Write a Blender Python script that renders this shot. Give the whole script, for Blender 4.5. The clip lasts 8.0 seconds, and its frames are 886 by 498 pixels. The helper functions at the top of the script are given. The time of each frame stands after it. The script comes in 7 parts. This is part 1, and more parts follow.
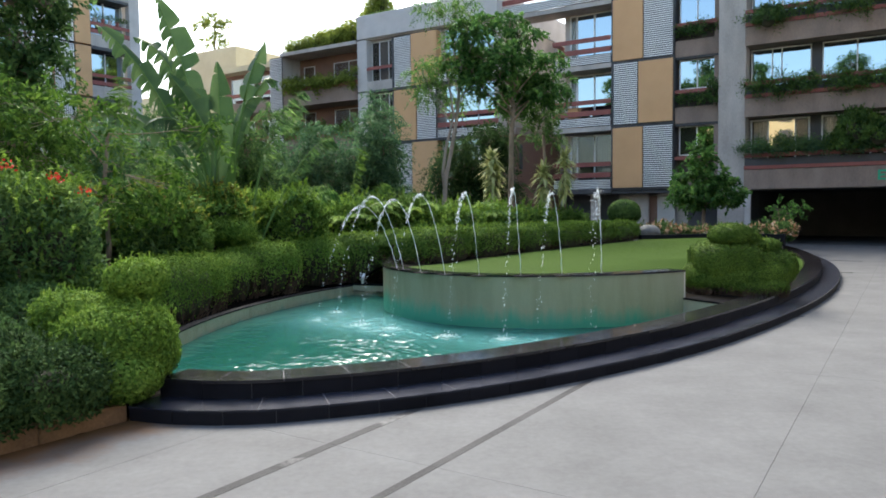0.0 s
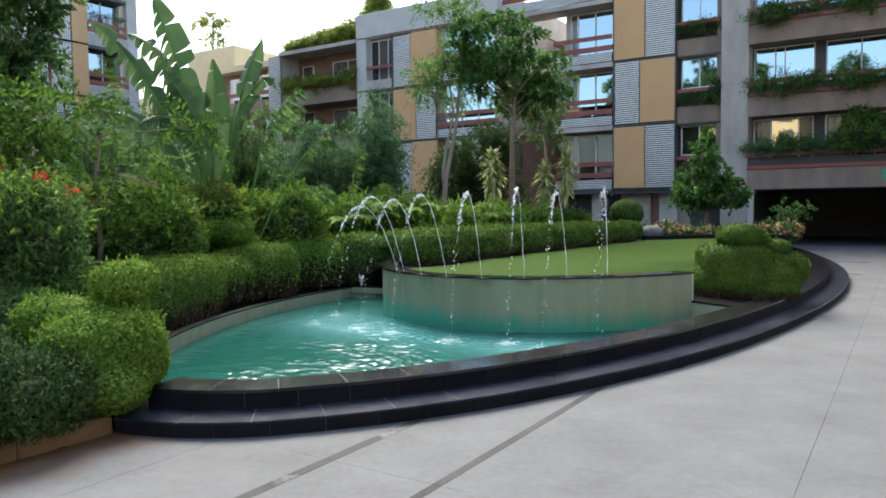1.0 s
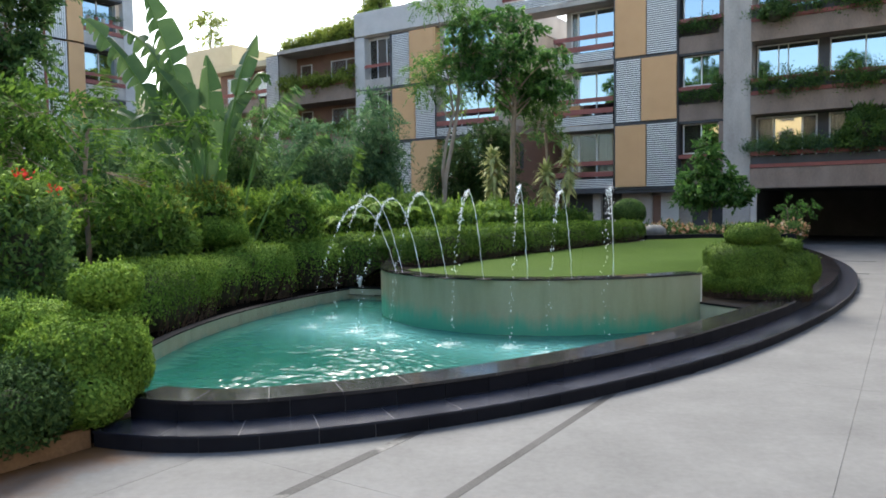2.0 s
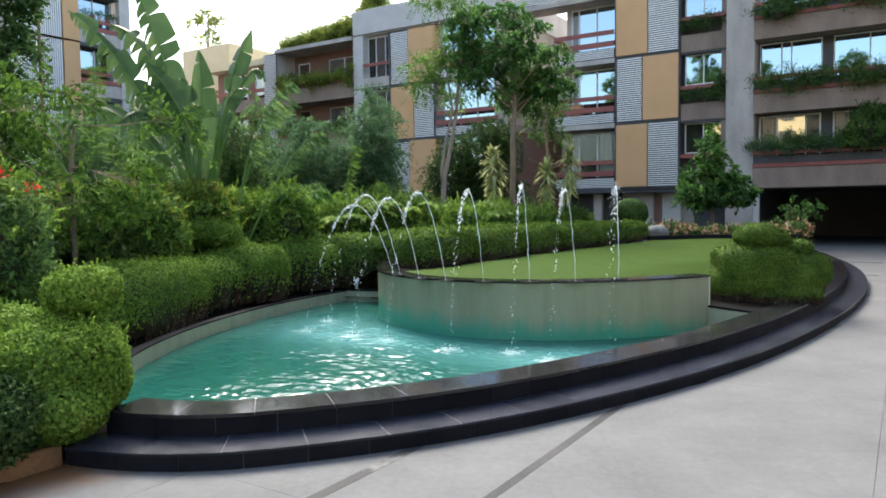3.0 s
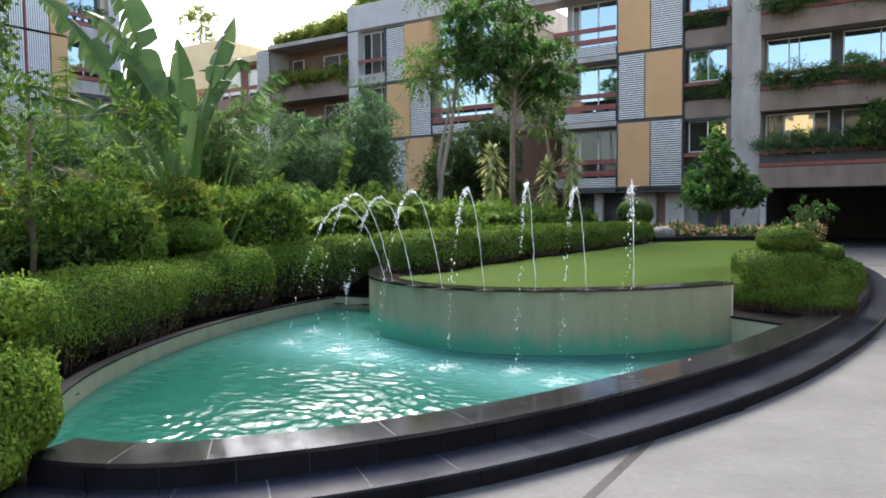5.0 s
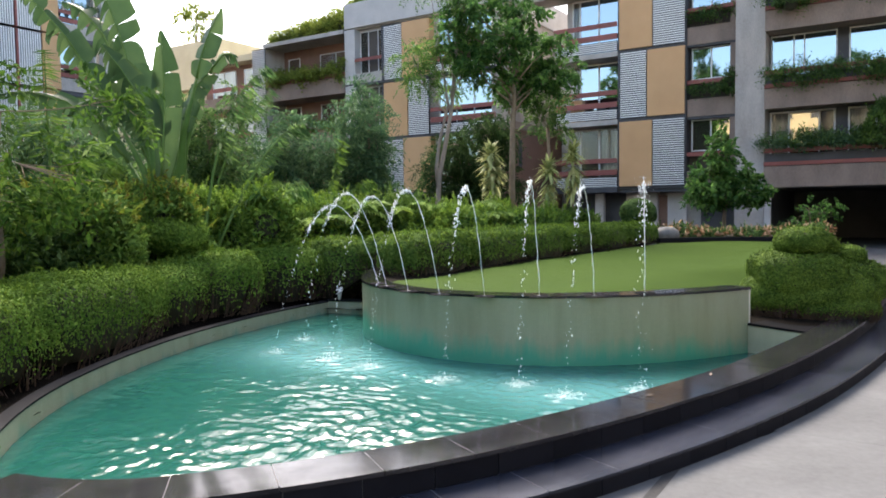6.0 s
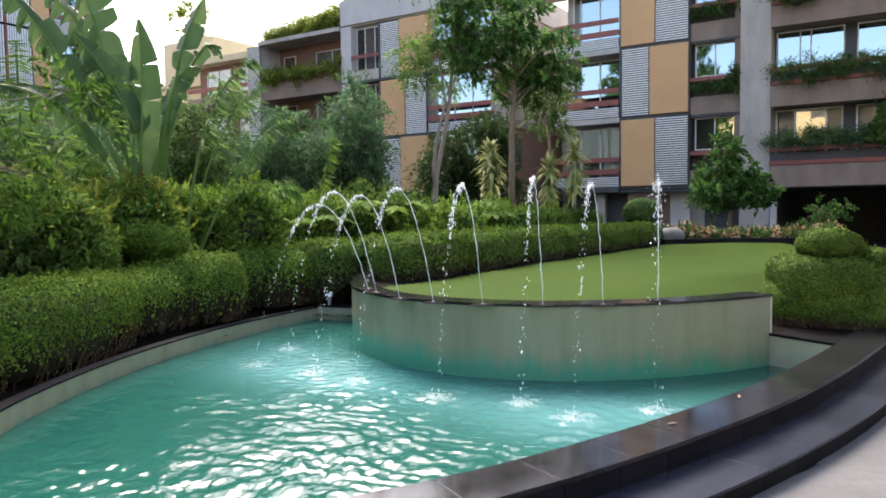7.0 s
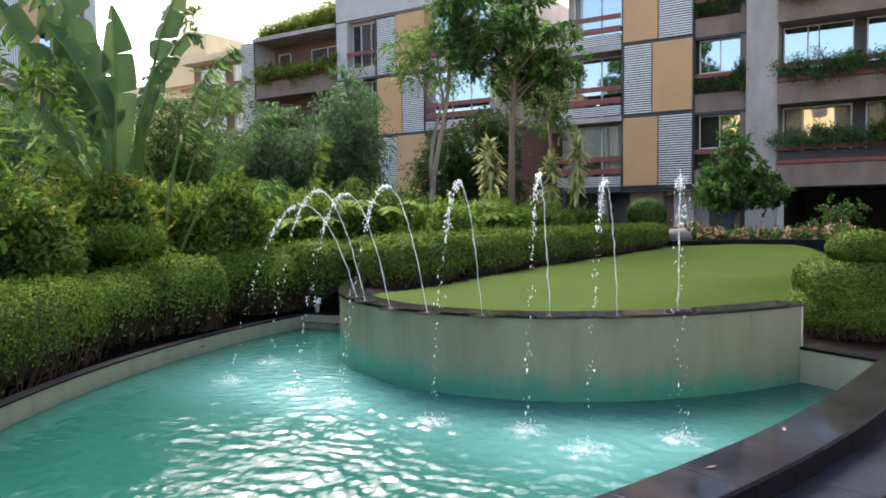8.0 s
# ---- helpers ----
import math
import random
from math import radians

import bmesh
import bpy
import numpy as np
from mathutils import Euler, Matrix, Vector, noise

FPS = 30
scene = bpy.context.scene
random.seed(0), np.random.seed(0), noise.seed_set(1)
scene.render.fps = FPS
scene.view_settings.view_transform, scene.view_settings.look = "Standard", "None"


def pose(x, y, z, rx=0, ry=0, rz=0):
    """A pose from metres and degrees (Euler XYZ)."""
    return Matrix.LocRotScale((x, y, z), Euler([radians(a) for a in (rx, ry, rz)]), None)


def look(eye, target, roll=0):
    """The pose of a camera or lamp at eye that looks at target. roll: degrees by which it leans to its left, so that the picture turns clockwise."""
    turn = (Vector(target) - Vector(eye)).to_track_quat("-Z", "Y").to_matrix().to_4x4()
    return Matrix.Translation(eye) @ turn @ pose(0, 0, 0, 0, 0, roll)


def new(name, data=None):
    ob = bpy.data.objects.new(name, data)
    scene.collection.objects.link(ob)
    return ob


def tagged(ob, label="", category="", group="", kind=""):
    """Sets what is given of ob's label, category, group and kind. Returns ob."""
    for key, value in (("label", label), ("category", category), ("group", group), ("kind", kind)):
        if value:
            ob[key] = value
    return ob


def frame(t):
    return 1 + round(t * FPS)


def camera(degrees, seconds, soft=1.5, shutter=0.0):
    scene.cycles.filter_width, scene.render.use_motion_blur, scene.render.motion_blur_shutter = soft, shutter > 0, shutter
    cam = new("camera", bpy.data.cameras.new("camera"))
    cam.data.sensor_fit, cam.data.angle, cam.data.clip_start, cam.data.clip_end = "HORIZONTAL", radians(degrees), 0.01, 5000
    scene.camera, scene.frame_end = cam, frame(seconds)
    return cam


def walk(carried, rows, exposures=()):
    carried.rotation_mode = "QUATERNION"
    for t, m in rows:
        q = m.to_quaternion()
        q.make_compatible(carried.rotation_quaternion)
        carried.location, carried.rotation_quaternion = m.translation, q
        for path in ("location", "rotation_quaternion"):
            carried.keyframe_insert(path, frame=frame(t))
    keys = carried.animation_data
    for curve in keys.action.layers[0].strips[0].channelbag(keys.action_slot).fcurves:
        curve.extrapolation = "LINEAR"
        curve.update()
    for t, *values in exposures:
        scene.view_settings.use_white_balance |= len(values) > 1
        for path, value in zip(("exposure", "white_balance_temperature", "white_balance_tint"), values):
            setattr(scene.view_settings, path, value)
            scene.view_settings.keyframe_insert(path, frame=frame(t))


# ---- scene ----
cam = camera(63.0, 8.0, 1.8)
PATH = [
    (0.0, (0.187, -0.039, 1.835), (0.13, 1.957, 1.721), -0.7),
    (0.5, (0.17, 0.126, 1.838), (0.115, 2.123, 1.723), -0.7),
    (1.0, (0.145, 0.296, 1.835), (0.09, 2.292, 1.722), -0.7),
    (1.5, (0.129, 0.483, 1.823), (0.074, 2.479, 1.71), -0.8),
    (3.0, (0.117, 1.077, 1.816), (0.066, 3.072, 1.703), -0.8),
    (3.5, (0.105, 1.294, 1.815), (0.056, 3.29, 1.703), -0.8),
    (4.0, (0.101, 1.538, 1.805), (0.054, 3.534, 1.694), -0.8),
    (4.5, (0.098, 1.801, 1.827), (0.054, 3.798, 1.713), -0.7),
    (6.0, (0.107, 2.744, 1.816), (0.068, 4.74, 1.704), -0.8),
    (6.5, (0.136, 3.114, 1.813), (0.098, 5.11, 1.701), -0.8),
    (7.0, (0.145, 3.512, 1.81), (0.109, 5.509, 1.699), -0.8),
    (7.5, (0.157, 3.933, 1.807), (0.123, 5.93, 1.697), -0.8),
    (8.0, (0.167, 4.365, 1.806), (0.135, 6.361, 1.696), -0.8),
]
walk(cam, [(t, look(eye, target, roll)) for t, eye, target, roll in PATH], [(0.0, 1.83, 6800, 7), (4.0, 2.07, 7000, 8), (8.0, 2.09, 7250, 16)])

# ---- light ----
world = bpy.data.worlds.new("world")
scene.world = world
world.use_nodes = True
SUN_EL, SUN_AZ = radians(48.0), radians(-17.0)
_wn = world.node_tree
_sky = _wn.nodes.new("ShaderNodeTexSky")
_sky.sky_type = "NISHITA"
_sky.sun_disc = False
_sky.sun_elevation = SUN_EL
_sky.sun_rotation = SUN_AZ
_sky.dust_density = 2.0
_sky.ozone_density = 0.5
_wn.links.new(_sky.outputs[0], _wn.nodes["Background"].inputs[0])
_wn.nodes["Background"].inputs[1].default_value = 0.13
sun = new("sun", bpy.data.lights.new("sun", "SUN"))
sun.data.energy, sun.data.angle, sun.data.color = 2.0, radians(35.0), (1.0, 0.97, 0.93)
_sd = Vector((math.sin(SUN_AZ) * math.cos(SUN_EL), math.cos(SUN_AZ) * math.cos(SUN_EL), math.sin(SUN_EL)))
sun.matrix_world = look(_sd * 200, (0, 0, 0))

# ---- materials ----
RNG = np.random.default_rng(7)


def nodes_of(name):
    m = bpy.data.materials.new(name)
    m.use_nodes = True
    nt = m.node_tree
    return m, nt, nt.nodes["Principled BSDF"]


def add(nt, kind, **inputs):
    n = nt.nodes.new(kind)
    for k, v in inputs.items():
        n.inputs[k.replace("_", " ")].default_value = v
    return n


def ramp(nt, fac, stops):
    r = nt.nodes.new("ShaderNodeValToRGB")
    el = r.color_ramp.elements
    while len(el) < len(stops):
        el.new(0.5)
    for e, (p, c) in zip(el, stops):
        e.position, e.color = p, (*c, 1)
    nt.links.new(fac, r.inputs[0])
    return r


def surface(name, dark, light, rough=0.7, coarse=1.5, fine=40.0, bump=0.2, metal=0.0, spread=0.5, piece=0.0, stretch=(1, 1, 1), spec=0.5, dist=0.01):
    """A mottled solid: two scales of noise between two colours, with fine relief; piece varies it from object to object."""
    m, nt, b = nodes_of(name)
    co = nt.nodes.new("ShaderNodeTexCoord")
    mp = add(nt, "ShaderNodeMapping", Scale=stretch)
    nt.links.new(co.outputs["Object"], mp.inputs[0])
    n1 = add(nt, "ShaderNodeTexNoise", Scale=coarse, Detail=6.0, Roughness=0.6)
    n2 = add(nt, "ShaderNodeTexNoise", Scale=fine, Detail=4.0, Roughness=0.65)
    for n in (n1, n2):
        nt.links.new(mp.outputs[0], n.inputs["Vector"])
    mx = nt.nodes.new("ShaderNodeMath")
    mx.operation = "MULTIPLY_ADD"
    nt.links.new(n2.outputs["Fac"], mx.inputs[0])
    mx.inputs[1].default_value = 0.5
    nt.links.new(n1.outputs["Fac"], mx.inputs[2])
    fac = mx.outputs[0]
    if piece:
        oi = nt.nodes.new("ShaderNodeObjectInfo")
        pm = nt.nodes.new("ShaderNodeMath")
        pm.operation = "MULTIPLY_ADD"
        nt.links.new(oi.outputs["Random"], pm.inputs[0])
        pm.inputs[1].default_value = piece
        nt.links.new(fac, pm.inputs[2])
        fac = pm.outputs[0]
    lo, hi = 0.75 - spread / 2 + piece / 2, 0.75 + spread / 2 + piece / 2
    r = ramp(nt, fac, [(max(lo, 0), dark), (min(hi, 1), light)])
    nt.links.new(r.outputs[0], b.inputs["Base Color"])
    rr = nt.nodes.new("ShaderNodeMapRange")
    rr.inputs["To Min"].default_value, rr.inputs["To Max"].default_value = max(rough - 0.1, 0.02), min(rough + 0.1, 1)
    nt.links.new(n1.outputs["Fac"], rr.inputs[0])
    nt.links.new(rr.outputs[0], b.inputs["Roughness"])
    b.inputs["Metallic"].default_value = metal
    b.inputs["Specular IOR Level"].default_value = spec
    if bump:
        bp = add(nt, "ShaderNodeBump", Strength=bump, Distance=dist)
        nt.links.new(n2.outputs["Fac"], bp.inputs["Height"])
        nt.links.new(bp.outputs[0], b.inputs["Normal"])
    return m


def leafy(name, dark, mid, light, rough=0.6, through_light=0.48, spec=0.05):
    """Leaves: colour by leaf and by patch, a little light coming through."""
    m, nt, b = nodes_of(name)
    g = nt.nodes.new("ShaderNodeNewGeometry")
    co = nt.nodes.new("ShaderNodeTexCoord")
    n1 = add(nt, "ShaderNodeTexNoise", Scale=2.2, Detail=3.0)
    nt.links.new(co.outputs["Object"], n1.inputs["Vector"])
    mx = nt.nodes.new("ShaderNodeMath")
    mx.operation = "MULTIPLY_ADD"
    nt.links.new(g.outputs["Random Per Island"], mx.inputs[0])
    mx.inputs[1].default_value = 0.62
    sb = nt.nodes.new("ShaderNodeMath")
    sb.operation = "MULTIPLY_ADD"
    nt.links.new(n1.outputs["Fac"], sb.inputs[0])
    sb.inputs[1].default_value, sb.inputs[2].default_value = 0.9, -0.25
    nt.links.new(sb.outputs[0], mx.inputs[2])
    r = ramp(nt, mx.outputs[0], [(0.1, dark), (0.5, mid), (0.95, light)])
    nt.links.new(r.outputs[0], b.inputs["Base Color"])
    b.inputs["Roughness"].default_value = rough
    b.inputs["Specular IOR Level"].default_value = spec
    tr = nt.nodes.new("ShaderNodeBsdfTranslucent")
    nt.links.new(r.outputs[0], tr.inputs[0])
    mix = nt.nodes.new("ShaderNodeMixShader")
    mix.inputs[0].default_value = through_light
    nt.links.new(b.outputs[0], mix.inputs[1])
    nt.links.new(tr.outputs[0], mix.inputs[2])
    nt.links.new(mix.outputs[0], nt.nodes["Material Output"].inputs[0])
    return m


M_DRIVE = surface("drive_concrete", (0.083, 0.084, 0.085), (0.143, 0.144, 0.145), 0.8, 1.3, 16, 0.2, piece=0.04, spread=0.7, spec=0.12, dist=0.004)
M_STRIP = surface("drive_strip", (0.026, 0.026, 0.027), (0.085, 0.084, 0.083), 0.8, 0.9, 50, 0.2, spread=0.6, spec=0.1)
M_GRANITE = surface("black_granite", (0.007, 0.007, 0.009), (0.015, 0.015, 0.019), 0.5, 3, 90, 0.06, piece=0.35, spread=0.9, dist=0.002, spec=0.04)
# treads bluer and lighter than risers: the sky's sheen is in the colour
M_GRANITE_SHEEN = surface("black_granite_sheen", (0.010, 0.012, 0.018), (0.027, 0.030, 0.042), 0.22, 3, 90, 0.05, piece=0.35, spread=0.9, dist=0.001, spec=0.22)
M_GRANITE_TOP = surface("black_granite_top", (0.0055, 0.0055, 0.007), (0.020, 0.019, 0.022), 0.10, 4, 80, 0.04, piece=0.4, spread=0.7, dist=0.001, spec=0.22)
M_GROUT = surface("grey_grout", (0.09, 0.088, 0.09), (0.20, 0.195, 0.195), 0.9, 3, 60, 0.2)
M_KERB = surface("sandstone_kerb", (0.14, 0.072, 0.032), (0.28, 0.158, 0.074), 0.85, 2.5, 40, 0.5)
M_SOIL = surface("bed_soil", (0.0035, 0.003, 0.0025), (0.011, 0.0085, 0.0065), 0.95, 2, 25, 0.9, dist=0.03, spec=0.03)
M_LAWN = surface("lawn_turf", (0.030, 0.060, 0.009), (0.041, 0.075, 0.012), 0.95, 0.7, 60, 0.15, spec=0.05, dist=0.02)
M_BARK = surface("bark_grey_brown", (0.13, 0.095, 0.068), (0.31, 0.235, 0.17), 0.9, 5, 40, 0.6, stretch=(1, 1, 0.25))
M_BARK_PALE = surface("pale_bark", (0.22, 0.175, 0.15), (0.42, 0.35, 0.30), 0.9, 5, 40, 0.5, stretch=(1, 1, 0.25))
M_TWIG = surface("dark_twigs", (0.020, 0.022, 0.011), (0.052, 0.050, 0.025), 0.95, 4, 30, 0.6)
M_DEADTWIG = surface("brown_twigs", (0.035, 0.020, 0.012), (0.10, 0.060, 0.036), 0.9, 6, 40, 0.4)
M_CONC = surface("fair_concrete", (0.335, 0.305, 0.275), (0.545, 0.50, 0.455), 0.8, 1.1, 24, 0.25, spread=0.4, stretch=(1, 1, 0.35))
M_CONC_LIGHT = surface("pale_concrete", (0.45, 0.43, 0.41), (0.62, 0.595, 0.57), 0.8, 0.8, 24, 0.2)
M_FASCIA = surface("brown_grey_render", (0.192, 0.143, 0.117), (0.32, 0.242, 0.197), 0.85, 1.1, 30, 0.25, spread=0.4, stretch=(1, 1, 0.4))
M_ORANGE = surface("ochre_panel", (0.56, 0.31, 0.135), (0.69, 0.41, 0.20), 0.6, 0.6, 30, 0.05, spread=0.9)
M_LOUVRE = surface("aluminium_slats", (0.76, 0.75, 0.73), (0.9, 0.89, 0.87), 0.45, 2, 30, 0.05, metal=0.2)
M_LOUVRE_BACK = surface("slat_backing", (0.02, 0.022, 0.03), (0.045, 0.048, 0.055), 0.7, 2, 30, 0.0)
M_RED = surface("red_oxide_steel", (0.20, 0.055, 0.045), (0.33, 0.10, 0.08), 0.55, 1.5, 30, 0.1)
M_DARKBAND = surface("dark_steel_band", (0.035, 0.036, 0.042), (0.075, 0.077, 0.085), 0.55, 1.5, 30, 0.05)
M_WHITEFRAME = surface("white_aluminium", (0.66, 0.66, 0.66), (0.8, 0.8, 0.79), 0.4, 2, 30, 0.0)
# dark colour that stands for the shade of deep rooms
M_ROOM_SHADE = surface("room_shade", (0.05, 0.045, 0.04), (0.12, 0.105, 0.09), 0.9, 0.6, 10, 0.0)
M_STONE = surface("grey_boulder", (0.10, 0.098, 0.092), (0.24, 0.235, 0.22), 0.9, 4, 30, 0.6)
M_PLATE = surface("dark_plate", (0.005, 0.005, 0.006), (0.014, 0.014, 0.015), 0.95, 5, 40, 0.1, spec=0.02)
M_CURTAIN = surface("curtain_cloth", (0.50, 0.46, 0.40), (0.68, 0.64, 0.57), 0.9, 1, 20, 0.1, stretch=(6, 6, 0.3))
M_BROWNWALL = surface("red_brown_wall", (0.16, 0.090, 0.065), (0.27, 0.155, 0.115), 0.85, 0.8, 20, 0.2)
M_CREAM = surface("cream_render", (0.58, 0.48, 0.30), (0.74, 0.64, 0.43), 0.85, 0.5, 20, 0.15)
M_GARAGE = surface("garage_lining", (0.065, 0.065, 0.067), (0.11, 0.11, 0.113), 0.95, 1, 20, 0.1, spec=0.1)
M_SIGN = surface("green_letter", (0.01, 0.32, 0.16), (0.03, 0.45, 0.25), 0.5, 3, 30, 0.0)
M_FAR = surface("far_wall", (0.45, 0.36, 0.22), (0.62, 0.52, 0.34), 0.85, 0.3, 10, 0.1)


def wet_patches(m, dry, wet):
    """Gloss that comes and goes where splashed water lies on the stone."""
    nt = m.node_tree
    b = nt.nodes["Principled BSDF"]
    co = nt.nodes.new("ShaderNodeTexCoord")
    n = add(nt, "ShaderNodeTexNoise", Scale=1.7, Detail=5.0, Roughness=0.6)
    nt.links.new(co.outputs["Object"], n.inputs["Vector"])
    mr = nt.nodes.new("ShaderNodeMapRange")
    mr.inputs["From Min"].default_value, mr.inputs["From Max"].default_value = 0.42, 0.62
    mr.inputs["To Min"].default_value, mr.inputs["To Max"].default_value = dry, wet
    nt.links.new(n.outputs["Fac"], mr.inputs[0])
    nt.links.new(mr.outputs[0], b.inputs["Specular IOR Level"])


def scuffs(m, pale):
    """Pale scrapes with ragged edges where tyres and feet have worn the strip."""
    nt = m.node_tree
    b = nt.nodes["Principled BSDF"]
    base = b.inputs["Base Color"].links[0].from_socket
    co = nt.nodes.new("ShaderNodeTexCoord")
    n = add(nt, "ShaderNodeTexNoise", Scale=1.1, Detail=8.0, Roughness=0.7)
    nt.links.new(co.outputs["Object"], n.inputs["Vector"])
    mr = nt.nodes.new("ShaderNodeMapRange")
    mr.inputs["From Min"].default_value, mr.inputs["From Max"].default_value = 0.56, 0.66
    mr.inputs["To Min"].default_value, mr.inputs["To Max"].default_value = 0.0, 0.75
    nt.links.new(n.outputs["Fac"], mr.inputs[0])
    mix = nt.nodes.new("ShaderNodeMixRGB")
    nt.links.new(mr.outputs[0], mix.inputs[0])
    nt.links.new(base, mix.inputs[1])
    mix.inputs[2].default_value = (*pale, 1)
    nt.links.new(mix.outputs[0], b.inputs["Base Color"])


scuffs(M_STRIP, (0.19, 0.19, 0.185))
wet_patches(M_GRANITE_TOP, 0.25, 0.65)


def stain_by_kerb(m):
    """A brown soil stain, ragged at its edge, washed out from the planter kerb over the drive."""
    nt = m.node_tree
    b = nt.nodes["Principled BSDF"]
    base = b.inputs["Base Color"].links[0].from_socket
    co = nt.nodes.new("ShaderNodeTexCoord")
    dot = nt.nodes.new("ShaderNodeVectorMath")
    dot.operation = "DOT_PRODUCT"
    nt.links.new(co.outputs["Object"], dot.inputs[0])
    dot.inputs[1].default_value = (0.828, -0.561, 0.0)
    n = add(nt, "ShaderNodeTexNoise", Scale=2.6, Detail=6.0, Roughness=0.65)
    nt.links.new(co.outputs["Object"], n.inputs["Vector"])
    ad = nt.nodes.new("ShaderNodeMath")
    ad.operation = "MULTIPLY_ADD"
    nt.links.new(n.outputs["Fac"], ad.inputs[0])
    ad.inputs[1].default_value = 0.9
    nt.links.new(dot.outputs["Value"], ad.inputs[2])
    edge = -(0.828 * 2.785 + 0.561 * 6.15) + 0.55
    mr = nt.nodes.new("ShaderNodeMapRange")
    mr.inputs["From Min"].default_value, mr.inputs["From Max"].default_value = edge, edge + 0.6
    mr.inputs["To Min"].default_value, mr.inputs["To Max"].default_value = 0.95, 0.0
    nt.links.new(ad.outputs[0], mr.inputs[0])
    sx = nt.nodes.new("ShaderNodeSeparateXYZ")
    nt.links.new(co.outputs["Object"], sx.inputs[0])
    end = nt.nodes.new("ShaderNodeMapRange")
    end.inputs["From Min"].default_value, end.inputs["From Max"].default_value = 6.2, 7.2
    end.inputs["To Min"].default_value, end.inputs["To Max"].default_value = 1.0, 0.0
    nt.links.new(sx.outputs["Y"], end.inputs[0])
    both = nt.nodes.new("ShaderNodeMath")
    both.operation = "MULTIPLY"
    nt.links.new(mr.outputs[0], both.inputs[0])
    nt.links.new(end.outputs[0], both.inputs[1])
    mix = nt.nodes.new("ShaderNodeMixRGB")
    nt.links.new(both.outputs[0], mix.inputs[0])
    nt.links.new(base, mix.inputs[1])
    mix.inputs[2].default_value = (0.15, 0.075, 0.03, 1)
    nt.links.new(mix.outputs[0], b.inputs["Base Color"])


stain_by_kerb(M_DRIVE)


def tile_material(name, a, b_, c, size=0.025, low=None, band=(-0.31, -0.13), slope=0.0):
    """Small mosaic tiles with grout; low gives the algae tint towards the waterline, in the object's own height."""
    m, nt, b = nodes_of(name)
    uv = nt.nodes.new("ShaderNodeUVMap")
    br = nt.nodes.new("ShaderNodeTexBrick")
    br.offset = 0.0
    br.inputs["Scale"].default_value = 1.0
    br.inputs["Brick Width"].default_value = size
    br.inputs["Row Height"].default_value = size
    br.inputs["Mortar Size"].default_value = size * 0.07
    br.inputs["Color1"].default_value = (*a, 1)
    br.inputs["Color2"].default_value = (*b_, 1)
    br.inputs["Mortar"].default_value = (*c, 1)
    nt.links.new(uv.outputs[0], br.inputs["Vector"])
    n = add(nt, "ShaderNodeTexNoise", Scale=1.4, Detail=5.0)
    co = nt.nodes.new("ShaderNodeTexCoord")
    nt.links.new(co.outputs["Object"], n.inputs["Vector"])
    mix = nt.nodes.new("ShaderNodeMixRGB")
    mix.blend_type = "MULTIPLY"
    mix.inputs[0].default_value = 0.75
    mps = add(nt, "ShaderNodeMapping", Scale=(3.5, 3.5, 0.5))
    nt.links.new(co.outputs["Object"], mps.inputs[0])
    nt.links.new(mps.outputs[0], n.inputs["Vector"])
    r = ramp(nt, n.outputs["Fac"], [(0.3, (0.72, 0.71, 0.62)), (0.5, (0.9, 0.9, 0.85)), (0.7, (1, 1, 1))])
    nt.links.new(br.outputs[0], mix.inputs[1])
    nt.links.new(r.outputs[0], mix.inputs[2])
    out = mix.outputs[0]
    if low:
        sx = nt.nodes.new("ShaderNodeSeparateXYZ")
        nt.links.new(co.outputs["Object"], sx.inputs[0])
        n3 = add(nt, "ShaderNodeTexNoise", Scale=1.6, Detail=7.0, Roughness=0.7)
        mp = add(nt, "ShaderNodeMapping", Scale=(1.6, 1.6, 0.3))
        nt.links.new(co.outputs["Object"], mp.inputs[0])
        nt.links.new(mp.outputs[0], n3.inputs["Vector"])
        ad = nt.nodes.new("ShaderNodeMath")
        ad.operation = "MULTIPLY_ADD"
        nt.links.new(n3.outputs["Fac"], ad.inputs[0])
        ad.inputs[1].default_value = -0.75
        # the algae stands higher at the shaded west end, in fine vertical streaks
        lean = nt.nodes.new("ShaderNodeMath")
        lean.operation = "MULTIPLY_ADD"
        nt.links.new(sx.outputs["X"], lean.inputs[0])
        lean.inputs[1].default_value = slope
        nt.links.new(sx.outputs["Z"], lean.inputs[2])
        n4 = add(nt, "ShaderNodeTexNoise", Scale=3.0, Detail=4.0, Roughness=0.7)
        mp4 = add(nt, "ShaderNodeMapping", Scale=(9.0, 9.0, 0.6))
        nt.links.new(co.outputs["Object"], mp4.inputs[0])
        nt.links.new(mp4.outputs[0], n4.inputs["Vector"])
        streak = nt.nodes.new("ShaderNodeMath")
        streak.operation = "MULTIPLY_ADD"
        nt.links.new(n4.outputs["Fac"], streak.inputs[0])
        streak.inputs[1].default_value = -0.07 if slope else 0.0
        nt.links.new(lean.outputs[0], streak.inputs[2])
        nt.links.new(streak.outputs[0], ad.inputs[2])
        rr = nt.nodes.new("ShaderNodeMapRange")
        rr.inputs["From Min"].default_value, rr.inputs["From Max"].default_value = band
        rr.inputs["To Min"].default_value, rr.inputs["To Max"].default_value = 0.85, 0.0
        nt.links.new(ad.outputs[0], rr.inputs[0])
        m2 = nt.nodes.new("ShaderNodeMixRGB")
        nt.links.new(rr.outputs[0], m2.inputs[0])
        nt.links.new(out, m2.inputs[1])
        m2.inputs[2].default_value = (*low, 1)
        out = m2.outputs[0]
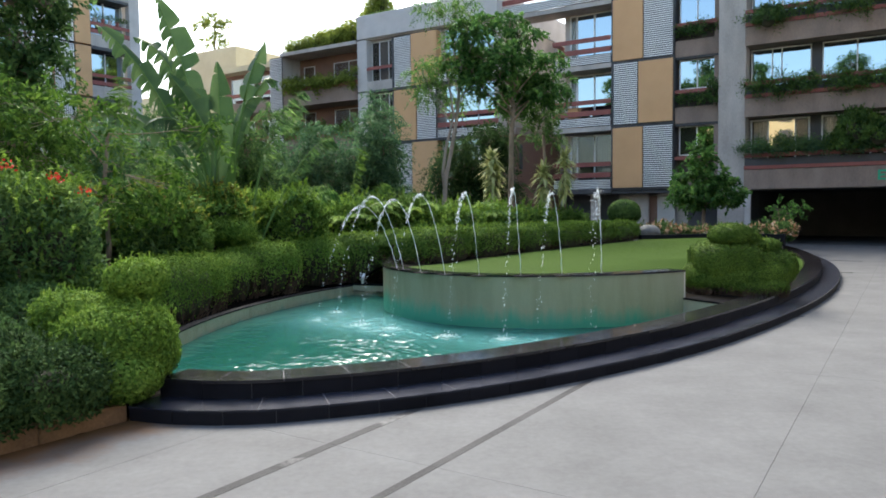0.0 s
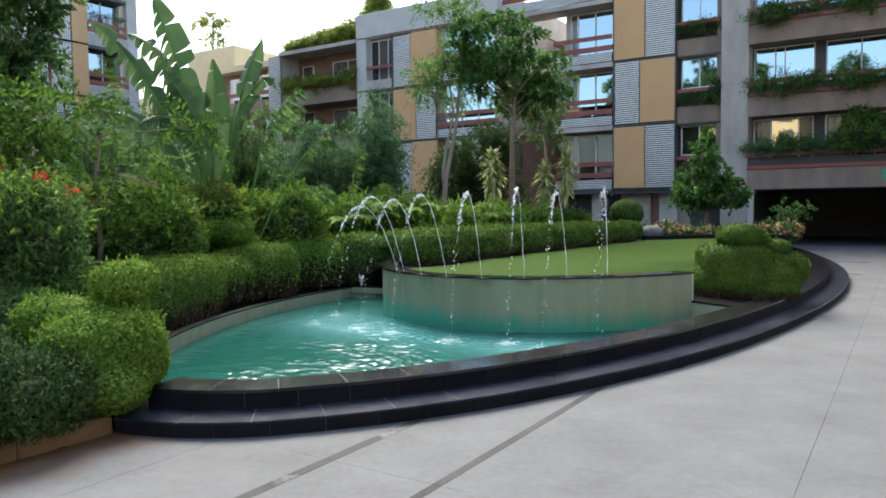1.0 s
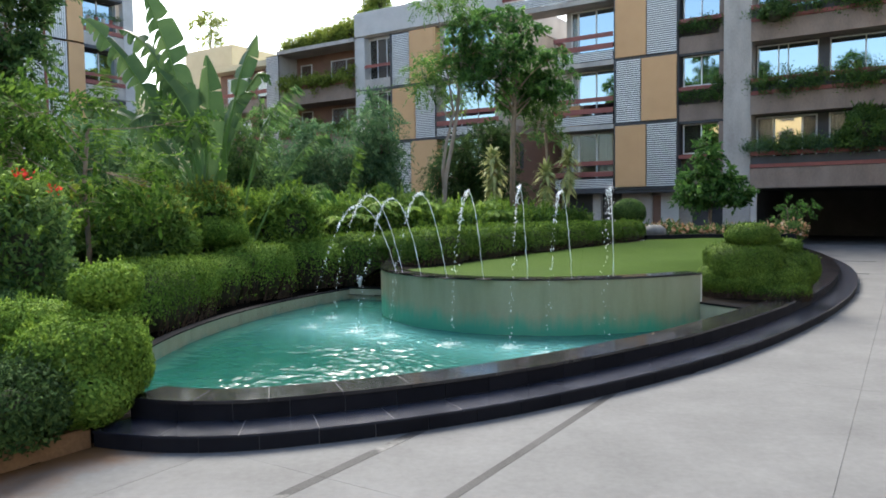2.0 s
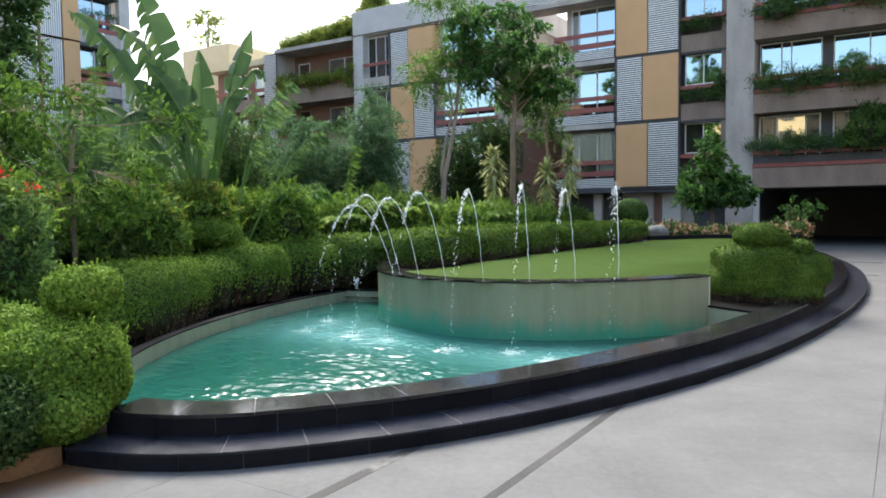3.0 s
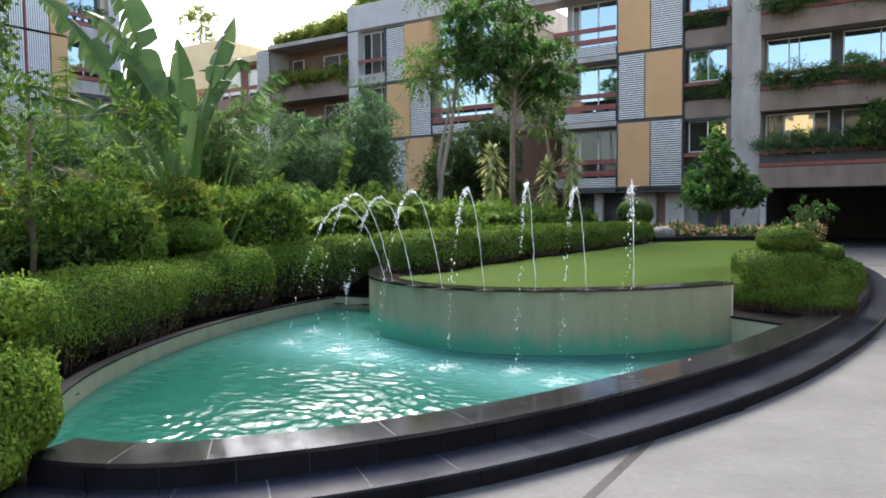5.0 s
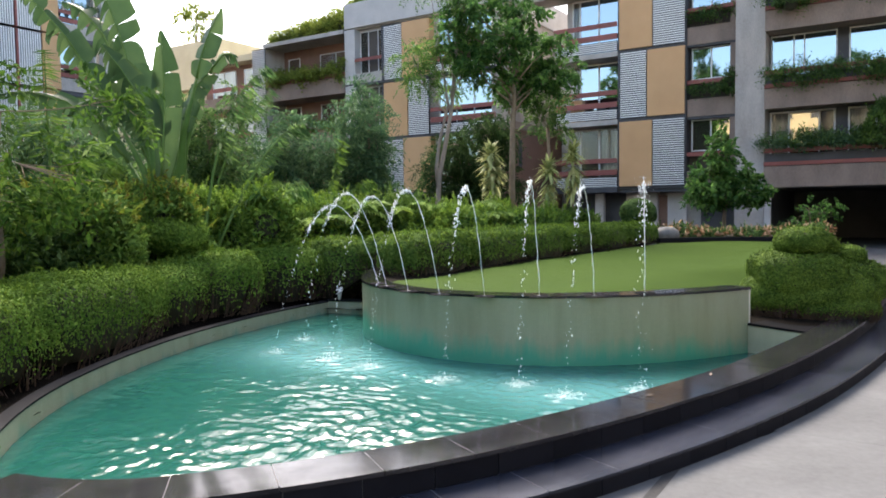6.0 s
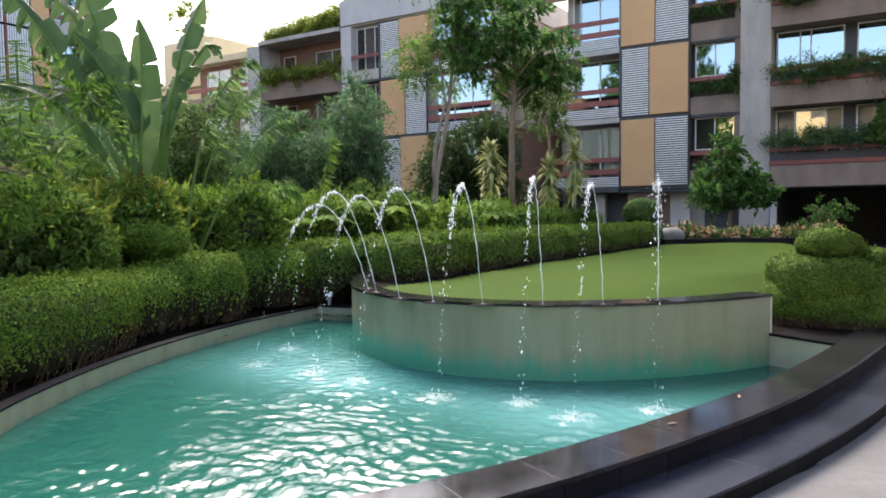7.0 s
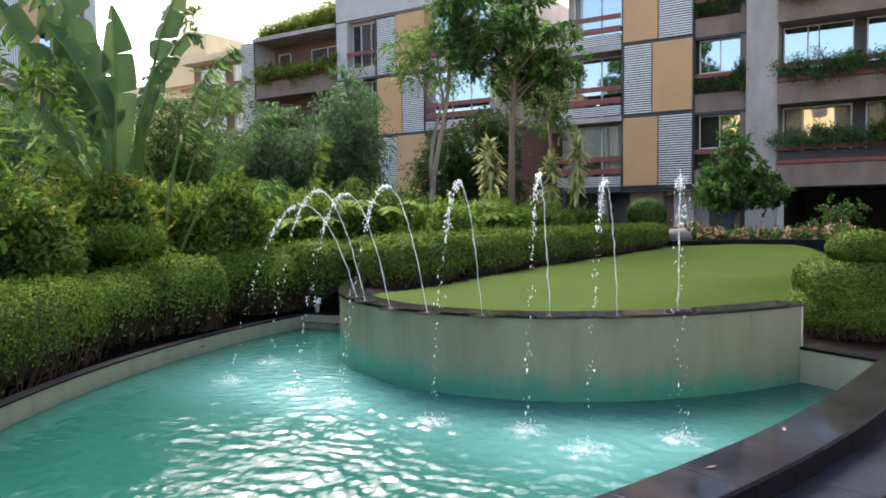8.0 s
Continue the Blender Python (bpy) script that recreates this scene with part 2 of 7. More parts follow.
    nt.links.new(out, b.inputs["Base Color"])
    b.inputs["Roughness"].default_value = 0.28
    bp = add(nt, "ShaderNodeBump", Strength=0.3, Distance=0.003)
    bp.invert = True
    nt.links.new(br.outputs["Fac"], bp.inputs["Height"])
    nt.links.new(bp.outputs[0], b.inputs["Normal"])
    return m


M_TILE = tile_material("pale_green_mosaic", (0.288, 0.298, 0.203), (0.268, 0.280, 0.192), (0.250, 0.262, 0.181), 0.03, low=(0.012, 0.28, 0.185), band=(-0.38, -0.13), slope=0.035)
M_TILE_DRY = tile_material("pale_mosaic", (0.36, 0.36, 0.26), (0.33, 0.34, 0.245), (0.30, 0.31, 0.225), 0.03, low=(0.07, 0.26, 0.20), band=(-0.60, -0.42))
M_TILE_PALE = tile_material("clean_pale_mosaic", (0.40, 0.40, 0.31), (0.37, 0.38, 0.29), (0.34, 0.35, 0.27), 0.03)
M_POOL = tile_material("teal_mosaic", (0.05, 0.46, 0.40), (0.07, 0.55, 0.47), (0.16, 0.5, 0.46), 0.05)

L_HEDGE = leafy("hedge_leaves", (0.036, 0.080, 0.018), (0.099, 0.182, 0.036), (0.187, 0.290, 0.061), 0.7, 0.28, 0.06)
L_BRIGHT = leafy("bright_leaves", (0.054, 0.112, 0.021), (0.141, 0.252, 0.042), (0.262, 0.380, 0.070), 0.7, 0.30, 0.06)
L_DARK = leafy("dark_leaves", (0.027, 0.059, 0.023), (0.080, 0.159, 0.051), (0.190, 0.296, 0.083))
# shade put into the leaf colour, for low and half-hidden plants
L_SHADED = leafy("shaded_leaves", (0.014, 0.032, 0.012), (0.040, 0.082, 0.028), (0.115, 0.185, 0.055), 0.75, 0.3)
L_BLUE = leafy("blue_green_leaves", (0.032, 0.078, 0.041), (0.082, 0.164, 0.078), (0.19, 0.31, 0.135), 0.5, 0.42)
L_TREE = leafy("tree_leaves", (0.032, 0.080, 0.023), (0.108, 0.222, 0.052), (0.28, 0.42, 0.11), 0.5, 0.4)
L_LIME = leafy("lime_leaves", (0.020, 0.055, 0.012), (0.065, 0.140, 0.024), (0.18, 0.30, 0.048), 0.7, 0.38)
L_BANANA = leafy("banana_leaves", (0.033, 0.076, 0.028), (0.064, 0.122, 0.046), (0.115, 0.185, 0.068), 0.36, 0.36, 0.2)
L_RIB = leafy("leaf_midribs", (0.08, 0.15, 0.04), (0.14, 0.23, 0.07), (0.22, 0.32, 0.11), 0.4, 0.0)
L_COURT = leafy("glossy_leaves", (0.024, 0.066, 0.022), (0.075, 0.180, 0.048), (0.185, 0.350, 0.085), 0.4)
L_STEM = leafy("green_stems", (0.06, 0.13, 0.03), (0.12, 0.22, 0.05), (0.2, 0.3, 0.09), 0.4, 0.0)
L_STALK = leafy("leaf_stalks", (0.045, 0.095, 0.022), (0.09, 0.165, 0.042), (0.16, 0.25, 0.08), 0.4, 0.0)
L_YUCCA = leafy("striped_leaves", (0.12, 0.17, 0.06), (0.42, 0.46, 0.19), (0.80, 0.78, 0.42), 0.4, 0.35)
L_CROTON = leafy("croton_leaves", (0.22, 0.10, 0.05), (0.50, 0.29, 0.17), (0.78, 0.60, 0.44), 0.4, 0.25)
L_THUJA = leafy("thuja_sprays", (0.022, 0.050, 0.011), (0.084, 0.152, 0.027), (0.215, 0.318, 0.055), 0.55, 0.2)
L_YELLOW = leafy("olive_leaves", (0.06, 0.09, 0.017), (0.18, 0.24, 0.045), (0.40, 0.46, 0.09), 0.45, 0.58)
# reddish young leaves, their tone raised to carry light on shrub tops
L_YOUNG = leafy("lit_tip_leaves", (0.15, 0.075, 0.02), (0.21, 0.27, 0.04), (0.35, 0.45, 0.075), 0.45, 0.4)
# brighter leaf copy that paints top light onto hedges and shrubs
L_LIT = leafy("lit_leaves", (0.085, 0.17, 0.026), (0.17, 0.285, 0.042), (0.29, 0.42, 0.07), 0.65, 0.3)
L_RED = leafy("red_flowers", (0.35, 0.02, 0.015), (0.6, 0.04, 0.03), (0.75, 0.1, 0.07), 0.5, 0.3)
L_GRASS = leafy("grass_blades", (0.030, 0.058, 0.009), (0.035, 0.066, 0.010), (0.041, 0.074, 0.012), 1.0, 0.5, 0.0)


def glass_material(name, tint, rough=0.02):
    m, nt, b = nodes_of(name)
    co = nt.nodes.new("ShaderNodeTexCoord")
    n = add(nt, "ShaderNodeTexNoise", Scale=0.8, Detail=2.0)
    nt.links.new(co.outputs["Object"], n.inputs["Vector"])
    bp = add(nt, "ShaderNodeBump", Strength=0.04, Distance=0.05)
    nt.links.new(n.outputs["Fac"], bp.inputs["Height"])
    nt.links.new(bp.outputs[0], b.inputs["Normal"])
    b.inputs["Base Color"].default_value = (*tint, 1)
    b.inputs["Metallic"].default_value = 1.0
    b.inputs["Roughness"].default_value = rough
    return m


def clear_glass(name):
    """Half-reflecting window glass: part mirror, part see-through."""
    m, nt, b = nodes_of(name)
    nt.nodes.remove(b)
    gl = nt.nodes.new("ShaderNodeBsdfGlossy")
    gl.inputs["Roughness"].default_value = 0.015
    gl.inputs["Color"].default_value = (0.9, 0.95, 1.0, 1)
    tr = nt.nodes.new("ShaderNodeBsdfTransparent")
    tr.inputs[0].default_value = (0.78, 0.8, 0.79, 1)
    mix = nt.nodes.new("ShaderNodeMixShader")
    mix.inputs[0].default_value = 0.04
    nt.links.new(tr.outputs[0], mix.inputs[1])
    nt.links.new(gl.outputs[0], mix.inputs[2])
    nt.links.new(mix.outputs[0], nt.nodes["Material Output"].inputs[0])
    return m


M_GLASS = glass_material("coated_glass", (0.36, 0.46, 0.53))
# warm mirror tint paints a yellow reflection into single panes
M_GLASS_WARM = glass_material("warm_reflection_glass", (0.62, 0.60, 0.50))
M_GLASS_CLEAR = clear_glass("window_glass")


def water_material():
    m, nt, b = nodes_of("pool_water")
    co = nt.nodes.new("ShaderNodeTexCoord")
    n = add(nt, "ShaderNodeTexNoise", Scale=22.0, Detail=5.0, Roughness=0.65)
    nt.links.new(co.outputs["Object"], n.inputs["Vector"])
    at = nt.nodes.new("ShaderNodeAttribute")
    at.attribute_name = "foam"
    mu = nt.nodes.new("ShaderNodeMath")
    mu.operation = "MULTIPLY"
    nt.links.new(at.outputs["Fac"], mu.inputs[0])
    r0 = ramp(nt, n.outputs["Fac"], [(0.36, (0, 0, 0)), (0.60, (1, 1, 1))])
    nt.links.new(r0.outputs[0], mu.inputs[1])
    mix = nt.nodes.new("ShaderNodeMixRGB")
    air = nt.nodes.new("ShaderNodeAttribute")
    air.attribute_name = "air"
    deep = nt.nodes.new("ShaderNodeMixRGB")
    deep.inputs[1].default_value = (0.013, 0.115, 0.092, 1)
    deep.inputs[2].default_value = (0.115, 0.35, 0.36, 1)
    nt.links.new(air.outputs["Fac"], deep.inputs[0])
    nt.links.new(deep.outputs[0], mix.inputs[1])
    mix.inputs[2].default_value = (0.42, 0.54, 0.57, 1)
    nt.links.new(mu.outputs[0], mix.inputs[0])
    nt.links.new(mix.outputs[0], b.inputs["Base Color"])
    rg = nt.nodes.new("ShaderNodeMapRange")
    rg.inputs["To Min"].default_value, rg.inputs["To Max"].default_value = 0.10, 0.9
    churn = nt.nodes.new("ShaderNodeMath")
    churn.operation = "MULTIPLY_ADD"
    nt.links.new(air.outputs["Fac"], churn.inputs[0])
    churn.inputs[1].default_value = 0.10
    nt.links.new(mu.outputs[0], churn.inputs[2])
    nt.links.new(churn.outputs[0], rg.inputs[0])
    nt.links.new(rg.outputs[0], b.inputs["Roughness"])
    b.inputs["IOR"].default_value = 1.33
    b.inputs["Transmission Weight"].default_value = 0.3
    n2 = add(nt, "ShaderNodeTexNoise", Scale=16.0, Detail=3.0)
    nt.links.new(co.outputs["Object"], n2.inputs["Vector"])
    bp = add(nt, "ShaderNodeBump", Strength=0.12, Distance=0.02)
    nt.links.new(n2.outputs["Fac"], bp.inputs["Height"])
    nt.links.new(bp.outputs[0], b.inputs["Normal"])
    return m


M_WATER = water_material()
M_JET, _nt, _b = nodes_of("falling_water")
_b.inputs["Base Color"].default_value = (0.93, 0.95, 0.96, 1)
_b.inputs["Roughness"].default_value = 0.12
_b.inputs["Transmission Weight"].default_value = 0.05
_b.inputs["IOR"].default_value = 1.33

# ---- mesh helpers ----


def link_mesh(name, mesh, material, parent=None, label=""):
    mesh.materials.append(material)
    ob = new(name, mesh)
    if parent is not None:
        ob.parent = parent
    if label:
        ob["label"] = label
    return ob


def part(name, bm, material, parent=None, label="", smooth=False):
    """One bmesh as one mesh object, under a thing or a part."""
    mesh = bpy.data.meshes.new(name)
    bm.to_mesh(mesh)
    bm.free()
    if smooth:
        mesh.polygons.foreach_set("use_smooth", [True] * len(mesh.polygons))
    return link_mesh(name, mesh, material, parent, label)


def thing(name, label, category, at=(0, 0, 0), rz=0.0, group="", kind=""):
    ob = new(name)
    ob.matrix_basis = pose(*at, 0, 0, rz)
    return tagged(ob, label, category, group, kind)


def box(bm, lo, hi):
    """An axis-aligned box added to bm."""
    v = [bm.verts.new((x, y, z)) for x in (lo[0], hi[0]) for y in (lo[1], hi[1]) for z in (lo[2], hi[2])]
    for f in ((0, 1, 3, 2), (4, 6, 7, 5), (0, 4, 5, 1), (2, 3, 7, 6), (0, 2, 6, 4), (1, 5, 7, 3)):
        bm.faces.new([v[i] for i in f])


def box_part(name, lo, hi, material, parent, label="", bevel=0.0):
    bm = bmesh.new()
    box(bm, lo, hi)
    bmesh.ops.recalc_face_normals(bm, faces=bm.faces)
    if bevel:
        bmesh.ops.bevel(bm, geom=list(bm.edges), offset=bevel, segments=1, affect="EDGES")
    return part(name, bm, material, parent, label)


def tube(bm, pts, radii, seg=8, cap=True):
    """A tapered round limb through pts."""
    pts = [Vector(p) for p in pts]
    rings = []
    for i, p in enumerate(pts):
        d = (pts[min(i + 1, len(pts) - 1)] - pts[max(i - 1, 0)]).normalized()
        a = d.cross(Vector((0.3, 0.9, 0.1)) if abs(d.z) > 0.8 else Vector((0, 0, 1))).normalized()
        b = d.cross(a)
        rings.append([bm.verts.new(p + radii[i] * (math.cos(t) * a + math.sin(t) * b)) for t in (2 * math.pi * k / seg for k in range(seg))])
    for r0, r1 in zip(rings, rings[1:]):
        for k in range(seg):
            bm.faces.new((r0[k], r0[(k + 1) % seg], r1[(k + 1) % seg], r1[k]))
    if cap:
        bm.faces.new(rings[0][::-1])
        bm.faces.new(rings[-1])


def np_mesh(name, verts, quads):
    mesh = bpy.data.meshes.new(name)
    nv, nf = len(verts), len(quads)
    k = quads.shape[1]
    mesh.vertices.add(nv)
    mesh.vertices.foreach_set("co", np.ascontiguousarray(verts, np.float32).ravel())
    mesh.loops.add(nf * k)
    mesh.loops.foreach_set("vertex_index", np.ascontiguousarray(quads, np.int32).ravel())
    mesh.polygons.add(nf)
    mesh.polygons.foreach_set("loop_start", np.arange(0, nf * k, k, dtype=np.int32))
    mesh.update(calc_edges=True)
    mesh.validate()
    return mesh


def unit(a):
    return a / np.maximum(np.linalg.norm(a, axis=1, keepdims=True), 1e-9)


def leaf_mesh(name, P, D, size, width=0.5, fold=0.2, vary=0.35, face=None):
    """Leaves at P that point along D: each a folded pointed blade. face: the way that their upper sides lean."""
    n = len(P)
    D = unit(D)
    up = RNG.normal(size=(n, 3)) if face is None else face + RNG.normal(size=(n, 3)) * 0.45
    S = unit(np.cross(D, up))
    U = np.cross(S, D)
    L = size * (1 + vary * RNG.uniform(-1, 1, (n, 1)))
    W = L * width * 0.5
    base, tip = P - D * L * 0.5, P + D * L * 0.5 - U * L * 0.12
    mid = P + D * L * 0.02
    a, b = mid + S * W + U * W * fold * 2, mid - S * W + U * W * fold * 2
    V = np.stack([base, a, tip, b], 1).reshape(-1, 3)
    Q = np.arange(n * 4).reshape(-1, 4)
    return np_mesh(name, V, Q)


def lumps(q, k=1.0):
    """A soft unevenness over points, -1 to 1."""
    x, y, z = q[:, 0] * k, q[:, 1] * k, q[:, 2] * k
    return (np.sin(5.1 * x + 2.0 * np.sin(3.3 * y)) + np.sin(4.3 * y + 1.7 * np.sin(4.1 * z) + 1.0) + np.sin(6.2 * z + 2.2 * np.sin(2.9 * x) + 2.0))[:, None] / 3


def blob_points(blobs, density, rough=0.05, lump=0.0):
    """Points and normals over a union of rounded boxes; blob: centre, radii, squareness, turn in degrees."""
    Ps, Ns = [], []
    for i, (c, r, p, rz) in enumerate(blobs):
        r = np.array(r, float)
        area = 4 * math.pi * ((r[0] * r[1]) ** 1.6 / 3 + (r[0] * r[2]) ** 1.6 / 3 + (r[1] * r[2]) ** 1.6 / 3) ** (1 / 1.6)
        n = int(area * density * 1.15)
        d = unit(RNG.normal(size=(n, 3)) * (r ** 0.35))
        k = (np.abs(d) ** p).sum(1, keepdims=True) ** (-1 / p)
        q = d * k
        nrm = unit(np.sign(q) * np.abs(q) ** (p - 1) / r)
        q = q * r
        t = math.radians(rz)
        R = np.array([[math.cos(t), -math.sin(t), 0], [math.sin(t), math.cos(t), 0], [0, 0, 1]])
        q, nrm = q @ R.T, nrm @ R.T
        q = q + np.array(c)
        q = q + nrm * (RNG.uniform(-1, 0.6, (n, 1)) * rough + lump * lumps(q + i))
        keep = np.ones(n, bool)
        for j, (c2, r2, p2, rz2) in enumerate(blobs):
            if j == i:
                continue
            t2 = math.radians(-rz2)
            R2 = np.array([[math.cos(t2), -math.sin(t2), 0], [math.sin(t2), math.cos(t2), 0], [0, 0, 1]])
            w = np.abs((q - np.array(c2)) @ R2.T) / np.array(r2)
            keep &= (w ** p2).sum(1) > 0.8
        Ps.append(q[keep])
        Ns.append(nrm[keep])
    return np.concatenate(Ps), np.concatenate(Ns)


def blob_core(bm, blob, shrink, seg=14):
    (c, r, p, rz) = blob
    t = math.radians(rz)
    rows = []
    for i in range(seg // 2 + 1):
        th = math.pi * i / (seg // 2)
        row = []
        for j in range(seg):
            ph = 2 * math.pi * j / seg
            d = np.array([math.sin(th) * math.cos(ph), math.sin(th) * math.sin(ph), math.cos(th)])
            k = (np.abs(d) ** p).sum() ** (-1 / p)
            q = d * k * np.array(r) * shrink
            x, y = q[0] * math.cos(t) - q[1] * math.sin(t), q[0] * math.sin(t) + q[1] * math.cos(t)
            v = Vector((c[0] + x, c[1] + y, c[2] + q[2]))
            row.append(bm.verts.new(v * 1.0 + Vector((noise.noise(v * 3), noise.noise(v * 3 + Vector((7, 0, 0))), 0)) * 0.03))
        rows.append(row)
    for a, b in zip(rows, rows[1:]):
        for j in range(seg):
            bm.faces.new((a[j], b[j], b[(j + 1) % seg], a[(j + 1) % seg]))


def bush(name, label, category, blobs, size, leaf, cover=1.6, rough=0.05, width=0.55, group="", lump=0.03, foot=None, lift=0.25, bare=0.0, sprigs=0, sprig=0.22, mixed=None, side=1.0, skirt=0.0, sheared=False, tips=None):
    """A clipped or loose shrub: a dark twiggy core, stems to the ground and a coat of leaves; below skirt it thins to bare brown twigs."""
    c0 = np.mean([b[0] for b in blobs], axis=0)
    foot = ground_height(c0[0], c0[1]) if foot is None else foot
    root = thing(name, label, category, (c0[0], c0[1], foot), 0, group)
    local = [((b[0][0] - c0[0], b[0][1] - c0[1], b[0][2] - foot), b[1], b[2], b[3]) for b in blobs]
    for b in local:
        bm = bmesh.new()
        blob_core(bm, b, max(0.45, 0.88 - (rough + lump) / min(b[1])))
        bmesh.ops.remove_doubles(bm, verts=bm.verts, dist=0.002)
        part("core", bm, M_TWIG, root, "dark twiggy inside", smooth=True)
        bm = bmesh.new()
        tube(bm, [(b[0][0] * 0.8, b[0][1] * 0.8, -0.06), (b[0][0], b[0][1], b[0][2])], [0.035, 0.02], 6)
        part("stem", bm, M_BARK, root)
    P, N = blob_points(local, cover / (0.5 * size ** 2 * width), rough, lump)
    ok = P[:, 2] > 0.01 + bare * RNG.uniform(0.2, 1.0, len(P)) ** 0.6
    ok &= (N[:, 2] > 0.35) | (RNG.uniform(size=len(N)) < side)
    if skirt:
        low = P[(P[:, 2] < skirt * 1.1) & (P[:, 2] > 0.06) & (N[:, 2] < 0.5)]
        bm = bmesh.new()
        for q in low[RNG.choice(len(low), min(len(low), int(110 * len(blobs))), False)]:
            g = q * np.array([0.86, 0.9, 0]) + np.array([*RNG.normal(size=2) * 0.05, -0.04])
            tube(bm, [tuple(g), tuple((g + q) / 2 + RNG.normal(size=3) * 0.035), tuple(q + RNG.normal(size=3) * 0.02)], [0.009, 0.006, 0.003], 3, False)
        tagged(part("twigwork", bm, M_DEADTWIG, root, "bare brown twigs"), kind="stuff")
        ok &= (N[:, 2] > 0.3) | (RNG.uniform(size=len(P)) < np.clip((P[:, 2] / skirt) ** 2.6, 0.03, 1.0))
    P, N = P[ok], N[ok]
    D = N * RNG.uniform(-0.1, 0.8, (len(N), 1)) + RNG.normal(size=N.shape) * 0.55 + np.array([0, 0, lift])
    up = np.array([0, 0, 0.05 if sheared else 0.5])
    if sheared:
        D = RNG.normal(size=N.shape)
        D = unit(D - N * (D * N).sum(1, keepdims=True)) + N * RNG.uniform(-0.15, 0.35, (len(N), 1))
    if sprigs:
        tops = np.flatnonzero((N[:, 2] > 0.15) & (P[:, 2] > np.median(P[:, 2])))
        pick = RNG.choice(tops, min(sprigs, len(tops)), False)
        m = 11
        way = unit(N[pick] * 0.6 + RNG.normal(size=(len(pick), 3)) * 0.45 + np.array([0, 0, 0.7]))
        tt = np.linspace(0.05, 1, m)[None, :, None]
        far = sprig * RNG.uniform(0.4, 1.3, (len(pick), 1, 1))
        sp = P[pick][:, None, :] + way[:, None, :] * tt * far
        sd = way[:, None, :] * 0.8 + RNG.normal(size=sp.shape) * 0.75
        # tips gives the upper leaves a brighter colour, as if lit from above
        if tips is not None:
            young = leaf_mesh("lit_tip_leaves", sp[:, m // 2:].reshape(-1, 3), sd[:, m // 2:].reshape(-1, 3), size * 0.9, width, face=np.tile([0, 0, 1.0], (len(pick) * (m - m // 2), 1)))
            tagged(link_mesh("lit_tip_leaves", young, tips, root, "yellow and reddish young leaves" if tips is L_YOUNG else "brighter leaves that paint light on the top"), kind="stuff")
            sp, sd, m = sp[:, :m // 2], sd[:, :m // 2], m // 2
        P = np.concatenate([P, sp.reshape(-1, 3)])
        D = np.concatenate([D, sd.reshape(-1, 3)])
        N = np.concatenate([N, np.tile([0.0, 0, 1.0], (len(pick) * m, 1))])
    if mixed is not None:
        patch = (lumps(P, 0.8)[:, 0] + RNG.normal(size=len(P)) * 0.35) > 0.25
        tagged(link_mesh("foliage", leaf_mesh("foliage", P[patch], D[patch], size * 1.1, width, face=N[patch] + up), mixed, root), kind="stuff")
        P, N, D = P[~patch], N[~patch], D[~patch]
    tagged(link_mesh("foliage", leaf_mesh("foliage", P, D, size, width, face=N + up), leaf, root), kind="stuff")
    return root


def limb_path(a, b, bend, n=5):
    a, b = Vector(a), Vector(b)
    off = Vector(RNG.normal(size=3)) * bend
    return [a.lerp(b, i / (n - 1)) + off * math.sin(math.pi * i / (n - 1)) for i in range(n)]


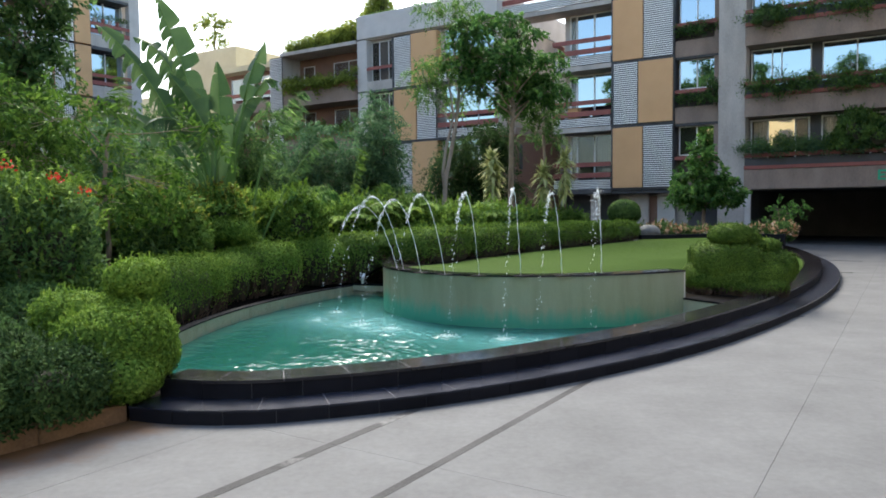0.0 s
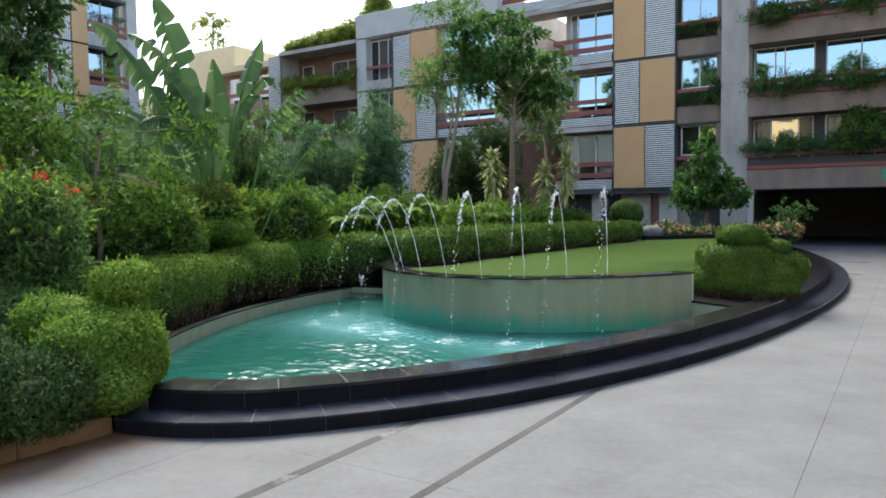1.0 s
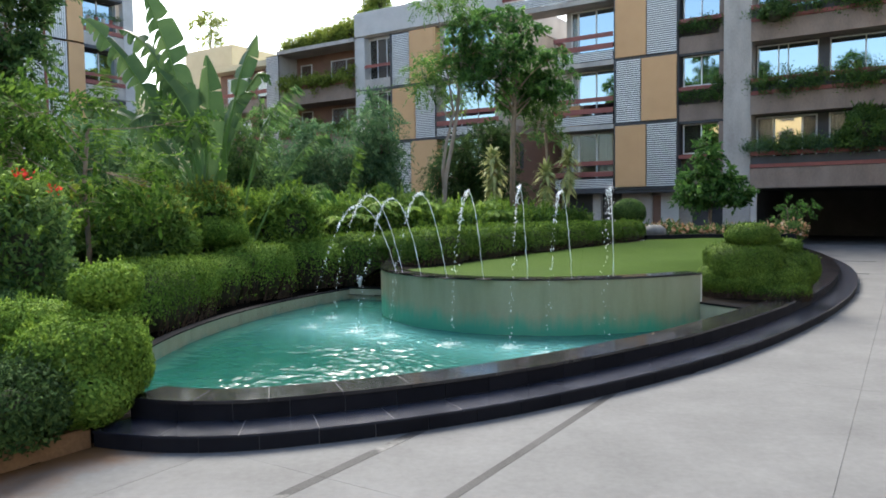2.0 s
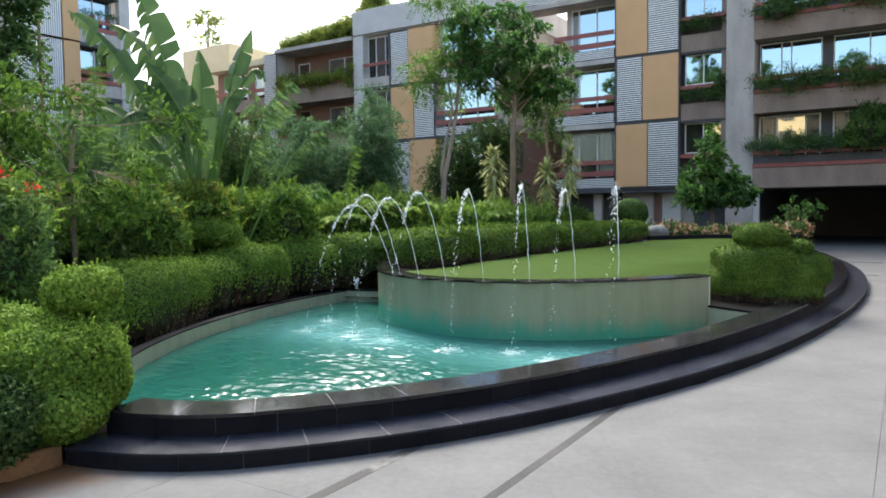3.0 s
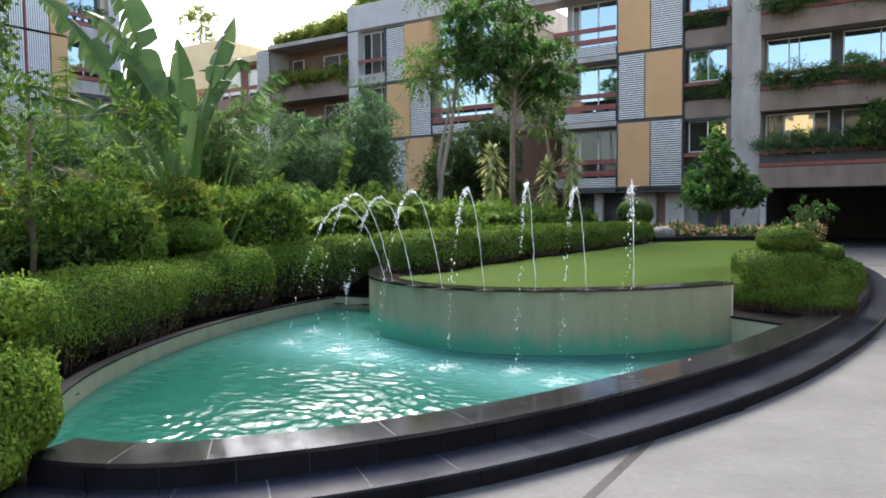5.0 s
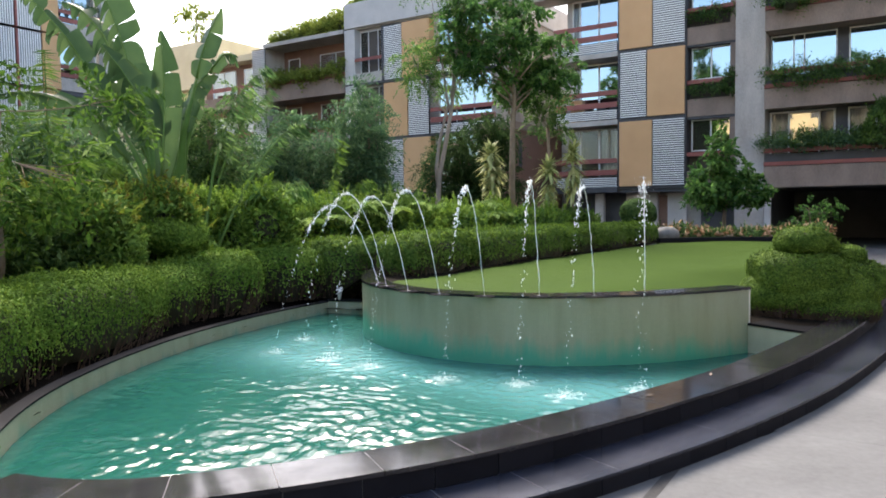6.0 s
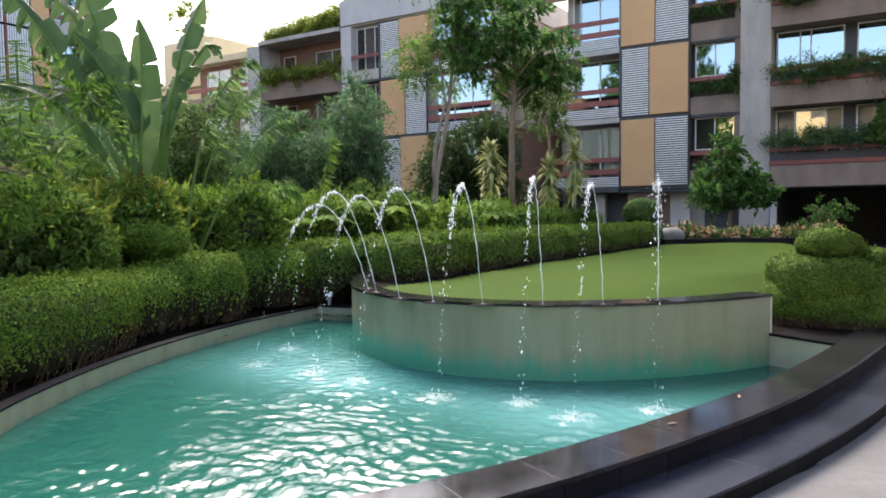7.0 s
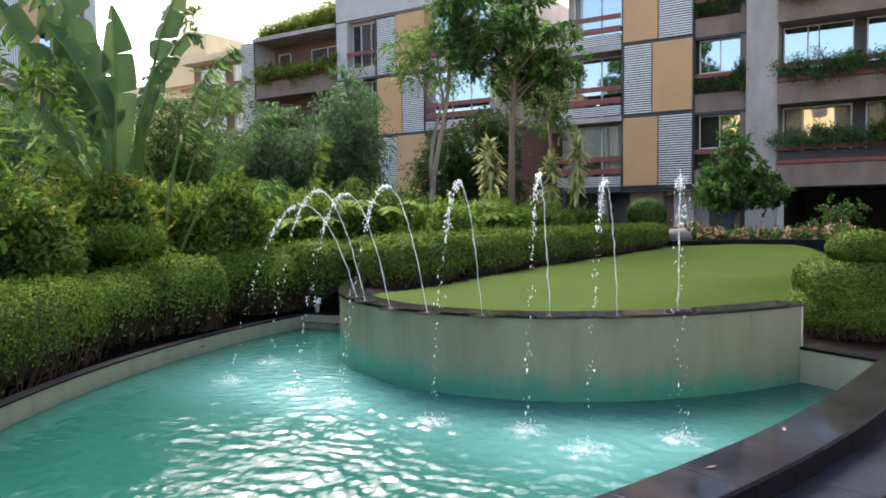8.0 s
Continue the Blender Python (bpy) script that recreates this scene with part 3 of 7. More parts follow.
def tree(name, label, at, trunk, limbs, leaf, size, sprays, radius=0.12, spray_len=0.55, width=0.4, per=26, drop=0.2, group="", bark=None, top=0.55):
    """A tree: a tapered trunk, limbs to the given crown lobes and sprays of leaves round them.
    trunk: local points; limbs: (start along the trunk 0..1, lobe centre, lobe radii)."""
    root = thing(name, label, "tree", at, 0, group)
    bm = bmesh.new()
    k = len(trunk)
    radii = [radius * (1 - (1 - top) * i / (k - 1)) for i in range(k)]
    tube(bm, trunk, radii, 10)
    part("trunk", bm, bark or M_BARK, root, smooth=True)
    Ps, Ds = [], []
    bm = bmesh.new()
    for s, c, r in limbs:
        f = s * (k - 1)
        i = min(int(f), k - 2)
        a = Vector(trunk[i]).lerp(Vector(trunk[i + 1]), f - i)
        path = limb_path(a, c, 0.12)
        rl = radius * 0.5 * (1 - 0.5 * s)
        tube(bm, path, [rl, rl * 0.85, rl * 0.65, rl * 0.5, rl * 0.25], 6)
        vol = (r[0] * r[1] * r[2]) ** (1 / 3)
        n = max(6, int(sprays * vol ** 2))
        d = unit(RNG.normal(size=(n, 3)))
        q = np.array(c) + d * np.array(r) * (RNG.uniform(0.25, 1.0, (n, 1)) ** 0.55)
        for j in range(0, n, 4):
            tube(bm, [path[3], Vector(path[-1]).lerp(Vector(q[j]), 0.5), Vector(q[j])], [rl * 0.35, rl * 0.2, 0.004], 4, False)
        # sprays: leaves in rows along a short twig
        dirs = unit(d * 0.8 + RNG.normal(size=(n, 3)) * 0.6 + np.array([0, 0, -drop]))
        m = per
        tt = np.linspace(0, 1, m)[None, :, None]
        side = unit(np.cross(dirs, RNG.normal(size=(n, 3))))
        sgn = np.where(np.arange(m) % 2, 1.0, -1.0)[None, :, None]
        L = spray_len * RNG.uniform(0.5, 1.2, (n, 1, 1))
        pts = q[:, None, :] + dirs[:, None, :] * tt * L + np.array([0, 0, -1]) * (tt ** 2) * L * drop + sgn * side[:, None, :] * size * 0.45
        ld = sgn * side[:, None, :] + dirs[:, None, :] * 0.7 + RNG.normal(size=(n, m, 3)) * 0.25
        Ps.append(pts.reshape(-1, 3))
        Ds.append(ld.reshape(-1, 3))
    tagged(part("branchwork", bm, bark or M_BARK, root, smooth=True), kind="stuff")
    P, D = np.concatenate(Ps), np.concatenate(Ds)
    P = P + RNG.normal(size=P.shape) * size * 0.15
    tagged(link_mesh("crown", leaf_mesh("crown", P, D, size, width, face=np.tile([0, 0, 1.0], (len(P), 1))), leaf, root), kind="stuff")
    return root


# ---- plan ----


def arc_chain(x, y, heading, arcs, step=0.15):
    """Points along arcs that follow one another: (length, degrees turned)."""
    pts = [(x, y)]
    for length, turn in arcs:
        n = max(2, int(length / step))
        for _ in range(n):
            heading += turn / n / 2
            x += length / n * math.cos(radians(heading))
            y += length / n * math.sin(radians(heading))
            heading += turn / n / 2
            pts.append((x, y))
    return np.array(pts)


def offset(line, d):
    """The line moved d to its left."""
    t = np.gradient(line, axis=0)
    t = t / np.linalg.norm(t, axis=1, keepdims=True)
    return line + np.stack([-t[:, 1], t[:, 0]], 1) * d


def resample(line, step):
    s = np.concatenate([[0], np.cumsum(np.linalg.norm(np.diff(line, axis=0), axis=1))])
    n = max(2, int(round(s[-1] / step)) + 1)
    u = np.linspace(0, s[-1], n)
    return np.stack([np.interp(u, s, line[:, 0]), np.interp(u, s, line[:, 1])], 1)


def inside(poly, x, y):
    """Whether points lie in a polygon."""
    x, y = np.asarray(x, float), np.asarray(y, float)
    hit = np.zeros(x.shape, bool)
    px, py = poly[:, 0], poly[:, 1]
    j = len(poly) - 1
    for i in range(len(poly)):
        c = ((py[i] > y) != (py[j] > y)) & (x < (px[j] - px[i]) * (y - py[i]) / (py[j] - py[i] + 1e-12) + px[i])
        hit ^= c
        j = i
    return hit


def line_distance(line, x, y):
    a, b = line[:-1], line[1:]
    ab = b - a
    q = np.stack([np.ravel(x), np.ravel(y)], 1)
    out = np.full(len(q), 1e9)
    for i in range(len(a)):
        t = np.clip(((q - a[i]) @ ab[i]) / (ab[i] @ ab[i] + 1e-12), 0, 1)
        out = np.minimum(out, np.linalg.norm(q - a[i] - t[:, None] * ab[i], axis=1))
    return out.reshape(np.shape(x))


FOOT = arc_chain(-2.771, 6.147, -22.0, [(1.5, 38.9), (2.5, 17.9), (4, 13.2), (8, 13.1), (12.5, 20.0)])
TREAD, COPING, STEP_H, RIM_H = 0.38, 0.385, 0.13, 0.30
SPOUT = arc_chain(-1.42, 15.7, -96.0, [(1.9, 15.9), (1.6, 30.7), (1.6, 32.1), (1.5, 28.2), (1.9, 20.5)])
SPOUT_H = 0.75
LEFT = arc_chain(-3.25, 7.65, 116, [(2.6, -24.0), (3.0, -16.4), (3.25, -16.7)])
LEFT_H, WATER = 0.10, -0.10
RIM_IN = offset(FOOT, TREAD + COPING)
_cut = int(np.argmin(np.linalg.norm(RIM_IN - np.array([4.17, 11.24]), axis=1)))
_end = _cut + 1
POOL = np.concatenate([RIM_IN[:_end + 1], SPOUT[::-1], LEFT[::-1]])
LAWN = np.concatenate([offset(SPOUT, 0.2)[14:], np.array([(4.2, 13.0), (5.0, 14.2), (5.9, 14.7), (6.6, 13.9)]), offset(FOOT, TREAD + COPING + 0.02)[_cut + 20:_cut + 86:6], np.array([(10.3, 23.7), (9.5, 24.45), (8.0, 24.85), (6.4, 24.5), (4.4, 21.7), (2.6, 19.1), (1.15, 16.9), (0.1, 15.0), (-0.7, 13.9)])])


def smooth_step(a, b, x):
    t = np.clip((np.asarray(x, float) - a) / (b - a), 0, 1)
    return t * t * (3 - 2 * t)


def ground_height(x, y):
    """Height of the planted ground inside the rim."""
    x, y = np.asarray(x, float), np.asarray(y, float)
    k = line_distance(FOOT[::4], x, y)
    left = line_distance(LEFT[::4], x, y)
    far = smooth_step(14.5, 17.0, y)
    right = 0.27 + 0.43 * smooth_step(0.0, 1.0, (k - (1.5 - 0.62 * far)) / (1.9 - 0.5 * far))
    west = 0.04 + 0.5 * smooth_step(0.3, 3.5, left)
    w = smooth_step(-2.6, -1.2, x - 0.12 * (y - 16))
    h = west * (1 - w) + right * w
    h = np.where((y < 9) & (x < -2.4), 0.10, h)
    return h if h.ndim else float(h)


# ---- ground, drive, beds ----
ISLAND = np.concatenate([offset(FOOT, 0.12), np.array([(14.0, 30.5), (12.3, 33.2), (4.0, 37.5), (-12.0, 46.0), (-34.0, 58.0), (-60.0, 40.0), (-40.0, -6.0), (-11.1, -6.0), (-2.86, 6.16)])])


def hull(pts):
    """The convex outline round points, turning left."""
    p = sorted(set(map(tuple, pts)))
    out = []
    for run in (p, p[::-1]):
        side = []
        for q in run:
            while len(side) > 1 and (side[-1][0] - side[-2][0]) * (q[1] - side[-2][1]) - (side[-1][1] - side[-2][1]) * (q[0] - side[-2][0]) <= 0:
                side.pop()
            side.append(q)
        out += side[:-1]
    return np.array(out)


def ground_sheet(hole, reach, z):
    """Flat ground out to the horizon, with a rounded hole left open for the pool."""
    c = hole.mean(0)
    d = hole - c
    rim = c + d / np.linalg.norm(d, axis=1, keepdims=True) * reach
    mid = c + d / np.linalg.norm(d, axis=1, keepdims=True) * 60
    n = len(hole)
    V = np.concatenate([hole, mid, rim])
    V = np.concatenate([V, np.full((len(V), 1), z)], 1)
    k = np.arange(n)
    q = np.stack([k, k + n, (k + 1) % n + n, (k + 1) % n], 1)
    return np_mesh("ground", V, np.concatenate([q, q + n]))


def flat_fill(loop, z):
    """A flat sheet inside one loop."""
    bm = bmesh.new()
    bmesh.ops.triangulate(bm, faces=[bm.faces.new([bm.verts.new((p[0], p[1], z)) for p in loop])])
    bmesh.ops.recalc_face_normals(bm, faces=bm.faces)
    for f in bm.faces:
        if f.normal.z < 0:
            f.normal_flip()
    return bm


POOL_OUT = np.concatenate([offset(FOOT, 0.5)[:_end + 4], offset(SPOUT, 0.12)[::-1], offset(LEFT, -0.0)[::-1] + np.array([-0.12, 0])])
HOLE = hull(POOL_OUT)
tagged(link_mesh("ground", ground_sheet(resample(np.concatenate([HOLE, HOLE[:1]]), 0.4)[:-1], 900.0, -0.012), M_DRIVE), "pale grey concrete ground of the forecourt", "ground", kind="structure")


def grid_sheet(name, x0, x1, y0, y1, step, keep, height, material):
    nx, ny = int((x1 - x0) / step) + 1, int((y1 - y0) / step) + 1
    X, Y = np.meshgrid(np.linspace(x0, x1, nx), np.linspace(y0, y1, ny))
    Z = height(X, Y)
    idx = np.arange(nx * ny).reshape(ny, nx)
    q = np.stack([idx[:-1, :-1], idx[:-1, 1:], idx[1:, 1:], idx[1:, :-1]], -1).reshape(-1, 4)
    cx, cy = X.ravel()[q].mean(1), Y.ravel()[q].mean(1)
    q = q[keep(cx, cy)]
    used, inv = np.unique(q, return_inverse=True)
    V = np.stack([X.ravel(), Y.ravel(), Z.ravel()], 1)[used]
    mesh = np_mesh(name, V, inv.reshape(-1, 4))
    mesh.polygons.foreach_set("use_smooth", [True] * len(mesh.polygons))
    return link_mesh(name, mesh, material)


def bed_height(x, y):
    z = ground_height(x, y)
    return z + 0.03 * np.sin(3.1 * x + 1.3 * y) * np.sin(2.3 * y - x)


RIM_MID = np.concatenate([offset(FOOT, 0.6), ISLAND[len(FOOT):]])
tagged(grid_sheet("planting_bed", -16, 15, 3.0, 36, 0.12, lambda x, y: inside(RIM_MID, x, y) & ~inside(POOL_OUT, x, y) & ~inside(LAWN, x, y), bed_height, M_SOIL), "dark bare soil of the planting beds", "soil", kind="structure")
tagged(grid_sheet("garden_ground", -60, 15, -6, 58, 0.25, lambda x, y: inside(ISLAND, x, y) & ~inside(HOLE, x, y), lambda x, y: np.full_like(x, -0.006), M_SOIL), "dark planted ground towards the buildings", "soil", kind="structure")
lawn = tagged(grid_sheet("lawn", -3, 13, 11, 27, 0.12, lambda x, y: inside(LAWN, x, y), lambda x, y: ground_height(x, y) + 0.012 * np.sin(2.1 * x) * np.sin(1.7 * y), M_LAWN), "mown bright green lawn behind the fountain wall", "lawn", kind="structure")

_gx, _gy = RNG.uniform(-3, 12.5, 300000), RNG.uniform(11, 26, 300000)
_in = inside(LAWN, _gx, _gy)
_gx, _gy = _gx[_in], _gy[_in]
_gp = np.stack([_gx, _gy, ground_height(_gx, _gy) + 0.012 * np.sin(2.1 * _gx) * np.sin(1.7 * _gy)], 1)
_gd = RNG.normal(size=_gp.shape) * 0.5 + np.array([0, 0, 1.0])
tagged(link_mesh("grass", leaf_mesh("grass", _gp, _gd, 0.009, 0.3), L_GRASS), "short mown grass blades of the lawn", "grass", kind="stuff")

# the drive's slabs lie between strips that follow the building's cross direction
E_X, E_Y = 0.8542, -0.5200


def drive_point(a, b):
    """Drive coordinates to the plan: a across the strips, b along them."""
    return (-1.48 + a * E_X - b * E_Y, 4.46 + a * E_Y + b * E_X)


_rel = FOOT - np.array([-1.48, 4.46])
FOOT_A, FOOT_B = _rel @ np.array([E_X, E_Y]), _rel @ np.array([-E_Y, E_X])
_m = int(np.argmax(FOOT_A))


def drive_slab(name, a0, a1, b0, b1, z, material, parent, thick=0.05):
    """A slab of the drive, cut along the foot of the steps."""
    aa = np.linspace(a0, a1, 2 if a1 - a0 < 0.2 else 14)
    end = np.where(aa > FOOT_A[_m], 99.0, np.interp(aa, FOOT_A[:_m], FOOT_B[:_m]) + 0.012)
    bb = np.minimum(b1, end)
    if bb.max() <= b0 + 0.01:
        return None
    bb = np.maximum(bb, b0 + 0.001)
    loop = [drive_point(a0, b0), drive_point(a1, b0)] + [drive_point(a, b) for a, b in zip(aa[::-1], bb[::-1])]
    bm = bmesh.new()
    top = [bm.verts.new((x, y, z)) for x, y in loop]
    bot = [bm.verts.new((x, y, z - thick)) for x, y in loop]
    bm.faces.new(top)
    for i in range(len(loop)):
        bm.faces.new((bot[i], bot[(i + 1) % len(loop)], top[(i + 1) % len(loop)], top[i]))
    return part(name, bm, material, parent)


# ---- pool, steps and fountain wall ----


def ribbon_block(a, b, z0, z1):
    """A solid between two lines of equal length, from z0 to z1."""
    bm = bmesh.new()
    n = len(a)
    rows = [[bm.verts.new((*a[i], z1)), bm.verts.new((*b[i], z1)), bm.verts.new((*b[i], z0)), bm.verts.new((*a[i], z0))] for i in range(n)]
    for r0, r1 in zip(rows, rows[1:]):
        for k in range(4):
            bm.faces.new((r0[k], r1[k], r1[(k + 1) % 4], r0[(k + 1) % 4]))
    bm.faces.new(rows[0])
    bm.faces.new(rows[-1][::-1])
    bmesh.ops.recalc_face_normals(bm, faces=bm.faces)
    return bm


def wall_with_uv(name, line, thick, z0, z1, material, parent=None, label=""):
    """An upright wall along a line, with its tiles laid along it."""
    bm = ribbon_block(line, offset(line, thick), z0, z1)
    s = np.concatenate([[0], np.cumsum(np.linalg.norm(np.diff(line, axis=0), axis=1))])
    uv = bm.loops.layers.uv.new("UVMap")
    for f in bm.faces:
        for l in f.loops:
            p = np.array(l.vert.co[:2])
            l[uv].uv = (s[int(np.argmin(np.linalg.norm(line - p, axis=1)))], l.vert.co.z)
    return part(name, bm, material, parent, label)


pool = thing("fountain_pool", "teal tiled fountain pool with a curved black granite rim", "pool")
part("step_core", ribbon_block(offset(FOOT, 0.012), offset(FOOT, TREAD + 0.05), -0.2, STEP_H - 0.0025), M_GROUT, pool, "dark mortar bed of the step")
part("rim_core", ribbon_block(offset(FOOT, TREAD + 0.012), offset(FOOT, TREAD + COPING - 0.03), -0.5, RIM_H - 0.0025), M_GROUT, pool, "dark mortar bed of the rim")
wall_with_uv("inner_face", offset(FOOT, TREAD + COPING - 0.03)[:_end + 4], 0.02, -0.5, RIM_H - 0.03, M_TILE, pool, "pale green mosaic inside of the rim")
part("pool_floor", flat_fill(resample(POOL, 0.2), -0.48), M_POOL, pool, "teal mosaic floor of the pool")
wall_with_uv("back_wall", LEFT, 0.02, -0.5, LEFT_H, M_TILE_DRY, pool, "low pale green mosaic wall with darker algae stains")
part("back_rim", ribbon_block(offset(LEFT, -0.006), offset(LEFT, 0.14), LEFT_H, LEFT_H + 0.02), M_GRANITE, pool, "dark stone edge on the low wall")
_weir = np.stack([np.linspace(LEFT[-1][0] - 0.05, -1.25, 8), np.linspace(LEFT[-1][1], 15.75, 8)], 1)
wall_with_uv("weir_wall", _weir, 0.2, -0.5, LEFT_H + 0.02, M_TILE_DRY, pool, "low pale mosaic wall closing the pool")
part("weir_rim", ribbon_block(offset(_weir, -0.01), offset(_weir, 0.3), LEFT_H + 0.02, LEFT_H + 0.045), M_GRANITE, pool, "dark stone edge on the low wall")
_ledge = np.stack([np.linspace(RIM_IN[_end][0] + 0.12, SPOUT[-1][0] - 0.03, 6), np.linspace(RIM_IN[_end][1] - 0.05, SPOUT[-1][1] - 0.02, 6)], 1)
wall_with_uv("end_wall", _ledge, -0.05, -0.5, RIM_H - 0.045, M_TILE_PALE, pool, "pale green mosaic end wall of the pool")
part("end_rim", ribbon_block(offset(_ledge, 0.012), offset(_ledge, -0.55), RIM_H - 0.045, RIM_H - 0.015), M_PLATE, pool, "black granite edge of the end wall")

fountain_wall = thing("fountain_wall", "curved pale green mosaic wall with a black granite top", "wall")
wall_with_uv("wall_face", SPOUT, 0.30, -0.5, SPOUT_H - 0.03, M_TILE, fountain_wall)

_tr = SPOUT[-1] + (SPOUT[-2] - SPOUT[-1]) * np.array([[0.16], [0.08], [0.0]])
part("end_trim", ribbon_block(offset(_tr, -0.004), offset(_tr, 0.02), 0.2, SPOUT_H - 0.031), M_CURTAIN, fountain_wall, "thin cream corner trim")


def stone_run(name, a, b, z0, z1, length, material, parent, gap=0.007):
    """Slabs laid end to end between two lines, each its own piece."""
    s = np.concatenate([[0], np.cumsum(np.linalg.norm(np.diff(a, axis=0), axis=1))])
    n = int(s[-1] / length)
    for k in range(n):
        u = np.linspace(k / n * s[-1] + gap / 2, (k + 1) / n * s[-1] - gap / 2, 4)
        pa = np.stack([np.interp(u, s, a[:, 0]), np.interp(u, s, a[:, 1])], 1)
        pb = np.stack([np.interp(u, s, b[:, 0]), np.interp(u, s, b[:, 1])], 1)
        d = max(-0.0012, RNG.normal() * 0.0009)
        part(name, ribbon_block(pa, pb, z0 + d, z1 + d), material, parent)


stone_run("top_slab", offset(SPOUT, -0.015), offset(SPOUT, 0.33), SPOUT_H - 0.03, SPOUT_H, 0.62, M_GRANITE_TOP, fountain_wall)

# water
SPLASH = [(-2.38, 12.4), (-2.2, 13.4), (-1.55, 11.95), (-1.0, 11.5), (-0.06, 10.75), (0.77, 10.5), (1.2, 10.0), (2.0, 10.2)]


def water_height(x, y):
    """Small crossing ripples, rings round each splash and a boil where the jets land; also how much foam."""
    z = np.zeros_like(x)
    x0, y0 = x, y
    x = x0 + 0.10 * np.sin(1.9 * y0 + 0.7 * np.sin(2.3 * x0)) + 0.05 * np.sin(4.7 * x0 - 3.1 * y0)
    y = y0 + 0.10 * np.sin(2.1 * x0 + 1.0) + 0.05 * np.sin(5.3 * y0 + 2.9 * x0)
    for i in range(20):
        w = 11.0 * 1.155 ** i
        a = 2.4 * i + 0.7
        ax, ay = math.cos(a), math.sin(a)
        z += (0.022 if i < 8 else 0.042) / w * (1 + 0.4 * math.sin(i)) * np.sin(w * (ax * x + ay * y) + i * 1.7 + 1.2 * np.sin(0.31 * w * (ay * x - ax * y) + i))
    x, y = x0, y0
    z *= 0.8 + 0.45 * np.sin(1.3 * x + 2.0 * np.sin(0.9 * y)) * np.sin(1.7 * y + 1.1 * x)
    calm = 0.31 + 1.15 * np.exp(-((x + 0.8) ** 2 / 4.5 + (y - 8.8) ** 2 / 5.0))
    z *= 1.25 * calm
    foam, air = np.zeros_like(x), np.zeros_like(x)
    for i, (sx, sy) in enumerate(SPLASH):
        d = np.hypot(x - sx, y - sy)
        turn = np.arctan2(y - sy, x - sx)
        z += (0.003 if i < 4 else 0.0045) * np.sin(34 * d - i + 0.8 * np.sin(3 * turn + i)) * np.exp(-d * 2.0)
        boil = np.exp(-(d / (0.16 + 0.04 * np.sin(5 * turn + i) + 0.02 * np.sin(11 * turn))) ** 2)
        z += (0.006 if i < 4 else 0.020) * boil * (0.8 + 0.35 * np.sin(47 * x + 3 * np.sin(31 * y)) * np.sin(43 * y + i))
        foam += (0.3 if i < 4 else 0.5) * boil
        air += (0.4 if i < 4 else 0.28) * np.exp(-(d / 0.8) ** 2)
    air += 0.48 * np.exp(-((x + 1.2) ** 2 / 1.3 + (y - 12.4) ** 2 / 2.6)) * (0.8 + 0.35 * np.sin(3.1 * x + 2 * np.sin(2.3 * y)) * np.sin(2.7 * y))
    air += 0.27 * np.exp(-((x - 1.7) ** 2 / 1.6 + (y - 9.9) ** 2 / 1.0)) * (0.85 + 0.3 * np.sin(2.7 * x + np.sin(3.1 * y)) * np.sin(3.3 * y + x))
    z += 0.0022 * np.sin(41 * x + 13 * np.sin(7 * y)) * np.sin(37 * y + 11 * np.sin(5 * x)) * np.clip(air, 0, 1)
    chop = np.clip(air + 0.55 * np.exp(-((x + 0.9) ** 2 / 3.0 + (y - 12.0) ** 2 / 3.0)), 0, 1)
    z += 0.0018 * np.sin(83 * x + 9 * np.sin(11 * y + 3 * np.sin(4 * x))) * np.sin(71 * y + 8 * np.sin(9 * x)) * chop
    return WATER + z, np.clip(foam, 0, 1), np.clip(air, 0, 0.9)


water = grid_sheet("water", -4.6, 4.6, 6.2, 16.8, 0.02, lambda x, y: inside(POOL, x, y), lambda x, y: water_height(x, y)[0], M_WATER)
_co = np.empty(len(water.data.vertices) * 3, np.float32)
water.data.vertices.foreach_get("co", _co)
_co = _co.reshape(-1, 3)
_at = water.data.attributes.new("foam", "FLOAT", "POINT")
_wh = water_height(_co[:, 0].astype(float), _co[:, 1].astype(float))
_at.data.foreach_set("value", _wh[1].astype(np.float32))
_at = water.data.attributes.new("air", "FLOAT", "POINT")
_at.data.foreach_set("value", _wh[2].astype(np.float32))
tagged(water, "rippling turquoise water of the fountain pool", "water", kind="structure")


def drop_shape(bm, c, r, stretch=1.4):
    v = [bm.verts.new((c[0] + r * x, c[1] + r * y, c[2] + r * z * stretch)) for x, y, z in ((1, 0, 0), (0, 1, 0), (-1, 0, 0), (0, -1, 0), (0, 0, 1), (0, 0, -1))]
    for i in range(4):
        bm.faces.new((v[i], v[(i + 1) % 4], v[4]))
        bm.faces.new((v[(i + 1) % 4], v[i], v[5]))


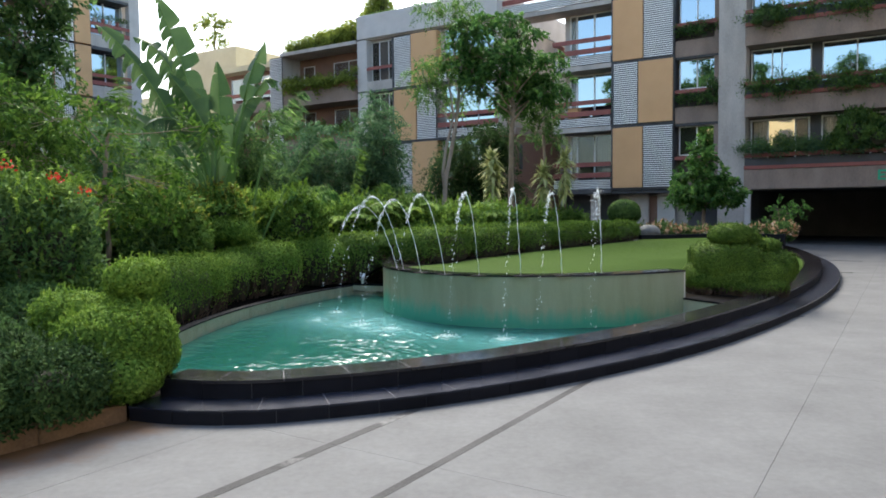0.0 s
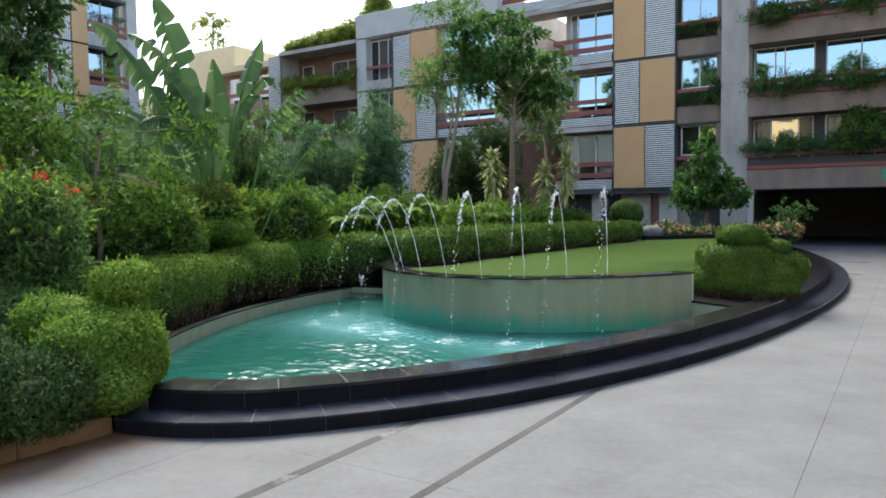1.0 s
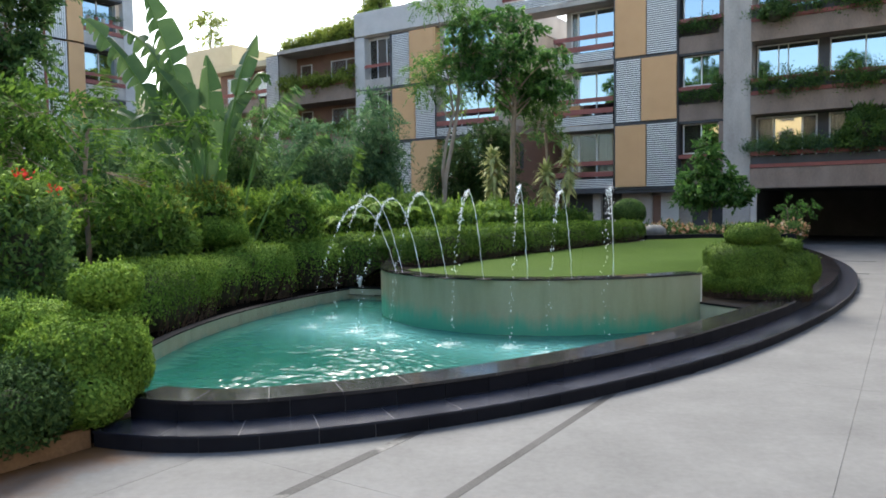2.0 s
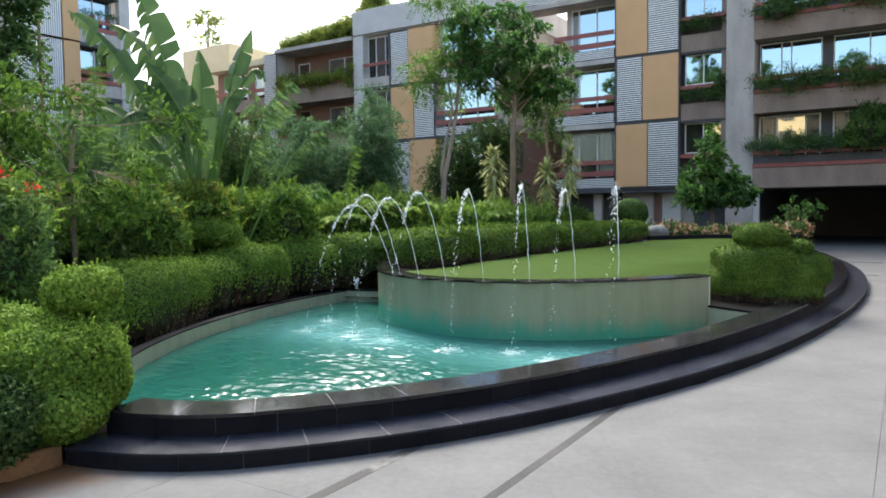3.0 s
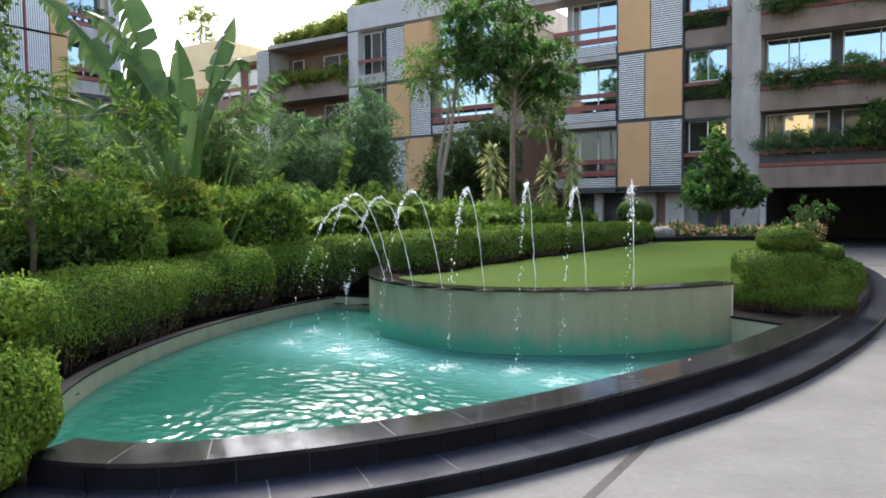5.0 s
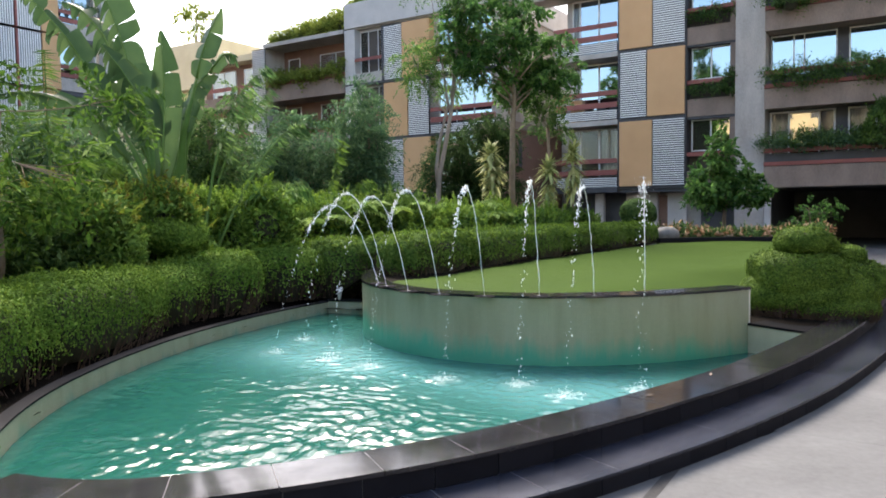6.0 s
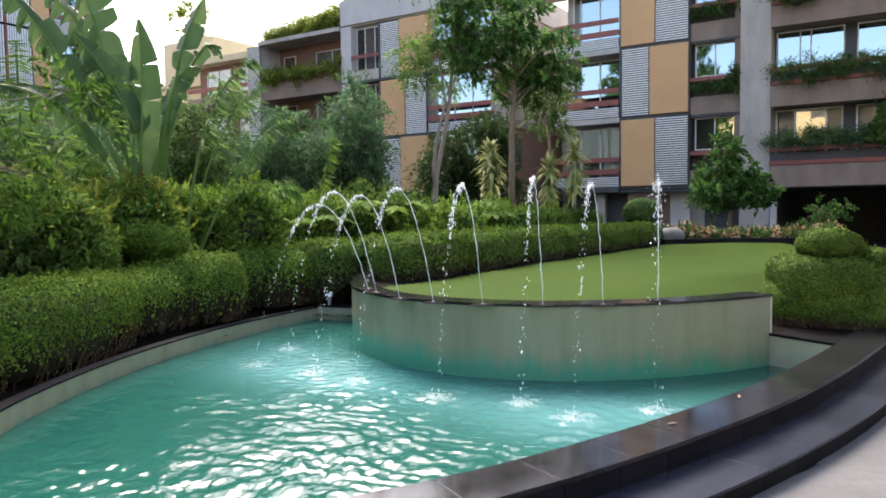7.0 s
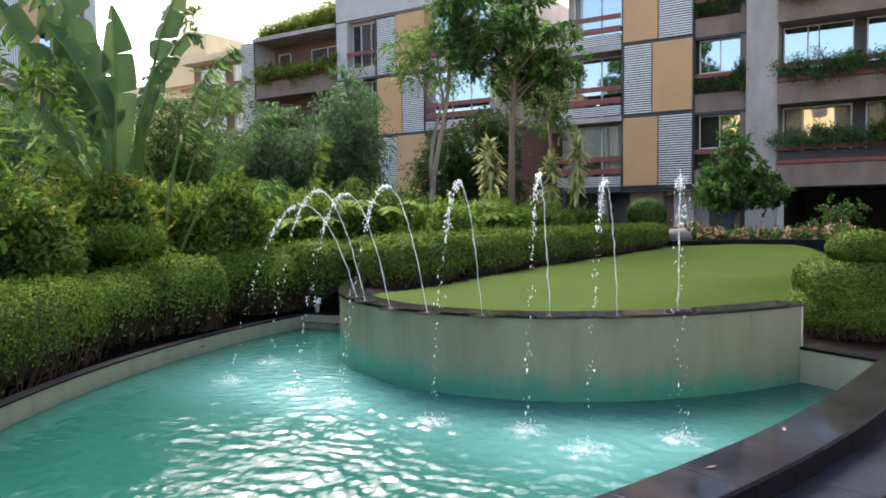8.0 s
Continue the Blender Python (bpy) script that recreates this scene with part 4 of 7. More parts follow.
def water_jet(base, land, apex, burst=0.0):
    """A thin stream that rises from the wall's top and falls into the pool in drops."""
    root = thing("water_jet", "thin arching jet of white fountain water", "water jet", (base[0], base[1], SPOUT_H), group="fountain jets")
    dx, dy = land[0] - base[0], land[1] - base[1]
    up, down = math.sqrt(apex - SPOUT_H), math.sqrt(apex - WATER)
    ta = up / (up + down)

    def at(t):
        z = apex - (apex - SPOUT_H) * ((t - ta) / ta) ** 2 if t < ta else apex - (apex - WATER) * ((t - ta) / (1 - ta)) ** 2
        return Vector((dx * t, dy * t, z - SPOUT_H))

    bm = bmesh.new()
    tt = np.linspace(0, ta * 1.05, 26)
    tube(bm, [at(t) + Vector(RNG.normal(size=3)) * 0.003 for t in tt], [0.0027 + 0.004 * RNG.uniform() for i in range(26)], 6)
    part("stream", bm, M_JET, root, smooth=True)
    bm = bmesh.new()
    for t in np.concatenate([RNG.uniform(ta * 0.9, ta + (1 - ta) * 0.45, 160), ta + (1 - ta) * RNG.choice(np.linspace(0.3, 0.98, 15), 70) + RNG.normal(size=70) * 0.008]):
        q = at(t) + Vector(RNG.normal(size=3)) * (0.006 + 0.014 * max(0, t - ta) + burst * RNG.uniform())
        drop_shape(bm, q, 0.0025 + 0.0055 * RNG.uniform() ** 2, RNG.uniform(1.2, 3.5))
    tagged(part("spray", bm, M_JET, root, smooth=True), kind="stuff")
    bm = bmesh.new()
    for _ in range(70):
        a, r = RNG.uniform(0, 6.28), abs(RNG.normal()) * 0.11
        drop_shape(bm, (dx + r * math.cos(a), dy + r * math.sin(a), WATER - SPOUT_H + 0.015 + abs(RNG.normal()) * 0.045 * math.exp(-r * 5)), 0.002 + 0.004 * RNG.uniform() ** 2, 0.9)
    tagged(part("splash", bm, M_JET, root, smooth=True), kind="stuff")
    bm = bmesh.new()
    tube(bm, [(0, 0, 0), (0, 0, 0.012)], [0.03, 0.026], 10)
    part("nozzle", bm, M_DARKBAND, root, "dark metal nozzle")
    bm = bmesh.new()
    tube(bm, [(0, 0, 0.001), (0, 0, 0.005)], [0.13, 0.125], 24)
    part("nozzle_plate", bm, M_PLATE, root, "round dark plate round the nozzle")


for _b0, _l0, _ap in (((-1.03, 13.1), SPLASH[0], 1.88), ((-0.88, 12.7), SPLASH[1], 2.05), ((-0.53, 12.05), SPLASH[2], 1.98), ((-0.12, 11.66), SPLASH[3], 2.04), ((0.43, 11.43), SPLASH[4], 2.05), ((1.08, 11.35), SPLASH[5], 2.1), ((1.73, 11.31), SPLASH[6], 2.03), ((2.4, 11.6), SPLASH[7], 2.06)):
    water_jet(_b0, _l0, _ap, 0.05 if _b0[0] > 2 else 0.012)
_bub = thing("bubbler", "small white bubbling spout on the low wall", "water jet", (-2.1, 16.15, LEFT_H + 0.045))
_bm = bmesh.new()
tube(_bm, [(0, 0, 0), (0, 0, 0.12), (0.01, 0, 0.2)], [0.03, 0.04, 0.02], 7)
for _ in range(20):
    drop_shape(_bm, RNG.normal(size=3) * 0.04 + np.array([0, 0, 0.16]), 0.015)
part("stream", _bm, M_JET, _bub, smooth=True)

# ---- buildings ----
BO, BR = (14.859, 33.793, 0.0), -31.33


def slats(name, u0, u1, v, z0, z1, parent, pitch=0.102, horizontal=True):
    """A louvre panel: a backing sheet with aluminium slats standing off it."""
    back = box_part(name, (u0, -v, z0), (u1, -v + 0.06, z1), M_LOUVRE_BACK, parent, "grey aluminium louvre panel")
    bm = bmesh.new()
    if horizontal:
        z = z0 + 0.02
        while z < z1 - 0.03:
            box(bm, (u0 + 0.01, -v - 0.045, z), (u1 - 0.01, -v - 0.004, z + pitch * 0.5))
            z += pitch
    else:
        u = u0 + 0.02
        while u < u1 - 0.03:
            box(bm, (u, -v - 0.045, z0), (u + pitch * 0.52, -v - 0.004, z1))
            u += pitch
    part("slat_field", bm, M_LOUVRE, back)
    return back


def ring(bm, u0, u1, z0, z1, bar, y0, y1):
    """A rectangular frame with an opening through it."""
    o = [(u0, z0), (u1, z0), (u1, z1), (u0, z1)]
    i = [(u0 + bar, z0 + bar), (u1 - bar, z0 + bar), (u1 - bar, z1 - bar), (u0 + bar, z1 - bar)]
    v = [[bm.verts.new((x, y, z)) for x, z in q] for q, y in ((o, y0), (i, y0), (o, y1), (i, y1))]
    for k in range(4):
        j = (k + 1) % 4
        bm.faces.new((v[0][k], v[0][j], v[1][j], v[1][k]))
        bm.faces.new((v[2][j], v[2][k], v[3][k], v[3][j]))
        bm.faces.new((v[1][k], v[1][j], v[3][j], v[3][k]))
        bm.faces.new((v[0][j], v[0][k], v[2][k], v[2][j]))


def window(u0, u1, v, z0, z1, parent, mullions=(), glass=None, bar=0.05, name="window"):
    """A framed window: frame, mullions and one pane a light."""
    bm = bmesh.new()
    ring(bm, u0, u1, z0, z1, bar, -v - 0.03, -v + 0.05)
    w = part(name, bm, M_WHITEFRAME, parent, "white framed sliding window")
    for m in mullions:
        box_part("mullion", (m - bar / 2, -v - 0.025, z0 + bar), (m + bar / 2, -v + 0.045, z1 - bar), M_WHITEFRAME, w)
    cuts = [u0 + bar, *mullions, u1 - bar]
    for i, (a, b) in enumerate(zip(cuts, cuts[1:])):
        d = 0.012 * (i % 2)
        box_part("pane", (a + 0.03 * (i > 0), -v + 0.005 + d, z0 + bar), (b - 0.03 * (i < len(cuts) - 2), -v + 0.011 + d, z1 - bar), (glass[i] if isinstance(glass, tuple) else glass) or M_GLASS, w)
    return w


def pleated_curtain(u0, u1, y, z0, z1, parent):
    """A hanging curtain in soft pleats, with thickness."""
    bm = bmesh.new()
    n = int((u1 - u0) / 0.025)
    rows = []
    for k in range(n + 1):
        u = u0 + (u1 - u0) * k / n
        w = 0.03 * math.sin(u * 44) + 0.012 * math.sin(u * 19 + 1)
        rows.append([bm.verts.new((u, y + w + dy, z)) for dy, z in ((0, z0), (0, z1), (0.008, z1), (0.008, z0))])
    for a, b in zip(rows, rows[1:]):
        for k in range(4):
            bm.faces.new((a[k], b[k], b[(k + 1) % 4], a[(k + 1) % 4]))
    return part("curtain", bm, M_CURTAIN, parent, "drawn beige curtain", smooth=True)


def trailing_plants(name, label, u0, u1, v, z, parent_at, n, size, leaf, hang=0.5, rise=0.45, group="balcony plants"):
    """Loose plants in a balcony trough, spilling over its edge."""
    root = thing(name, label, "balcony plants", (0, 0, 0), 0, group)
    root.matrix_basis = pose(*BO, 0, 0, BR) @ pose((u0 + u1) / 2, -v, z)
    half = (u1 - u0) / 2
    c = np.stack([RNG.uniform(-half, half, n // 24), RNG.normal(0, 0.12, n // 24), np.zeros(n // 24)], 1)
    prof = np.clip(0.5 + 0.5 * np.sin(c[:, 0] * 1.9 + u0 + z) * np.sin(c[:, 0] * 4.3 + 1 + z) + 0.35 * np.sin(c[:, 0] * 9.1), 0.08, 1.2)
    c = c[RNG.uniform(size=len(c)) < 0.25 + 0.75 * prof]
    prof = np.clip(0.5 + 0.5 * np.sin(c[:, 0] * 1.9 + u0 + z) * np.sin(c[:, 0] * 4.3 + 1 + z) + 0.35 * np.sin(c[:, 0] * 9.1), 0.08, 1.2)
    c[:, 2] = RNG.uniform(-hang, rise, len(c)) * prof
    c[:, 1] -= np.where(c[:, 2] < 0, 0.28, 0.0)
    P = np.repeat(c, 24, 0) + RNG.normal(size=(len(c) * 24, 3)) * np.array([0.16, 0.12, 0.13])
    D = RNG.normal(size=P.shape) + np.array([0, -0.4, 0.1])
    tagged(link_mesh("foliage", leaf_mesh("foliage", P, D, size, 0.45, face=np.tile([0, -0.4, 1.0], (len(P), 1))), leaf, root), kind="stuff")
    bm = bmesh.new()
    for q in c[::3]:
        tube(bm, [(q[0], 0.1, -0.1), tuple(q * np.array([1, 0.6, 0.6]) + np.array([0, 0, 0.05])), tuple(q)], [0.012, 0.008, 0.003], 4, False)
    tagged(part("stemwork", bm, M_TWIG, root), kind="stuff")
    return root


block_a = thing("apartment_building", "four-storey concrete apartment block with ochre panels and planted balconies", "building", BO, BR)
# carcass
box_part("wall", (-8.0, 0.95, 0.0), (-2.7, 12.0, 15.6), M_CONC, block_a, "grey concrete outer wall")
box_part("wall", (-11.0, 5.0, 0.0), (-8.003, 12.0, 15.6), M_CONC, block_a, "grey concrete outer wall")
box_part("wall", (-11.0, 0.953, 0.0), (-10.85, 4.997, 15.6), M_CONC, block_a, "grey concrete outer wall")
for _z in (2.70, 5.92, 9.12, 12.32, 15.6):
    box_part("slab", (-10.847, 0.953, _z - 0.2), (-8.003, 4.997, _z), M_CONC_LIGHT, block_a)
# garage-dark colour on this stretch carries the shade under the block
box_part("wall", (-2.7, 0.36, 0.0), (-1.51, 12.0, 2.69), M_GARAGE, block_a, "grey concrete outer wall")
box_part("wall", (-2.7, 0.35, 2.7), (9.5, 12.0, 15.6), M_CONC, block_a, "grey concrete outer wall")
box_part("roof", (-11.2, 0.2, 15.6), (9.5, 12.0, 15.9), M_CONC_LIGHT, block_a)
FLOORS = (2.70, 5.92, 9.12, 12.32)
# panel stack
box_part("panel_frame", (-7.98, -0.40, 2.62), (-4.80, 0.95, 15.6), M_DARKBAND, block_a, "dark grey steel frame behind the panels")
for _i, _z in enumerate(FLOORS):
    _z0, _z1 = _z + 0.04, _z + 3.08
    if _i % 2 == 0:
        box_part("ochre_panel", (-7.88, -0.50, _z0), (-6.34, -0.39, _z1), M_ORANGE, block_a, "flat ochre cladding panel", 0.008)
        slats("louvre_panel", -6.30, -4.86, 0.44, _z0, _z1, block_a)
    else:
        box_part("ochre_panel", (-6.56, -0.50, _z0), (-4.86, -0.39, _z1), M_ORANGE, block_a, "flat ochre cladding panel", 0.008)
        slats("louvre_panel", -7.84, -6.60, 0.44, _z0, _z1, block_a)
    # balcony bay beside the panels
    box_part("slab", (-11.2 if _i < 3 else -14.3, -0.46, _z - 0.22), (-7.99, 0.95, _z + 0.02), M_CONC if _i else M_DARKBAND, block_a, "concrete balcony floor")
    slats("slatted_fascia", -11.15 if _i < 3 else -14.2, -8.0, 0.44, _z + 0.05, _z + 0.52, block_a, 0.09)
    for _a, _b in ((0.60, 0.86), (1.18, 1.40)):
        box_part("red_rail", (-11.2 if _i < 3 else -14.3, -0.5, _z + _a), (-8.0, -0.42, _z + _b), M_RED, block_a, "red oxide steel balcony rail", 0.006)
        box_part("red_rail", (-11.2 if _i < 3 else -14.3, -0.415, _z + _a), (-11.12 if _i < 3 else -14.22, 0.9, _z + _b), M_RED, block_a, "red oxide steel balcony rail", 0.006)
    box_part("jamb", (-10.99, 0.74, _z + 0.03), (-10.71, 0.94, _z + 2.97), M_CONC, block_a)
    window(-10.7, -8.02, -0.72, _z + 0.05, _z + 2.95, block_a, (-10.3, -9.31), (M_GLASS_CLEAR, M_GLASS_CLEAR, M_GLASS_CLEAR) if _i == 0 else (M_GLASS_CLEAR, M_GLASS, M_GLASS), 0.075)
    pleated_curtain(-9.2, -8.1, 0.86, _z + 0.1, _z + 2.9, block_a)
    pleated_curtain(-10.65, -10.25, 0.86, _z + 0.1, _z + 2.9, block_a)
    # small window bay
    box_part("spandrel", (-4.79, -0.30, _z - 0.12), (-2.62, 0.95, _z + 0.66), M_FASCIA, block_a, "brown-grey rendered spandrel")
    box_part("lintel", (-4.79, -0.26, _z + 2.98), (-2.62, 0.9, _z + 3.09), M_DARKBAND, block_a)
    window(-4.68, -2.98, -0.1, _z + 1.56, _z + 2.98, block_a, (-3.83,), M_GLASS if _i else (M_GLASS_CLEAR, M_GLASS_WARM))
    box_part("red_sill", (-4.79, -0.34, _z + 1.32), (-2.75, 0.05, _z + 1.50), M_RED, block_a, "red oxide steel sill", 0.006)
    box_part("jamb", (-2.97, -0.24, _z + 0.66), (-2.62, 0.9, _z + 2.98), M_FASCIA, block_a)
    # thin dark sheet close behind the glass paints the room's shade
    box_part("shade_backing", (-4.79, 0.2, _z + 0.66), (-2.97, 0.26, _z + 2.98), M_ROOM_SHADE, block_a)
box_part("column", (-2.61, -1.0, 0.0), (-1.42, 0.35, 15.6), M_CONC, block_a, "broad pale concrete column", 0.02)
# planted balconies
for _i, _z in enumerate(FLOORS):
    box_part("fascia", (-1.415, -1.25, _z - 0.16 if _i else 2.5), (9.5, -1.1, _z + 0.68), M_FASCIA, block_a, "brown-grey rendered balcony front", 0.01)
    box_part("slab", (-1.415, -1.1, _z - 0.12), (9.5, 0.35, _z + 0.06), M_FASCIA, block_a)
    box_part("red_rail", (-1.415, -1.29, _z + 0.70), (9.5, -1.1, _z + 0.86), M_RED, block_a, "red oxide steel balcony rail", 0.006)
    box_part("red_rail", (-1.415, -1.28, _z + 1.24), (9.5, -1.18, _z + 1.42), M_RED, block_a, "red oxide steel balcony rail", 0.006)
    # dark box put in for the shade of the gap between the rails
    box_part("trough", (-1.415, -1.09, _z + 0.3), (9.5, -0.7, _z + 1.2), M_DARKBAND, block_a, "dark trough filling in the shaded gap behind the rail")
    # dark sheet in place of an unlit room behind these windows
    box_part("room_shade_sheet", (-1.41, 0.30, _z + 0.06), (9.5, 0.345, _z + 3.05), M_ROOM_SHADE, block_a)
    box_part("lintel", (-1.415, -0.06, _z + 3.05), (9.5, 0.34, _z + 3.09), M_DARKBAND, block_a)
    for _u in (-1.36, 1.59, 4.55, 7.5):
        if _i == 0:
            window(_u, _u + 2.5, 0.0, _z + 0.1, _z + 3.04, block_a, (_u + 0.75, _u + 1.9) if _u < 0 else (_u + 1.0, _u + 1.9), (M_GLASS_CLEAR, M_GLASS_WARM, M_GLASS_CLEAR) if _u < 3 else None, 0.07)
            pleated_curtain(_u + 0.1, _u + 0.75, 0.2, _z + 0.1, _z + 3.0, block_a)
        else:
            window(_u, _u + 2.52, 0.0, _z + 1.0, _z + 3.04, block_a, (_u + 0.9, _u + 1.3) if _u < 0 else (_u + 1.35,))
        box_part("pier", (_u + 2.53, -0.02, _z + 0.06), (_u + 2.94, 0.3, _z + 3.05), M_DARKBAND, block_a)
box_part("pillar", (-1.38, -1.2, 0.0), (-1.14, -0.95, 2.5), M_CONC_LIGHT, block_a, "slim white pillar beside the garage")
# ground level
box_part("soffit", (-11.2, -0.3, 2.45), (-1.4, 0.95, 2.6), M_DARKBAND, block_a)
# dark panels along here stand for the shade of open bays
box_part("shade_panel", (-11.2, 0.85, 0.0), (-7.91, 0.949, 2.45), M_GARAGE, block_a, "dark panel painting the shade of an open bay")
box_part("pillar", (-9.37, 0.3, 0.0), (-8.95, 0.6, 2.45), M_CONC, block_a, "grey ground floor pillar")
box_part("shade_panel", (-4.39, 0.75, 0.0), (-2.62, 0.949, 2.69), M_GARAGE, block_a, "dark panel painting the shade of an open bay")
box_part("shade_panel", (-5.9, 0.9, 0.0), (-5.41, 0.949, 2.45), M_GARAGE, block_a, "dark panel painting the shade of an open bay")
box_part("wall", (-7.9, 0.6, 0.0), (-6.35, 0.949, 2.45), M_CONC, block_a)
box_part("wall", (-5.88, 0.55, 0.0), (-5.0, 0.7, 2.45), M_CONC_LIGHT, block_a, "white rendered ground floor wall")
box_part("ground_door", (-6.34, 0.75, 0.0), (-5.92, 0.8, 2.3), M_BROWNWALL, block_a, "red-brown door")
garage = thing("garage", "dark open garage under the apartment block", "garage", BO, BR)
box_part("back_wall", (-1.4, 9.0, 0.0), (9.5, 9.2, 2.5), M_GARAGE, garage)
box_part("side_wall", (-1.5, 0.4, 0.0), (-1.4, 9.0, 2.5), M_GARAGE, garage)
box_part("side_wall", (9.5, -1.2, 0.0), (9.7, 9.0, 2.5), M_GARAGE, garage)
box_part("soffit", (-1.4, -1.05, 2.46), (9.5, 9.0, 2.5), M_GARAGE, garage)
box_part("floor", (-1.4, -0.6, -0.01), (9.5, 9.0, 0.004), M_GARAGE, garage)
_bm = bmesh.new()
for _lo, _hi in (((0, 0), (0.09, 0.42)), ((0.09, 0.34), (0.3, 0.42)), ((0.09, 0.17), (0.26, 0.25)), ((0.09, 0.0), (0.3, 0.08))):
    box(_bm, (_lo[0], -0.03, _lo[1]), (_hi[0], 0, _hi[1]))
sign = thing("garage_sign", "green capital letter E on the garage front", "sign")
sign.matrix_basis = pose(*BO, 0, 0, BR) @ pose(3.84, -1.255, 2.78)
part("letter", _bm, M_SIGN, sign)

# middle block
block_c = thing("apartment_building", "stepped concrete apartment block with ochre panels and roof garden", "building", BO, BR)
box_part("wall", (-24.0, -0.6, 0.0), (-14.3, 9.0, 12.2), M_CONC, block_c, "grey concrete outer wall")
box_part("parapet", (-24.1, -1.12, 12.28), (-14.2, -0.9, 13.7), M_CONC_LIGHT, block_c, "pale concrete roof parapet", 0.015)
box_part("parapet", (-24.1, -0.9, 12.28), (-23.9, 9.0, 13.7), M_CONC_LIGHT, block_c)
box_part("parapet", (-14.4, -0.9, 12.28), (-14.2, 9.0, 13.7), M_CONC_LIGHT, block_c)
box_part("roof", (-24.0, -0.95, 12.2), (-14.3, 9.0, 12.3), M_CONC, block_c)
for _i, _z in enumerate((2.70, 5.85, 9.05)):
    _z0, _z1 = _z + 0.05, _z + 3.05
    box_part("slab_edge", (-24.1, -1.1, _z - 0.08), (-14.2, -0.55, _z + 0.04), M_DARKBAND, block_c)
    box_part("end_pier", (-24.1, -1.1, _z + 0.04), (-23.35, -0.6, _z + 3.15), M_CONC_LIGHT, block_c, "pale concrete pier")
    box_part("spandrel", (-23.34, -1.1, _z + 0.04), (-21.4, -0.6, _z + 0.6), M_CONC, block_c)
    box_part("red_rail", (-23.34, -1.14, _z + 1.28), (-21.4, -1.04, _z + 1.46), M_RED, block_c, "red oxide steel balcony rail")
    window(-23.3, -21.42, 0.62, _z + 0.62, _z1, block_c, (-22.7, -22.0), M_GLASS_CLEAR)
    # room shade as a dark sheet behind the panes
    box_part("shade_backing", (-23.3, -0.606, _z + 0.6), (-21.4, -0.601, _z1), M_ROOM_SHADE, block_c)
    box_part("jamb", (-21.4, -1.14, _z + 0.04), (-21.3, -0.6, _z1), M_DARKBAND, block_c)
    if _i % 2 == 0:
        slats("louvre_panel", -21.28, -20.05, 1.06, _z0, _z1, block_c)
        box_part("ochre_panel", (-20.0, -1.14, _z0), (-18.3, -1.0, _z1), M_ORANGE, block_c, "flat ochre cladding panel")
        box_part("ochre_return", (-18.29, -1.12, _z0), (-18.2, -0.2, _z1), M_ORANGE, block_c, "flat ochre cladding panel")
    else:
        box_part("ochre_panel", (-21.28, -1.14, _z0), (-19.7, -1.0, _z1), M_ORANGE, block_c, "flat ochre cladding panel")
        slats("louvre_panel", -19.66, -18.3, 1.06, _z0, _z1, block_c)
    box_part("red_rail", (-18.18, -1.12, _z + 0.62), (-14.2, -1.04, _z + 0.9), M_RED, block_c, "red oxide steel balcony rail")
    box_part("red_rail", (-18.18, -1.12, _z + 1.2), (-14.2, -1.04, _z + 1.42), M_RED, block_c, "red oxide steel balcony rail")
    slats("slatted_fascia", -18.18, -14.25, 1.06, _z + 0.06, _z + 0.55, block_c, 0.09)
    window(-17.9, -14.6, 0.62, _z + 0.2, _z1, block_c, (-16.8, -15.7))
    box_part("side_slab", (-14.199, -1.0, _z - 0.1), (-13.9, 9.0, _z + 0.5), M_CONC, block_c)
box_part("link_wall", (-14.2, 6.5, 0.0), (-11.0, 6.8, 12.2), M_CONC_LIGHT, block_c, "pale recessed wall between the blocks")
box_part("brown_wall", (-14.28, -2.6, 0.6), (-12.3, 3.0, 5.6), M_BROWNWALL, block_c, "red-brown rendered ground floor wall")
box_part("slot_window", (-12.301, -2.3, 3.8), (-12.27, -1.95, 5.1), M_GARAGE, block_c, "tall narrow dark window")
box_part("brown_roof", (-14.6, -2.8, 5.6), (-12.2, 3.0, 5.95), M_FASCIA, block_c)

# balcony wing of the middle block
wing = thing("apartment_building", "shaded brown apartment wing with planted balconies", "building", BO, BR)
box_part("wall", (-30.6, 0.6, 0.0), (-24.15, 9.0, 12.1), M_BROWNWALL, wing, "red-brown balcony back wall")
box_part("roof", (-30.7, -1.2, 12.05), (-24.12, 9.0, 12.28), M_CONC, wing, "concrete roof slab")
for _z in (2.45, 5.55, 8.65):
    box_part("fascia", (-30.5, -1.15, _z), (-24.12, -0.95, _z + 0.95), M_FASCIA, wing, "brown-grey rendered balcony front")
    box_part("red_rail", (-30.5, -1.19, _z + 0.97), (-24.12, -1.0, _z + 1.2), M_RED, wing, "red oxide steel balcony rail")
    box_part("slab", (-30.5, -0.95, _z), (-24.12, 0.6, _z + 0.2), M_FASCIA, wing)
    window(-30.2, -29.2, -0.58, _z + 0.25, _z + 2.9, wing, (), M_GLASS_CLEAR)
    window(-27.5, -25.0, -0.58, _z + 0.25, _z + 2.9, wing, (-26.2,), M_GLASS_CLEAR)
slats("louvre_column", -31.75, -30.62, 1.1, 2.0, 12.05, wing, 0.11)
box_part("column_core", (-31.75, -1.03, 0.0), (-30.62, 9.0, 12.05), M_CONC, wing)
box_part("wall", (-39.0, 1.2, 0.0), (-31.76, 9.0, 11.9), M_BROWNWALL, wing, "red-brown rendered wall")
box_part("roof", (-39.2, 0.2, 11.9), (-31.76, 9.0, 12.3), M_CREAM, wing, "cream roof edge")
